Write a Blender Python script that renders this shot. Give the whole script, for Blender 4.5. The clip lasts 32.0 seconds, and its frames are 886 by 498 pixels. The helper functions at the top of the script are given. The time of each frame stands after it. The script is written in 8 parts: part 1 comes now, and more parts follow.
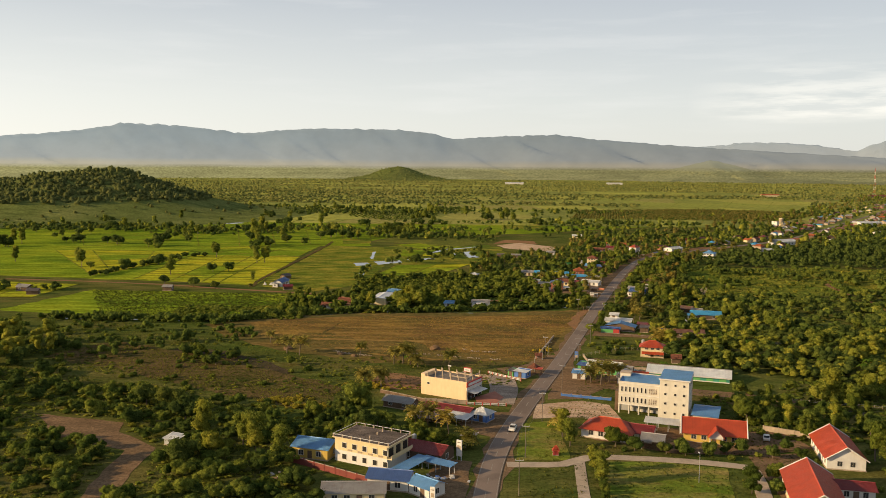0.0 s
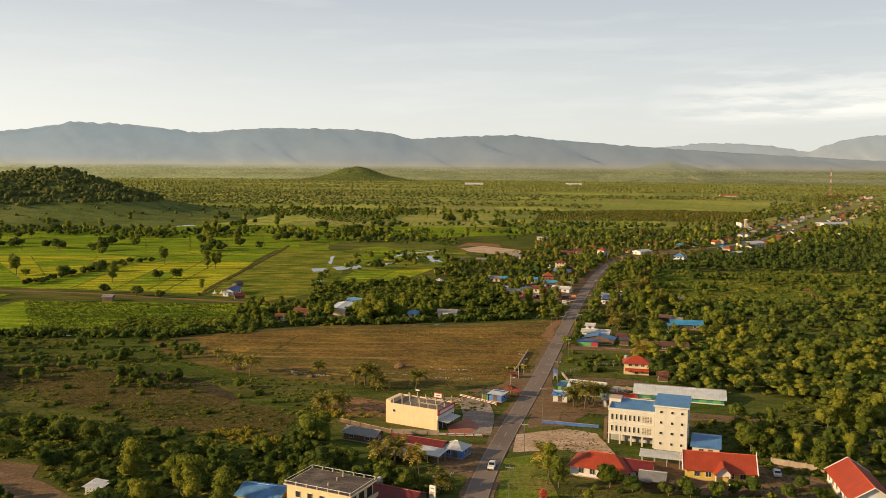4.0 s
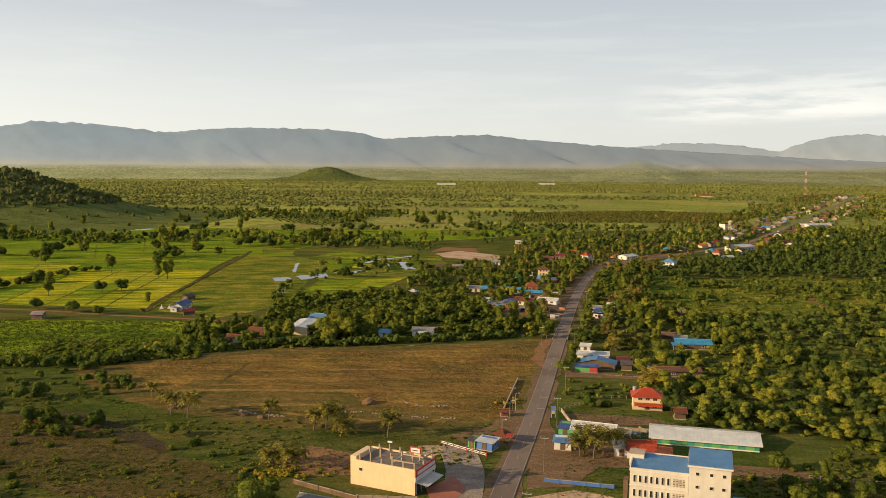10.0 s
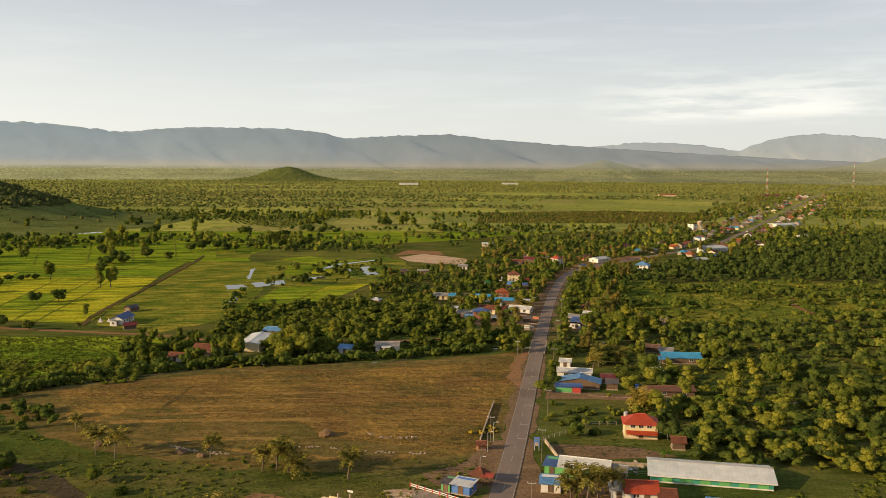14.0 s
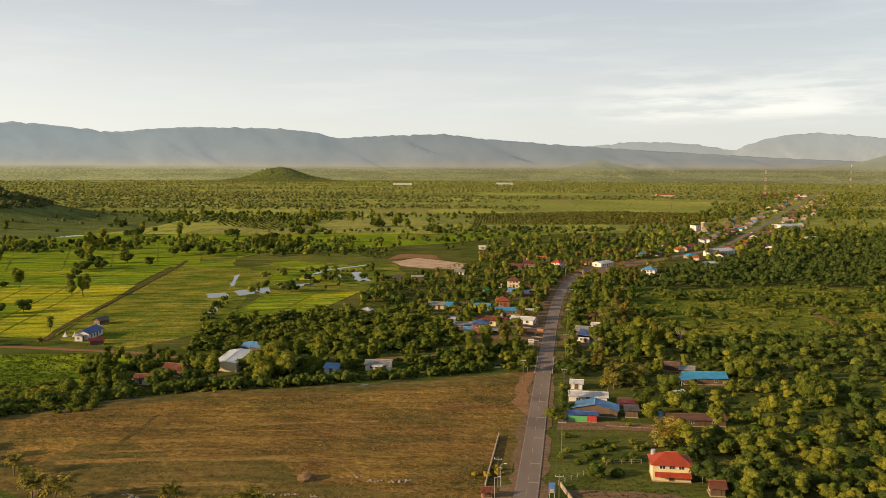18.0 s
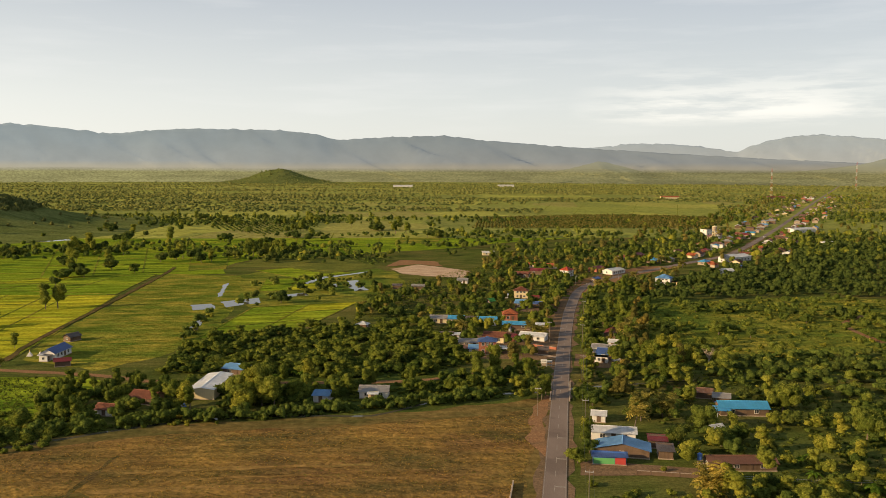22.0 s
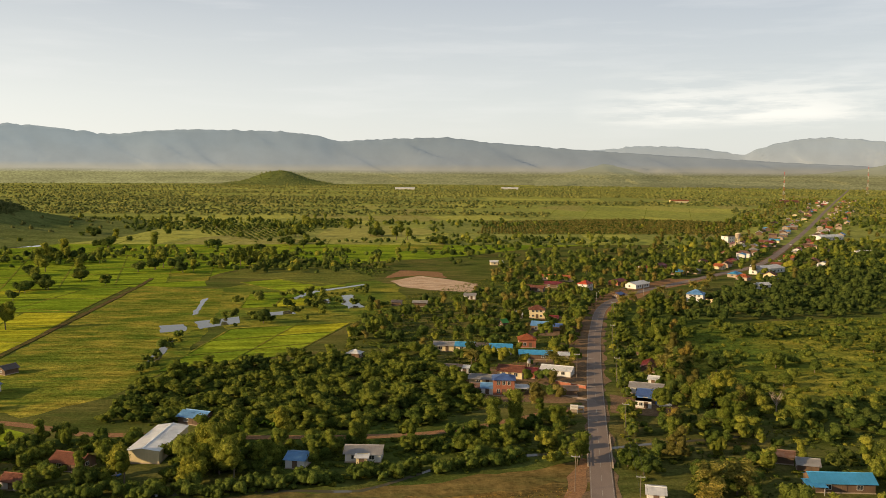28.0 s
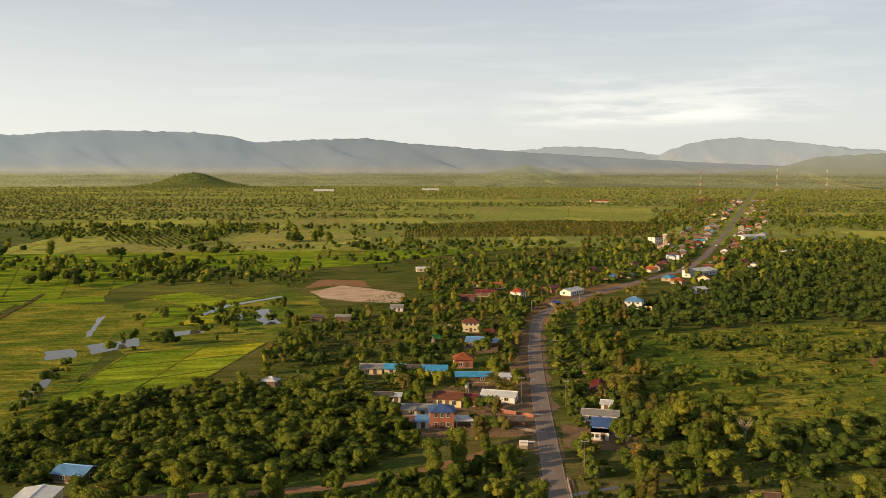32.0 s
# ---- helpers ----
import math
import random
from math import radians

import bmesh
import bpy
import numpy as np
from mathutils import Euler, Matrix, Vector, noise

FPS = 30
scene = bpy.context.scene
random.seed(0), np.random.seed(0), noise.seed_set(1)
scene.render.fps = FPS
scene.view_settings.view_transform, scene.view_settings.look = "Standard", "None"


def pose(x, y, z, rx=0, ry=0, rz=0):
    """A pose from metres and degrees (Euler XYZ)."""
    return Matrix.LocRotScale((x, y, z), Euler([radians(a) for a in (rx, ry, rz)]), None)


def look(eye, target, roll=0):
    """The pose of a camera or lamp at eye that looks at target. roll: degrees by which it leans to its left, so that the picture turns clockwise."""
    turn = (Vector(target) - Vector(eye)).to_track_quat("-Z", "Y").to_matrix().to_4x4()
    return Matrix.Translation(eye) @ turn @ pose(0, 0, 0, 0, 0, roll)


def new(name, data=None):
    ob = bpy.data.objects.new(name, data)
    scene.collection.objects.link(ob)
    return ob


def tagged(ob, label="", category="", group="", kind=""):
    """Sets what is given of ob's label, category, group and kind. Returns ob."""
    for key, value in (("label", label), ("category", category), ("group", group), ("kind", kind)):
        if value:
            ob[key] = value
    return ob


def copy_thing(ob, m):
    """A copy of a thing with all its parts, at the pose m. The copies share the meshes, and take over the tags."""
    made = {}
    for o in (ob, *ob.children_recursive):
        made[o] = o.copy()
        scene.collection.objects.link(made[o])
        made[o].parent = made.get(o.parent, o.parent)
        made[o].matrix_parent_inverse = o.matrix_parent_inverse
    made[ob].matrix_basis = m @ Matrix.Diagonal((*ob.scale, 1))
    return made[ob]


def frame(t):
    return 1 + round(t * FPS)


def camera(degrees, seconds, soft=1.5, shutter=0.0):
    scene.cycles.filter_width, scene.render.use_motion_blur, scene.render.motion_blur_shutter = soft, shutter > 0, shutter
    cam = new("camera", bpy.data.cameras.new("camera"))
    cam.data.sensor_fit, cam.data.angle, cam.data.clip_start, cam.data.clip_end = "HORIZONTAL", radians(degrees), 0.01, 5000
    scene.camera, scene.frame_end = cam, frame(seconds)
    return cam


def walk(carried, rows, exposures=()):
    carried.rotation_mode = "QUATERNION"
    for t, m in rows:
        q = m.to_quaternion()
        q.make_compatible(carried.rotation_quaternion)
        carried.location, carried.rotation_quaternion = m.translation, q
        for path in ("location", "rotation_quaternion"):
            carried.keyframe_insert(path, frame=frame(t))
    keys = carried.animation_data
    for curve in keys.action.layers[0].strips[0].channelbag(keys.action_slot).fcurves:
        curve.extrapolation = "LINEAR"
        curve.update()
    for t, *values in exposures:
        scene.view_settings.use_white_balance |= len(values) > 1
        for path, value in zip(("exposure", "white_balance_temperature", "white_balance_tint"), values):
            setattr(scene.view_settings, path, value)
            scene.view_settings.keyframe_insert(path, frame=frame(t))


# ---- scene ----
cam = camera(55.0, 32.0, 0.8)
PATH = [
    (0, (5.78, 27.16, 71.067), (5.63, 29.145, 70.871), 0.4),
    (0.5, (4.97, 30.09, 71.227), (4.851, 32.077, 71.032), 0.4),
    (1, (4.424, 33.329, 71.256), (4.333, 35.317, 71.061), 0.3),
    (1.5, (3.837, 36.818, 71.21), (3.77, 38.807, 71.015), 0.2),
    (2, (3.342, 40.839, 71.173), (3.279, 42.829, 70.977), 0.2),
    (2.5, (2.872, 44.601, 71.17), (2.809, 46.59, 70.975), 0.3),
    (3, (2.576, 48.406, 71.131), (2.512, 50.395, 70.935), 0.3),
    (3.5, (1.853, 52.126, 71.146), (1.793, 54.116, 70.951), 0.4),
    (5.5, (0.641, 67.545, 70.963), (0.608, 69.535, 70.768), 0.3),
    (6, (0.354, 71.276, 70.788), (0.326, 73.266, 70.594), 0.3),
    (6.5, (0.122, 75.145, 70.797), (0.099, 77.135, 70.603), 0.3),
    (7, (-0.062, 79.105, 70.756), (-0.08, 81.095, 70.562), 0.3),
    (7.5, (-0.308, 82.96, 70.804), (-0.32, 84.95, 70.61), 0.3),
    (8, (-0.418, 86.754, 70.822), (-0.425, 88.745, 70.627), 0.2),
    (8.5, (-0.735, 90.479, 70.766), (-0.736, 92.47, 70.571), 0.3),
    (9, (-0.891, 94.418, 70.556), (-0.887, 96.408, 70.362), 0.3),
    (9.5, (-1.189, 98.293, 70.759), (-1.18, 100.283, 70.565), 0.4),
    (10, (-1.292, 102.009, 70.761), (-1.279, 103.999, 70.567), 0.4),
    (10.5, (-1.459, 105.779, 70.699), (-1.441, 107.769, 70.505), 0.4),
    (11, (-1.717, 109.434, 70.671), (-1.692, 111.424, 70.477), 0.4),
    (11.5, (-1.773, 113.385, 70.73), (-1.739, 115.375, 70.536), 0.4),
    (12, (-1.854, 117.185, 70.717), (-1.803, 119.175, 70.523), 0.3),
    (12.5, (-1.894, 120.943, 70.669), (-1.828, 122.932, 70.475), 0.3),
    (13, (-2.178, 124.587, 70.46), (-2.097, 126.576, 70.267), 0.3),
    (13.5, (-2.169, 128.152, 70.543), (-2.078, 130.14, 70.35), 0.3),
    (14, (-2.314, 131.825, 70.573), (-2.213, 133.813, 70.379), 0.3),
    (14.5, (-2.227, 135.669, 70.497), (-2.12, 137.657, 70.303), 0.2),
    (16.5, (-2.134, 151.366, 70.452), (-2.018, 153.353, 70.259), 0.2),
    (17, (-2.035, 155.313, 70.489), (-1.919, 157.3, 70.295), 0.2),
    (17.5, (-1.824, 159.246, 70.449), (-1.709, 161.233, 70.256), 0.3),
    (18, (-1.684, 163.202, 70.403), (-1.569, 165.189, 70.209), 0.2),
    (18.5, (-1.634, 167.371, 70.414), (-1.519, 169.358, 70.222), 0.2),
    (19, (-1.779, 171.28, 70.507), (-1.663, 173.267, 70.314), 0.2),
    (19.5, (-1.397, 175.1, 70.498), (-1.284, 177.088, 70.305), 0.3),
    (20, (-1.262, 178.976, 70.519), (-1.148, 180.964, 70.327), 0.2),
    (20.5, (-1.18, 183.019, 70.473), (-1.066, 185.006, 70.282), 0.3),
    (21, (-1.143, 187.121, 70.362), (-1.028, 189.108, 70.171), 0.3),
    (21.5, (-1.107, 191.381, 70.428), (-0.993, 193.369, 70.237), 0.3),
    (22, (-0.796, 195.809, 70.45), (-0.682, 197.797, 70.26), 0.2),
    (22.5, (-0.618, 200.375, 70.345), (-0.506, 202.363, 70.156), 0.3),
    (23, (-0.477, 204.88, 70.279), (-0.365, 206.868, 70.091), 0.2),
    (23.5, (-0.321, 209.615, 70.305), (-0.21, 211.603, 70.117), 0.3),
    (24, (-0.376, 214.199, 70.364), (-0.263, 216.187, 70.176), 0.2),
    (24.5, (-0.356, 218.771, 70.35), (-0.244, 220.758, 70.162), 0.3),
    (25, (-0.235, 223.4, 70.224), (-0.123, 225.388, 70.036), 0.3),
    (25.5, (-0.04, 228.17, 70.313), (0.072, 230.158, 70.125), 0.3),
    (27.5, (0.574, 247.093, 70.306), (0.684, 249.081, 70.12), 0.4),
    (28, (0.725, 251.963, 70.236), (0.834, 253.951, 70.051), 0.4),
    (28.5, (0.942, 256.766, 70.165), (1.052, 258.754, 69.98), 0.4),
    (29, (1.15, 261.474, 70.189), (1.258, 263.463, 70.004), 0.4),
    (29.5, (1.381, 265.929, 70.321), (1.49, 267.917, 70.136), 0.3),
    (30, (1.48, 270.604, 70.394), (1.598, 272.592, 70.209), 0.3),
    (30.5, (1.779, 275.306, 70.517), (1.93, 277.292, 70.332), 0.3),
    (31, (2.108, 279.729, 70.611), (2.309, 281.71, 70.427), 0.2),
    (31.5, (1.375, 282.84, 70.665), (1.624, 284.816, 70.482), 0.2),
    (32, (0.614, 285.529, 70.762), (0.909, 287.498, 70.58), 0.1),
]
walk(cam, [(t, look(eye, target, roll)) for t, eye, target, roll in PATH])

# ---------------------------------------------------------------- light
SUN_AZ = radians(197)      # direction to the sun, counted from +x towards +y
SUN_EL = radians(17)
to_sun = Vector((math.cos(SUN_AZ) * math.cos(SUN_EL), math.sin(SUN_AZ) * math.cos(SUN_EL), math.sin(SUN_EL)))
sun = new("sun", bpy.data.lights.new("sun", "SUN"))
sun.data.energy, sun.data.angle, sun.data.color = 4.8, radians(0.8), (1.0, 0.73, 0.40)
sun.rotation_euler = to_sun.to_track_quat("Z", "Y").to_euler()

world = bpy.data.worlds.new("world")
scene.world = world
world.use_nodes = True
wn, wl = world.node_tree.nodes, world.node_tree.links
wn.clear()


def wmath(op, a, b=0.0, clamp=False):
    n = wn.new("ShaderNodeMath")
    n.operation, n.use_clamp = op, clamp
    for i, v in enumerate((a, b)):
        if isinstance(v, (int, float)): n.inputs[i].default_value = v
        else: wl.new(v, n.inputs[i])
    return n.outputs[0]


def wramp(fac, stops):
    n = wn.new("ShaderNodeValToRGB")
    while len(n.color_ramp.elements) < len(stops): n.color_ramp.elements.new(0.5)
    for e, (p, c) in zip(n.color_ramp.elements, stops): e.position, e.color = p, (*c, 1)
    wl.new(fac, n.inputs[0])
    return n.outputs[0]


def wmix(fac, a, b, mode="MIX"):
    n = wn.new("ShaderNodeMix")
    n.data_type, n.blend_type = "RGBA", mode
    for i, v in ((0, fac), (6, a), (7, b)):
        if isinstance(v, (int, float)): n.inputs[i].default_value = v
        elif isinstance(v, tuple): n.inputs[i].default_value = (*v, 1)
        else: wl.new(v, n.inputs[i])
    return n.outputs[2]


sky = wn.new("ShaderNodeTexSky")
sky.sky_type, sky.sun_disc = "NISHITA", False
sky.sun_elevation, sky.sun_rotation = SUN_EL, radians(90) - SUN_AZ
coord = wn.new("ShaderNodeTexCoord").outputs["Generated"]
sep = wn.new("ShaderNodeSeparateXYZ")
wl.new(coord, sep.inputs[0])
up = wmath("MAXIMUM", sep.outputs[2], 0.0)
veil = wramp(up, [(0.0, (0.73, 0.735, 0.69)), (0.07, (0.69, 0.71, 0.70)), (0.20, (0.52, 0.555, 0.60)), (0.42, (0.43, 0.48, 0.545)), (1.0, (0.31, 0.37, 0.46))])
# brighter towards the sun, low down
side = wn.new("ShaderNodeVectorMath")
side.operation = "DOT_PRODUCT"
wl.new(coord, side.inputs[0])
side.inputs[1].default_value = to_sun
glow = wmath("POWER", wmath("MAXIMUM", wmath("MULTIPLY_ADD", side.outputs["Value"], 0.5), 0.0), 1.0)
glow.node.inputs[0].default_value = 0
g0 = wmath("ADD", wmath("MULTIPLY", side.outputs["Value"], 0.5), 0.5, True)
glow = wmath("POWER", g0, 1.6)
low = wmath("SUBTRACT", 1.0, wmath("MULTIPLY", up, 4.5), True)
glow = wmath("MULTIPLY", glow, low)
# thin streaky cloud
stretch = wn.new("ShaderNodeMapping")
wl.new(coord, stretch.inputs[0])
stretch.inputs["Scale"].default_value = (3.0, 3.0, 30.0)
cloud = wn.new("ShaderNodeTexNoise")
wl.new(stretch.outputs[0], cloud.inputs["Vector"])
cloud.inputs["Scale"].default_value, cloud.inputs["Detail"].default_value, cloud.inputs["Roughness"].default_value = 1.6, 9, 0.55
streak = wramp(cloud.outputs["Fac"], [(0.52, (0, 0, 0)), (0.72, (1, 1, 1))])
cl_amt = wmath("MULTIPLY", wmath("MULTIPLY", streak, 0.30), wramp(up, [(0.02, (0, 0, 0)), (0.06, (1, 1, 1)), (0.3, (0.5, 0.5, 0.5))]))
tone = wmix(glow, veil, (1.36, 1.32, 1.18))
tone = wmix(cl_amt, tone, (0.95, 0.93, 0.90))
azim = wmath("ARCTAN2", sep.outputs[0], sep.outputs[1])
wisp = wmath("MULTIPLY", wramp(wmath("ADD", azim, 0.0), [(0.20, (0, 0, 0)), (0.30, (1, 1, 1)), (0.46, (1, 1, 1)), (0.60, (0, 0, 0))]), wramp(up, [(0.045, (0, 0, 0)), (0.062, (1, 1, 1)), (0.078, (0.7, 0.7, 0.7)), (0.12, (0, 0, 0))]))
fine = wn.new("ShaderNodeMapping")
wl.new(coord, fine.inputs[0])
fine.inputs["Scale"].default_value, fine.inputs["Rotation"].default_value = (7.0, 7.0, 60.0), (0.0, 0.06, 0.0)
shreds = wn.new("ShaderNodeTexNoise")
wl.new(fine.outputs[0], shreds.inputs["Vector"])
shreds.inputs["Scale"].default_value, shreds.inputs["Detail"].default_value, shreds.inputs["Roughness"].default_value = 1.5, 9, 0.6
wisp = wmath("MULTIPLY", wisp, wramp(shreds.outputs["Fac"], [(0.42, (0, 0, 0)), (0.60, (1, 1, 1))]))
tone = wmix(wmath("MULTIPLY", wisp, 0.8), tone, (1.12, 1.07, 0.98))
nish = wmix(1.0, sky.outputs[0], (0.02, 0.02, 0.02), "MULTIPLY")
both = wmix(1.0, tone, nish, "ADD")
bg = wn.new("ShaderNodeBackground")
wl.new(both, bg.inputs[0])
bg.inputs[1].default_value = 0.56
wout = wn.new("ShaderNodeOutputWorld")
wl.new(bg.outputs[0], wout.inputs[0])
scene.view_settings.exposure = 0.7

# ---------------------------------------------------------------- materials


class Mat:
    """A node material with short ways to add noise, mixes and relief."""

    def __init__(self, name, rough=0.8, metal=0.0, spec=0.3):
        self.m = bpy.data.materials.new(name)
        self.m.use_nodes = True
        self.n, self.l = self.m.node_tree.nodes, self.m.node_tree.links
        self.b = self.n["Principled BSDF"]
        self.b.inputs["Roughness"].default_value, self.b.inputs["Metallic"].default_value = rough, metal
        self.b.inputs["Specular IOR Level"].default_value = spec
        self.geo = self.n.new("ShaderNodeNewGeometry")
        self.tex = self.n.new("ShaderNodeTexCoord")
        self.obj = self.n.new("ShaderNodeObjectInfo")

    def put(self, sock, v):
        if isinstance(v, (int, float)): sock.default_value = v
        elif isinstance(v, tuple): sock.default_value = (*v, 1) if len(v) == 3 and len(sock.default_value) == 4 else v
        else: self.l.new(v, sock)

    def noise(self, scale, detail=4, rough=0.6, stretch=None, world=True, turn=0.0):
        t = self.n.new("ShaderNodeTexNoise")
        t.inputs["Scale"].default_value, t.inputs["Detail"].default_value, t.inputs["Roughness"].default_value = scale, detail, rough
        src = self.geo.outputs["Position"] if world else self.tex.outputs["Object"]
        if stretch or turn:
            mp = self.n.new("ShaderNodeMapping")
            self.l.new(src, mp.inputs[0])
            mp.inputs["Rotation"].default_value = (0, 0, turn)
            mp.inputs["Scale"].default_value = stretch or (1, 1, 1)
            src = mp.outputs[0]
        self.l.new(src, t.inputs["Vector"])
        return t.outputs["Fac"]

    def wave(self, scale, axis="X", world=False, distort=0.0, turn=0.0):
        t = self.n.new("ShaderNodeTexWave")
        t.bands_direction = axis
        t.inputs["Scale"].default_value, t.inputs["Distortion"].default_value = scale, distort
        src = self.geo.outputs["Position"] if world else self.tex.outputs["Object"]
        if turn:
            mp = self.n.new("ShaderNodeMapping")
            self.l.new(src, mp.inputs[0])
            mp.inputs["Rotation"].default_value = (0, 0, turn)
            src = mp.outputs[0]
        self.l.new(src, t.inputs["Vector"])
        return t.outputs["Fac"]

    def ramp(self, fac, stops):
        r = self.n.new("ShaderNodeValToRGB")
        while len(r.color_ramp.elements) < len(stops): r.color_ramp.elements.new(0.5)
        for e, (p, c) in zip(r.color_ramp.elements, stops):
            e.position, e.color = p, (*(c if isinstance(c, tuple) else (c, c, c)), 1)
        self.l.new(fac, r.inputs[0])
        return r.outputs[0]

    def mix(self, fac, a, b, mode="MIX"):
        x = self.n.new("ShaderNodeMix")
        x.data_type, x.blend_type = "RGBA", mode
        self.put(x.inputs[0], fac), self.put(x.inputs[6], a), self.put(x.inputs[7], b)
        return x.outputs[2]

    def math(self, op, a, b=0.0):
        x = self.n.new("ShaderNodeMath")
        x.operation = op
        self.put(x.inputs[0], a), self.put(x.inputs[1], b)
        return x.outputs[0]

    def bump(self, h, strength=0.4, dist=0.1):
        x = self.n.new("ShaderNodeBump")
        x.inputs["Strength"].default_value, x.inputs["Distance"].default_value = strength, dist
        self.l.new(h, x.inputs["Height"])
        self.l.new(x.outputs[0], self.b.inputs["Normal"])

    def color(self, c):
        self.put(self.b.inputs["Base Color"], c)
        return self.m


def painted(name, c, rough=0.75, dirt=0.25, metal=0.0):
    """Painted plaster or metal with stains and slight fading."""
    m = Mat(name, rough, metal)
    big = m.ramp(m.noise(0.35, 5, 0.65), [(0.35, 1.0), (0.75, 1 - dirt)])
    runs = m.ramp(m.noise(1.2, 4, 0.6, (1, 1, 0.12)), [(0.4, 1.0), (0.8, 1 - dirt * 0.7)])
    col = m.mix(1.0, m.mix(1.0, c, big, "MULTIPLY"), runs, "MULTIPLY")
    m.bump(m.noise(9, 3), 0.15, 0.02)
    return m.color(col)


def sheet_metal(name, c, rust=0.12, rough=0.45, rustc=(0.20, 0.09, 0.045)):
    """Ribbed roofing sheet, faded and stained."""
    m = Mat(name, rough, 0.0, 0.5)
    fade = m.ramp(m.noise(0.5, 5, 0.6), [(0.3, 1.0), (0.8, 0.72)])
    rusty = m.ramp(m.noise(0.9, 6, 0.7, (1, 1, 1)), [(0.62 - rust, 0.0), (0.80 - rust * 0.6, 1.0)])
    col = m.mix(m.math("MULTIPLY", rusty, min(1.0, rust * 4)), m.mix(1.0, c, fade, "MULTIPLY"), rustc)
    lap = m.ramp(m.math("FRACT", m.math("MULTIPLY", m.sepx(), 1 / 0.9)), [(0.0, 0.75), (0.06, 1.0)])
    m.bump(m.wave(8.0, "X"), 0.35, 0.03)
    return m.color(m.mix(1.0, col, lap, "MULTIPLY"))


def _sepx(self):
    s = self.n.new("ShaderNodeSeparateXYZ")
    self.l.new(self.tex.outputs["Object"], s.inputs[0])
    return s.outputs[0]


Mat.sepx = _sepx


def tiled(name, c):
    """Clay roof tiles."""
    m = Mat(name, 0.7)
    var = m.ramp(m.noise(1.6, 5, 0.7), [(0.3, 1.0), (0.75, 0.62)])
    m.bump(m.wave(6.0, "X"), 0.5, 0.05)
    rows = m.ramp(m.math("FRACT", m.math("MULTIPLY", m.sepx(), 3.0)), [(0.0, 0.85), (0.2, 1.0)])
    return m.color(m.mix(1.0, m.mix(1.0, c, var, "MULTIPLY"), rows, "MULTIPLY"))


def leafy(name, dark, light):
    """Leaves: colour varies leaf by leaf and tree by tree; light comes through."""
    m = Mat(name, 0.9, 0.0, 0.0)
    isl = m.ramp(m.geo.outputs["Random Per Island"], [(0.0, dark), (1.0, light)])
    tree = m.ramp(m.math("FRACT", m.math("ADD", m.obj.outputs["Random"], m.noise(0.045, 3, 0.6))), [(0.0, (0.6, 0.68, 0.62)), (0.45, (0.9, 0.96, 0.95)), (0.8, (1.1, 1.1, 1.0)), (1.0, (1.4, 1.25, 1.0))])
    col = m.mix(1.0, isl, tree, "MULTIPLY")
    # speckle puts the dark gaps between leaves into the colour
    speck = m.ramp(m.noise(2.3, 3, 0.75), [(0.34, 0.5), (0.5, 1.0), (0.66, 1.4)])
    col = m.mix(1.0, col, speck, "MULTIPLY")
    m.bump(m.noise(2.8, 3, 0.75), 1.0, 0.6)
    m.color(col)
    tr = m.n.new("ShaderNodeBsdfTranslucent")
    m.l.new(col, tr.inputs[0])
    ms = m.n.new("ShaderNodeMixShader")
    ms.inputs[0].default_value = 0.40
    m.l.new(m.b.outputs[0], ms.inputs[1]), m.l.new(tr.outputs[0], ms.inputs[2])
    m.l.new(ms.outputs[0], m.n["Material Output"].inputs[0])
    return m.m


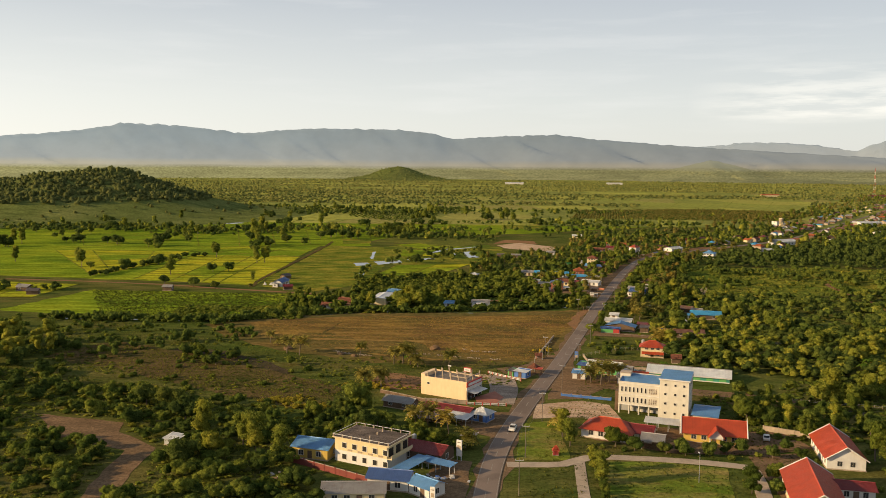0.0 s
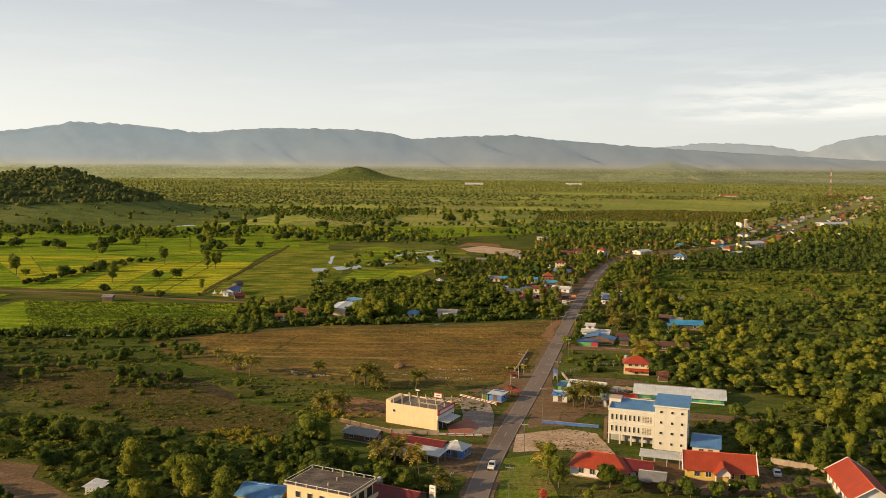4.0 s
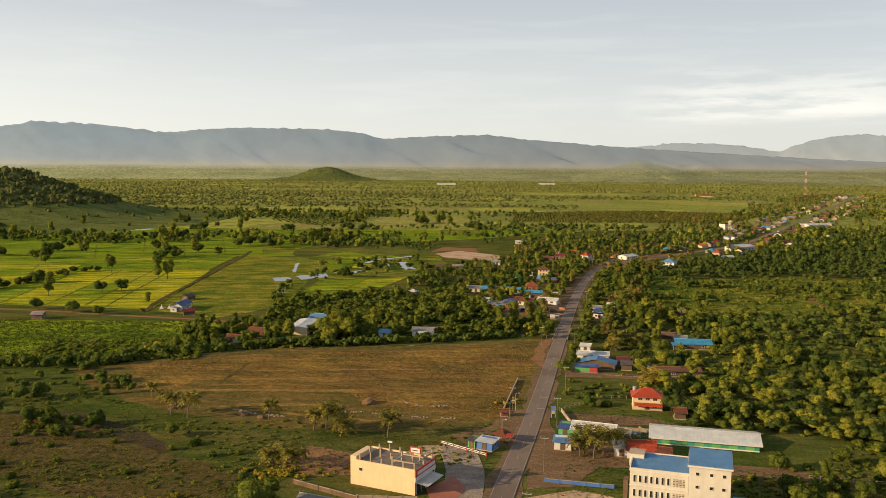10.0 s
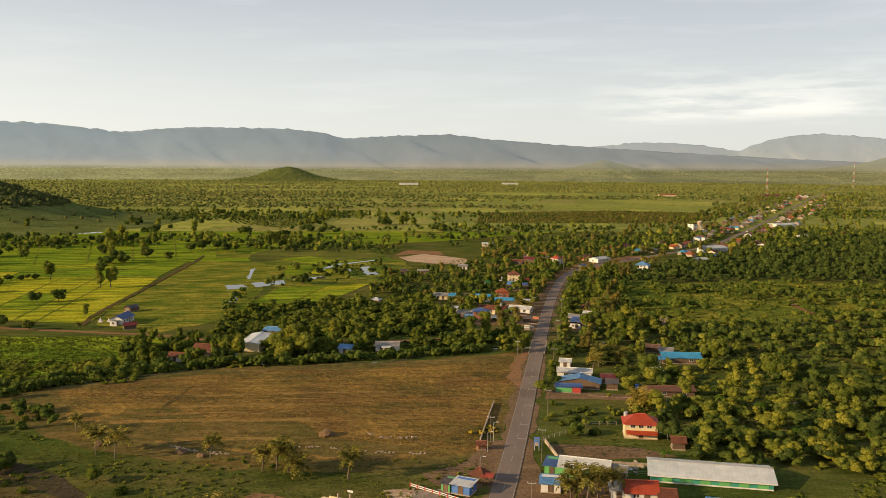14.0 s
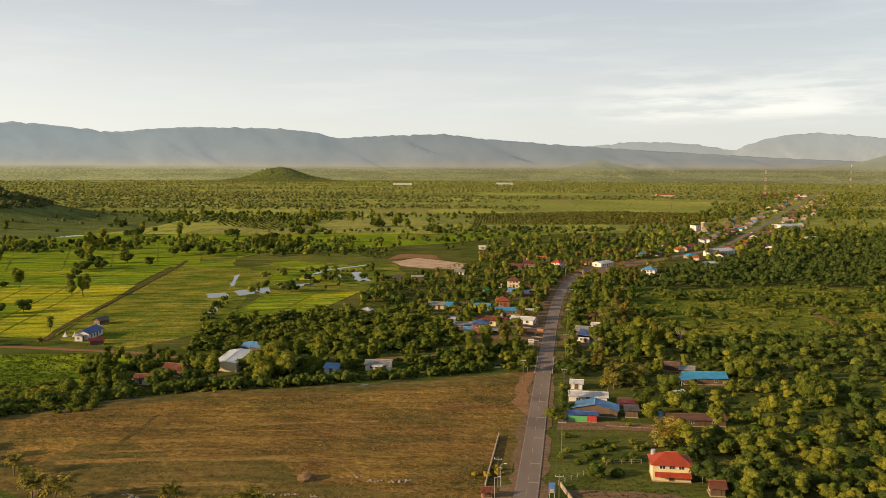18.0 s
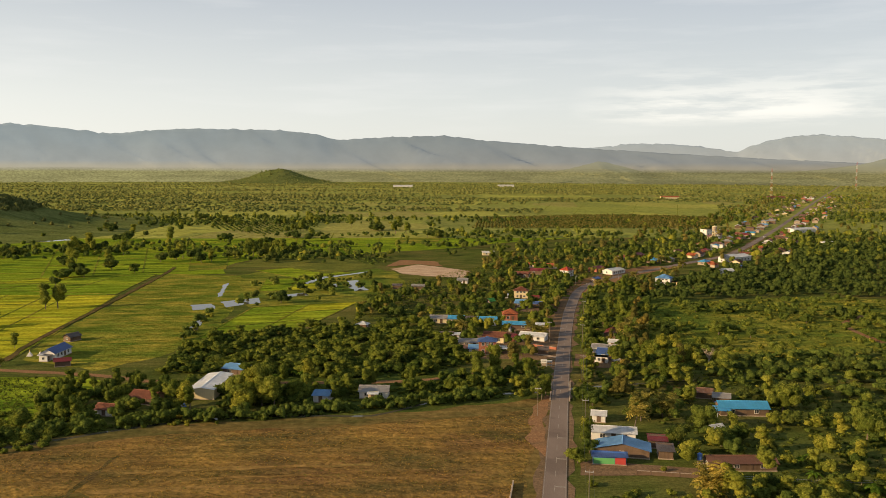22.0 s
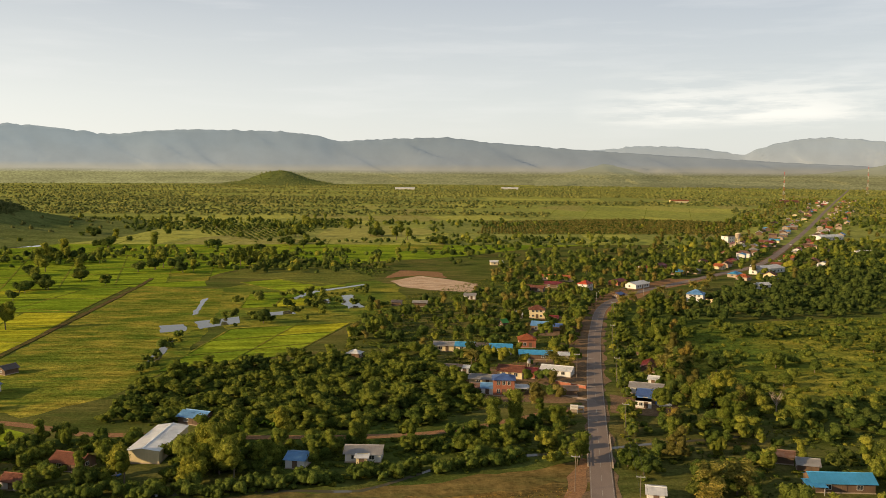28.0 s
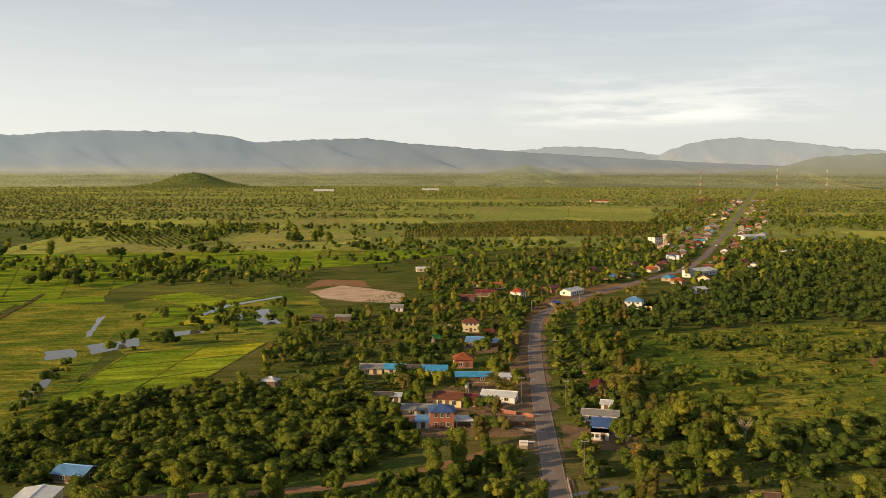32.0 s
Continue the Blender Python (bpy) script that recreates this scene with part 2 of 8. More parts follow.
def ground_mat(name, a, b, c, big=0.012, mid=0.09, fine=1.1, rows=None, bump=0.6, plots=None, clumps=0.5, streak=0.22):
    """Soil and low growth: three colours at three scales, drawn out in streaks, with soft clumps in relief."""
    m = Mat(name, 1.0, 0.0, 0.0)
    f1 = m.ramp(m.noise(big, 5, 0.6), [(0.38, 0.0), (0.62, 1.0)])
    f2 = m.ramp(m.noise(mid, 6, 0.65, (0.45, 1.0, 1.0), True, 0.12), [(0.42, 0.0), (0.66, 1.0)])
    f3 = m.ramp(m.noise(fine, 5, 0.7), [(0.25, 0.45), (0.75, 1.4)])
    col = m.mix(f2, m.mix(f1, a, b), c)
    col = m.mix(1.0, col, f3, "MULTIPLY")
    if streak:
        drawn = m.ramp(m.noise(0.3, 5, 0.65, (0.16, 1.0, 1.0), True, 0.1), [(0.3, 1 - streak), (0.7, 1 + streak)])
        col = m.mix(1.0, col, drawn, "MULTIPLY")
    if plots:
        size, stops, amount = plots
        cells = m.n.new("ShaderNodeTexVoronoi")
        mp = m.n.new("ShaderNodeMapping")
        mp.inputs["Scale"].default_value, mp.inputs["Rotation"].default_value = (1.0, 0.55, 0.0), (0, 0, 0.25)
        m.l.new(m.geo.outputs["Position"], mp.inputs[0]), m.l.new(mp.outputs[0], cells.inputs["Vector"])
        cells.inputs["Scale"].default_value = 1 / size
        sp = m.n.new("ShaderNodeSeparateColor")
        m.l.new(cells.outputs["Color"], sp.inputs[0])
        col = m.mix(amount, col, m.mix(1.0, m.ramp(sp.outputs[0], stops), f3, "MULTIPLY"))
    if rows:
        scale, turn, deep = rows
        w = m.ramp(m.wave(scale, "X", True, 1.5, turn), [(0.0, 1 - deep), (1.0, 1.0)])
        col = m.mix(1.0, col, w, "MULTIPLY")
    lumps = m.math("MULTIPLY", m.noise(0.42, 4, 0.6, (0.6, 1.0, 1.0)), clumps * 3.0)
    m.bump(m.math("ADD", m.noise(fine * 1.5, 5, 0.7), lumps), bump, 0.4)
    return m.color(col)


M_GROUND = ground_mat("meadow", (0.075, 0.097, 0.019), (0.125, 0.104, 0.032), (0.048, 0.066, 0.014), clumps=0.6, streak=0.3)
M_PADDY = ground_mat("rice_green", (0.17, 0.235, 0.016), (0.245, 0.28, 0.02), (0.10, 0.155, 0.014), 0.012, 0.04, 0.5, (0.028, 1.45, 0.22), clumps=0.5, streak=0.38)
M_PADDY2 = ground_mat("rice_yellow", (0.33, 0.32, 0.020), (0.41, 0.36, 0.024), (0.20, 0.24, 0.018), 0.02, 0.05, 0.5, (0.03, 1.4, 0.28), clumps=0.5, streak=0.42)
M_SCRUB = ground_mat("scrub", (0.112, 0.136, 0.018), (0.265, 0.213, 0.032), (0.07, 0.105, 0.014), 0.045, 0.12, 0.7, None, 0.9, None, 1.1, 0.42)
M_DRY = ground_mat("dry_grass", (0.175, 0.1, 0.037), (0.275, 0.167, 0.044), (0.1, 0.08, 0.027), 0.03, 0.07, 0.6, (0.04, 1.45, 0.12), 0.9, None, 1.1, 0.3)
M_SOIL = ground_mat("tilled_soil", (0.12, 0.08, 0.036), (0.085, 0.08, 0.022), (0.135, 0.095, 0.038), 0.03, 0.10, 0.6, (0.35, 0.35, 0.35))
M_DIRT = ground_mat("red_dirt", (0.26, 0.135, 0.066), (0.22, 0.12, 0.06), (0.19, 0.115, 0.06), 0.05, 0.2, 1.5, None, 0.3, None, 0.15, 0.1)
M_VERGE = ground_mat("verge_earth", (0.165, 0.105, 0.062), (0.12, 0.085, 0.048), (0.195, 0.125, 0.072), 0.05, 0.2, 1.2, None, 0.3, None, 0.15, 0.08)
M_EARTH = ground_mat("yard_earth", (0.165, 0.102, 0.058), (0.13, 0.085, 0.048), (0.20, 0.128, 0.072), 0.06, 0.25, 1.2, None, 0.3, None, 0.15, 0.08)
M_SAND = ground_mat("sand_fill", (0.42, 0.30, 0.20), (0.48, 0.35, 0.24), (0.34, 0.22, 0.13), 0.05, 0.2, 1.2, None, 0.3)
M_LAWN = ground_mat("lawn", (0.09, 0.135, 0.016), (0.15, 0.165, 0.024), (0.23, 0.17, 0.055), 0.05, 0.11, 1.0)
# paled, greyed greens: distance haze put into the ground's own colour
M_FAR_HAZED = ground_mat("far_plain", (0.21, 0.215, 0.058), (0.27, 0.255, 0.072), (0.155, 0.165, 0.046), 0.004, 0.02, 0.12, None, 0.6,
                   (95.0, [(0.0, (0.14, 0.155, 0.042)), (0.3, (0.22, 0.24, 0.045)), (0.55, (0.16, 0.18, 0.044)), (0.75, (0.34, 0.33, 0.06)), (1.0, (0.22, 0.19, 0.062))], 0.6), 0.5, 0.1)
M_DARK_STRIP = ground_mat("dark_strip", (0.06, 0.045, 0.03), (0.05, 0.045, 0.02), (0.08, 0.06, 0.035), 0.05, 0.2, 1.0)
# tone of the shadow bands painted across the dry field
M_SHADOW_STREAK = ground_mat("shadow_streak", (0.215, 0.13, 0.042), (0.19, 0.13, 0.04), (0.25, 0.15, 0.048), 0.02, 0.1, 0.5)
M_DULL = ground_mat("dull_grass", (0.128, 0.092, 0.031), (0.168, 0.112, 0.036), (0.09, 0.08, 0.025), 0.03, 0.1, 0.4)
M_HILL = ground_mat("hill_grass", (0.105, 0.125, 0.034), (0.14, 0.15, 0.046), (0.078, 0.095, 0.026), 0.01, 0.05, 0.4)

M_LEAF = leafy("leaves_mid", (0.08, 0.11, 0.022), (0.17, 0.20, 0.04))
M_LEAF_B = leafy("leaves_bright", (0.125, 0.15, 0.024), (0.27, 0.27, 0.046))
M_LEAF_D = leafy("leaves_dark", (0.055, 0.078, 0.02), (0.125, 0.15, 0.035))
M_LEAF_O = leafy("leaves_dry", (0.15, 0.125, 0.03), (0.26, 0.20, 0.055))
# paler leaf copies for distant trees, with haze put into their colour
M_LEAF_FAR = leafy("leaves_far_hazed", (0.135, 0.15, 0.05), (0.20, 0.21, 0.068))
M_LEAF_HILL = leafy("leaves_hill_hazed", (0.095, 0.11, 0.038), (0.165, 0.17, 0.06))
M_GOLD = leafy("golden_grass", (0.30, 0.24, 0.03), (0.48, 0.36, 0.05))
M_PALM = leafy("fronds", (0.16, 0.145, 0.03), (0.40, 0.31, 0.075))
M_BANANA = leafy("banana_leaves", (0.07, 0.13, 0.015), (0.16, 0.22, 0.03))


def _bark(name, c):
    m = Mat(name, 0.9)
    m.bump(m.noise(3, 5, 0.7, (1, 1, 0.25)), 0.6, 0.1)
    return m.color(m.mix(1.0, c, m.ramp(m.noise(1.5, 5, 0.7, (1, 1, 0.3)), [(0.3, 1.0), (0.8, 0.5)]), "MULTIPLY"))


M_BARK = _bark("bark", (0.16, 0.12, 0.085))


def _asphalt():
    m = Mat("asphalt", 0.95, 0.0, 0.08)
    f = m.ramp(m.noise(0.15, 5, 0.6, (1, 0.25, 1), True, 0.22), [(0.3, (0.15, 0.112, 0.09)), (0.7, (0.195, 0.148, 0.12))])
    g = m.ramp(m.noise(6, 4, 0.7), [(0.3, 0.8), (0.7, 1.15)])
    p = m.ramp(m.noise(0.05, 3, 0.5), [(0.55, 1.0), (0.6, 0.8)])
    m.bump(m.noise(30, 3), 0.2, 0.01)
    return m.color(m.mix(1.0, m.mix(1.0, f, g, "MULTIPLY"), p, "MULTIPLY"))


M_ASPHALT = _asphalt()
M_LINE = painted("road_paint", (0.33, 0.28, 0.22), 0.8, 0.6)
M_CONC = painted("concrete", (0.38, 0.295, 0.215), 0.9, 0.35)
M_CONCD = painted("dark_concrete", (0.20, 0.16, 0.125), 0.9, 0.4)
M_DECK = ground_mat("rubble_deck", (0.12, 0.095, 0.08), (0.17, 0.135, 0.11), (0.08, 0.065, 0.055), 0.2, 0.6, 2.5, None, 0.5)
M_FORE = ground_mat("stained_forecourt", (0.27, 0.21, 0.165), (0.33, 0.26, 0.20), (0.20, 0.15, 0.115), 0.08, 0.3, 2.0, None, 0.2, None, 0.1)
M_MAROON = painted("maroon_wall", (0.20, 0.05, 0.04), 0.85, 0.3)
M_WHITE = painted("white_paint", (0.62, 0.59, 0.55), 0.75, 0.2)
M_CREAM = painted("cream_paint", (0.62, 0.50, 0.29), 0.75, 0.18)
M_IVORY = painted("ivory_paint", (0.56, 0.515, 0.43), 0.75, 0.15)
M_YELLOW = painted("yellow_paint", (0.58, 0.39, 0.085), 0.75, 0.2)
M_PINK = painted("peach_paint", (0.68, 0.49, 0.30), 0.75, 0.15)
M_REDP = painted("red_paint", (0.42, 0.055, 0.045), 0.6, 0.2)
M_BRICK = painted("brick_red", (0.34, 0.12, 0.07), 0.85, 0.3)
M_BLUEP = painted("blue_paint", (0.07, 0.16, 0.42), 0.6, 0.2)
M_GREENP = painted("green_paint", (0.12, 0.36, 0.12), 0.6, 0.2)
M_TEALP = painted("teal_paint", (0.05, 0.27, 0.20), 0.6, 0.2)
M_WOOD = painted("weathered_wood", (0.15, 0.095, 0.06), 0.85, 0.4)
M_STEEL = painted("galvanised", (0.42, 0.42, 0.42), 0.45, 0.2, 0.3)
M_DARK = painted("dark_opening", (0.02, 0.018, 0.016), 0.5, 0.1)
R_RED = sheet_metal("roof_red", (0.60, 0.095, 0.032), 0.02)
R_DKRED = sheet_metal("roof_maroon", (0.26, 0.035, 0.03), 0.06)
R_ORANGE = tiled("roof_orange_tile", (0.52, 0.15, 0.055))
R_BROWN = tiled("roof_brown_tile", (0.30, 0.11, 0.06))
R_BLUE = sheet_metal("roof_blue", (0.18, 0.39, 0.66), 0.02)
R_NAVY = sheet_metal("roof_navy", (0.09, 0.16, 0.38), 0.03)
R_CYAN = sheet_metal("roof_cyan", (0.09, 0.42, 0.70), 0.02)
R_WHITE = sheet_metal("roof_white", (0.80, 0.78, 0.75), 0.03)
R_SNOW = sheet_metal("roof_bright_white", (0.92, 0.91, 0.89), 0.0)
R_GREY = sheet_metal("roof_grey", (0.40, 0.37, 0.34), 0.10)
R_RUST = sheet_metal("roof_rust", (0.24, 0.16, 0.12), 0.30)
R_OXIDE = sheet_metal("roof_oxide", (0.27, 0.125, 0.075), 0.35)
R_DARK = sheet_metal("roof_dark", (0.15, 0.125, 0.11), 0.15)


def _glass():
    m = Mat("window_glass", 0.08, 0.0, 0.5)
    return m.color(m.mix(m.noise(0.6, 2), (0.02, 0.022, 0.025), (0.05, 0.052, 0.055)))


M_GLASS = _glass()


def _water():
    m = Mat("pond_water", 0.06, 0.0, 0.5)
    m.b.inputs["IOR"].default_value = 1.22
    m.bump(m.noise(0.6, 3, 0.5), 0.05, 0.05)
    return m.color(m.mix(m.noise(0.05, 3), (0.05, 0.048, 0.03), (0.09, 0.08, 0.055)))


M_WATER = _water()


def _mountain(name, top, mid, mist, foot):
    """A far range and the last of the plain before it: a plain backdrop, layers of haze painted into its colour."""
    m = Mat(name, 1.0, 0.0, 0.0)
    s = m.n.new("ShaderNodeSeparateXYZ")
    m.l.new(m.geo.outputs["Position"], s.inputs[0])
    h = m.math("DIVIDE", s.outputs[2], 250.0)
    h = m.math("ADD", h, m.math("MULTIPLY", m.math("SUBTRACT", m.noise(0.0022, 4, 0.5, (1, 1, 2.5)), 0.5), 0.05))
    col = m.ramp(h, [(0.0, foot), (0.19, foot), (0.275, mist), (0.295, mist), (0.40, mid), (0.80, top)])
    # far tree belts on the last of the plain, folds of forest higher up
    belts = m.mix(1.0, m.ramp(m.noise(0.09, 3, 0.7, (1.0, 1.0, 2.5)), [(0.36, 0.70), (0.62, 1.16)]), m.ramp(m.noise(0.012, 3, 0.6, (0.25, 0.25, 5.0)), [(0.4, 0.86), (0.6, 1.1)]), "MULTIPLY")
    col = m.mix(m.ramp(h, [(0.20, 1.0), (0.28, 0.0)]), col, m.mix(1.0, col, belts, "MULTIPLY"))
    folds = m.ramp(m.noise(0.008, 5, 0.6, (1.0, 1.0, 0.8)), [(0.35, 0.95), (0.65, 1.04)])
    col = m.mix(1.0, col, folds, "MULTIPLY")
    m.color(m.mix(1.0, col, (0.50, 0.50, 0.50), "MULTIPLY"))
    # haze glow painted as emission: brighter and warmer towards the low western sun
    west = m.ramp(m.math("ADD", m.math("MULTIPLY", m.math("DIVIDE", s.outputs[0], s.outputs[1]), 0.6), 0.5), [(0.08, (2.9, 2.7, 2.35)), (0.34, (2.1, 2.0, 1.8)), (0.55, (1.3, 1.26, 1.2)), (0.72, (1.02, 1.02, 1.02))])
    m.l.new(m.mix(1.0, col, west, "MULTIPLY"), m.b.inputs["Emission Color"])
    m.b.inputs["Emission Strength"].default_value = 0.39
    return m.m


# ---------------------------------------------------------------- mesh tools


def part(name, bm, material, parent=None, label=""):
    """Link a bmesh as one mesh object under a thing or a part."""
    me = bpy.data.meshes.new(name)
    bm.to_mesh(me)
    bm.free()
    if material: me.materials.append(material)
    ob = new(name, me)
    if parent: ob.parent = parent
    if label: ob["label"] = label
    return ob


def quick(name, verts, faces, material, parent=None, label="", smooth=False):
    """Link vertices and equal-sided faces, given as arrays, as one mesh object."""
    me = bpy.data.meshes.new(name)
    v, f = np.asarray(verts, np.float32), np.asarray(faces, np.int32)
    k = f.shape[1]
    me.vertices.add(len(v)), me.loops.add(f.size), me.polygons.add(len(f))
    me.vertices.foreach_set("co", v.ravel())
    me.loops.foreach_set("vertex_index", f.ravel())
    me.polygons.foreach_set("loop_start", np.arange(0, f.size, k, dtype=np.int32))
    me.update(calc_edges=True)
    me.validate()
    if smooth: me.shade_smooth()
    if material: me.materials.append(material)
    ob = new(name, me)
    if parent: ob.parent = parent
    if label: ob["label"] = label
    return ob


def add_box(bm, x0, y0, z0, x1, y1, z1, bevel=0.0):
    vs = [bm.verts.new(p) for p in ((x0, y0, z0), (x1, y0, z0), (x1, y1, z0), (x0, y1, z0), (x0, y0, z1), (x1, y0, z1), (x1, y1, z1), (x0, y1, z1))]
    fs = [bm.faces.new([vs[i] for i in q]) for q in ((0, 3, 2, 1), (4, 5, 6, 7), (0, 1, 5, 4), (1, 2, 6, 5), (2, 3, 7, 6), (3, 0, 4, 7))]
    if bevel: bmesh.ops.bevel(bm, geom=list({e for f in fs for e in f.edges}), offset=bevel, segments=1, affect="EDGES")
    return bm


def box(x0, y0, z0, x1, y1, z1, bevel=0.0):
    return add_box(bmesh.new(), x0, y0, z0, x1, y1, z1, bevel)


def add_tube(bm, a, b, r0, r1, n=8):
    a, b = Vector(a), Vector(b)
    q = (b - a).to_track_quat("Z", "Y")
    rings = []
    for p, r in ((a, r0), (b, r1)):
        rings.append([bm.verts.new(p + q @ Vector((r * math.cos(2 * math.pi * i / n), r * math.sin(2 * math.pi * i / n), 0))) for i in range(n)])
    for i in range(n):
        bm.faces.new((rings[0][i], rings[0][(i + 1) % n], rings[1][(i + 1) % n], rings[1][i]))
    bm.faces.new(rings[0][::-1]), bm.faces.new(rings[1])
    return bm


def tube(a, b, r0, r1=None, n=8):
    return add_tube(bmesh.new(), a, b, r0, r0 if r1 is None else r1, n)


def empty(name, x, y, z=0.0, yaw=0.0):
    ob = new(name)
    ob.location, ob.rotation_euler = (x, y, z), (0, 0, radians(yaw))
    ob.empty_display_size = 0.5
    return ob


def inside(px, py, poly):
    """Which of the points lie in the polygon."""
    hit = np.zeros(len(px), bool)
    for (xa, ya), (xb, yb) in zip(poly, poly[1:] + poly[:1]):
        cut = ((ya > py) != (yb > py)) & (px < (xb - xa) * (py - ya) / ((yb - ya) or 1e-9) + xa)
        hit ^= cut
    return hit


def away(px, py, line):
    """Distance of each point from a polyline."""
    d = np.full(len(px), 1e9)
    for (xa, ya), (xb, yb) in zip(line[:-1], line[1:]):
        ux, uy = xb - xa, yb - ya
        t = np.clip(((px - xa) * ux + (py - ya) * uy) / (ux * ux + uy * uy), 0, 1)
        d = np.minimum(d, np.hypot(px - xa - t * ux, py - ya - t * uy))
    return d


def patch(name, poly, z, material, label="", wobble=1.0, step=4.0, category="ground"):
    """A flat piece of ground with a slightly uneven edge."""
    rim = []
    for (xa, ya), (xb, yb) in zip(poly, poly[1:] + poly[:1]):
        n = max(1, int(math.hypot(xb - xa, yb - ya) / step))
        for i in range(n):
            x, y = xa + (xb - xa) * i / n, ya + (yb - ya) * i / n
            w = wobble * noise.noise_vector(Vector((x * 0.13, y * 0.13, z)))
            rim.append((x + w.x, y + w.y, z))
    bm = bmesh.new()
    f = bm.faces.new([bm.verts.new(p) for p in rim])
    if f.normal.z < 0 or f.calc_area() == 0: f.normal_flip()
    f.normal_update()
    if f.normal.z < 0: f.normal_flip()
    bmesh.ops.triangulate(bm, faces=[f])
    return tagged(part(name, bm, material), label, category, "", "structure")


def curve_points(knots, step=6.0):
    """A smooth line through the knots."""
    out = []
    k = [Vector((*p, 0)) for p in knots]
    k = [2 * k[0] - k[1], *k, 2 * k[-1] - k[-2]]
    for a, b, c, d in zip(k, k[1:], k[2:], k[3:]):
        n = max(2, int((c - b).length / step))
        for i in range(n):
            t = i / n
            out.append(0.5 * (2 * b + (c - a) * t + (2 * a - 5 * b + 4 * c - d) * t * t + (3 * b - a - 3 * c + d) * t ** 3))
    out.append(k[-2])
    return out


def ribbon(name, pts, width, z, material, label="", off=0.0, wobble=0.0, thick=0.0, category="road", structure=True):
    """A strip that follows a line, shifted sideways by off."""
    bm, rows = bmesh.new(), []
    for i, p in enumerate(pts):
        d = (pts[min(i + 1, len(pts) - 1)] - pts[max(i - 1, 0)]).normalized()
        s = Vector((d.y, -d.x, 0))
        w1 = width / 2 + wobble * noise.noise(Vector((p.x * 0.15, p.y * 0.15, 3)))
        w2 = width / 2 + wobble * noise.noise(Vector((p.x * 0.15, p.y * 0.15, 9)))
        c = p + s * off
        rows.append((bm.verts.new((*(c - s * w1).xy, z)), bm.verts.new((*(c + s * w2).xy, z))))
    for (a, b), (c, d) in zip(rows, rows[1:]):
        bm.faces.new((a, b, d, c))
    if thick:
        ext = bmesh.ops.extrude_face_region(bm, geom=list(bm.faces))
        bmesh.ops.translate(bm, vec=(0, 0, -thick), verts=[v for v in ext["geom"] if isinstance(v, bmesh.types.BMVert)])
    bmesh.ops.recalc_face_normals(bm, faces=list(bm.faces))
    if not thick and bm.faces[:] and bm.faces[:][0].normal.z < 0:
        bmesh.ops.reverse_faces(bm, faces=list(bm.faces))
    ob = part(name, bm, material)
    return tagged(ob, label, category, "", "structure" if structure else "")


# ---------------------------------------------------------------- ground, hills, mountains, road
def ground_sheet():
    xs = np.concatenate([np.linspace(-6000, -1200, 13), np.linspace(-1000, 1200, 45), np.linspace(1400, 6000, 13)])
    ys = np.concatenate([np.linspace(-2500, 0, 6), np.linspace(60, 1500, 49), np.linspace(1700, 6500, 17)])
    X, Y = np.meshgrid(xs, ys)
    V = np.stack([X.ravel(), Y.ravel(), np.zeros(X.size)], 1)
    nx = len(xs)
    i = (np.arange(len(ys) - 1)[:, None] * nx + np.arange(nx - 1)).ravel()
    F = np.stack([i, i + 1, i + nx + 1, i + nx], 1)
    tagged(quick("ground", V, F, M_GROUND), "green meadow and low scrub over the flat plain", "ground", "", "structure")


ground_sheet()


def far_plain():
    patch("ground_far_plain", [(-5200, 1050), (5200, 1050), (5200, 6400), (-5200, 6400)], 0.06, M_FAR_HAZED, "hazy green plain of fields and woods", 12, 60)


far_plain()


def hill(name, cx, cy, rx, ry, top, label, mat, turn=0.0, rough=0.12, power=1.6, n=70):
    """A rounded hill with an uneven skyline."""
    g = np.linspace(-1.6, 1.6, n)
    X, Y = np.meshgrid(g, g)
    ca, sa = math.cos(turn), math.sin(turn)
    R = np.hypot(X, Y)
    H = np.exp(-(R ** power) * 1.9)
    V = []
    for x, y, h in zip(X.ravel(), Y.ravel(), H.ravel()):
        k = 1 + rough * 2 * noise.fractal(Vector((x * 1.7, y * 1.7, cx * 0.01)), 1.0, 2.0, 5)
        e = min(1.0, max(0.0, (1.6 - max(abs(x), abs(y))) / 0.3))
        wx, wy = x * rx, y * ry
        V.append((cx + wx * ca - wy * sa, cy + wx * sa + wy * ca, top * h * k * e - 0.5))
    i = (np.arange(n - 1)[:, None] * n + np.arange(n - 1)).ravel()
    F = np.stack([i, i + 1, i + n + 1, i + n], 1)
    ob = quick(name, V, F, mat, smooth=True)
    return tagged(ob, label, "hill", "", "structure"), np.array(V)


HILL_L, HL = hill("hill_west", -596, 1215, 226, 220, 58, "grassy hill with a wooded crest", M_HILL, power=2.2)
HILL_S, HS = hill("hill_west_spur", -770, 1260, 150, 150, 42, "low wooded spur of the hill", M_HILL, power=2.0)
HILL_M, HM = hill("hill_middle", -530, 4150, 205, 190, 64, "small round wooded hill on the plain", M_HILL, power=1.8, rough=0.05)


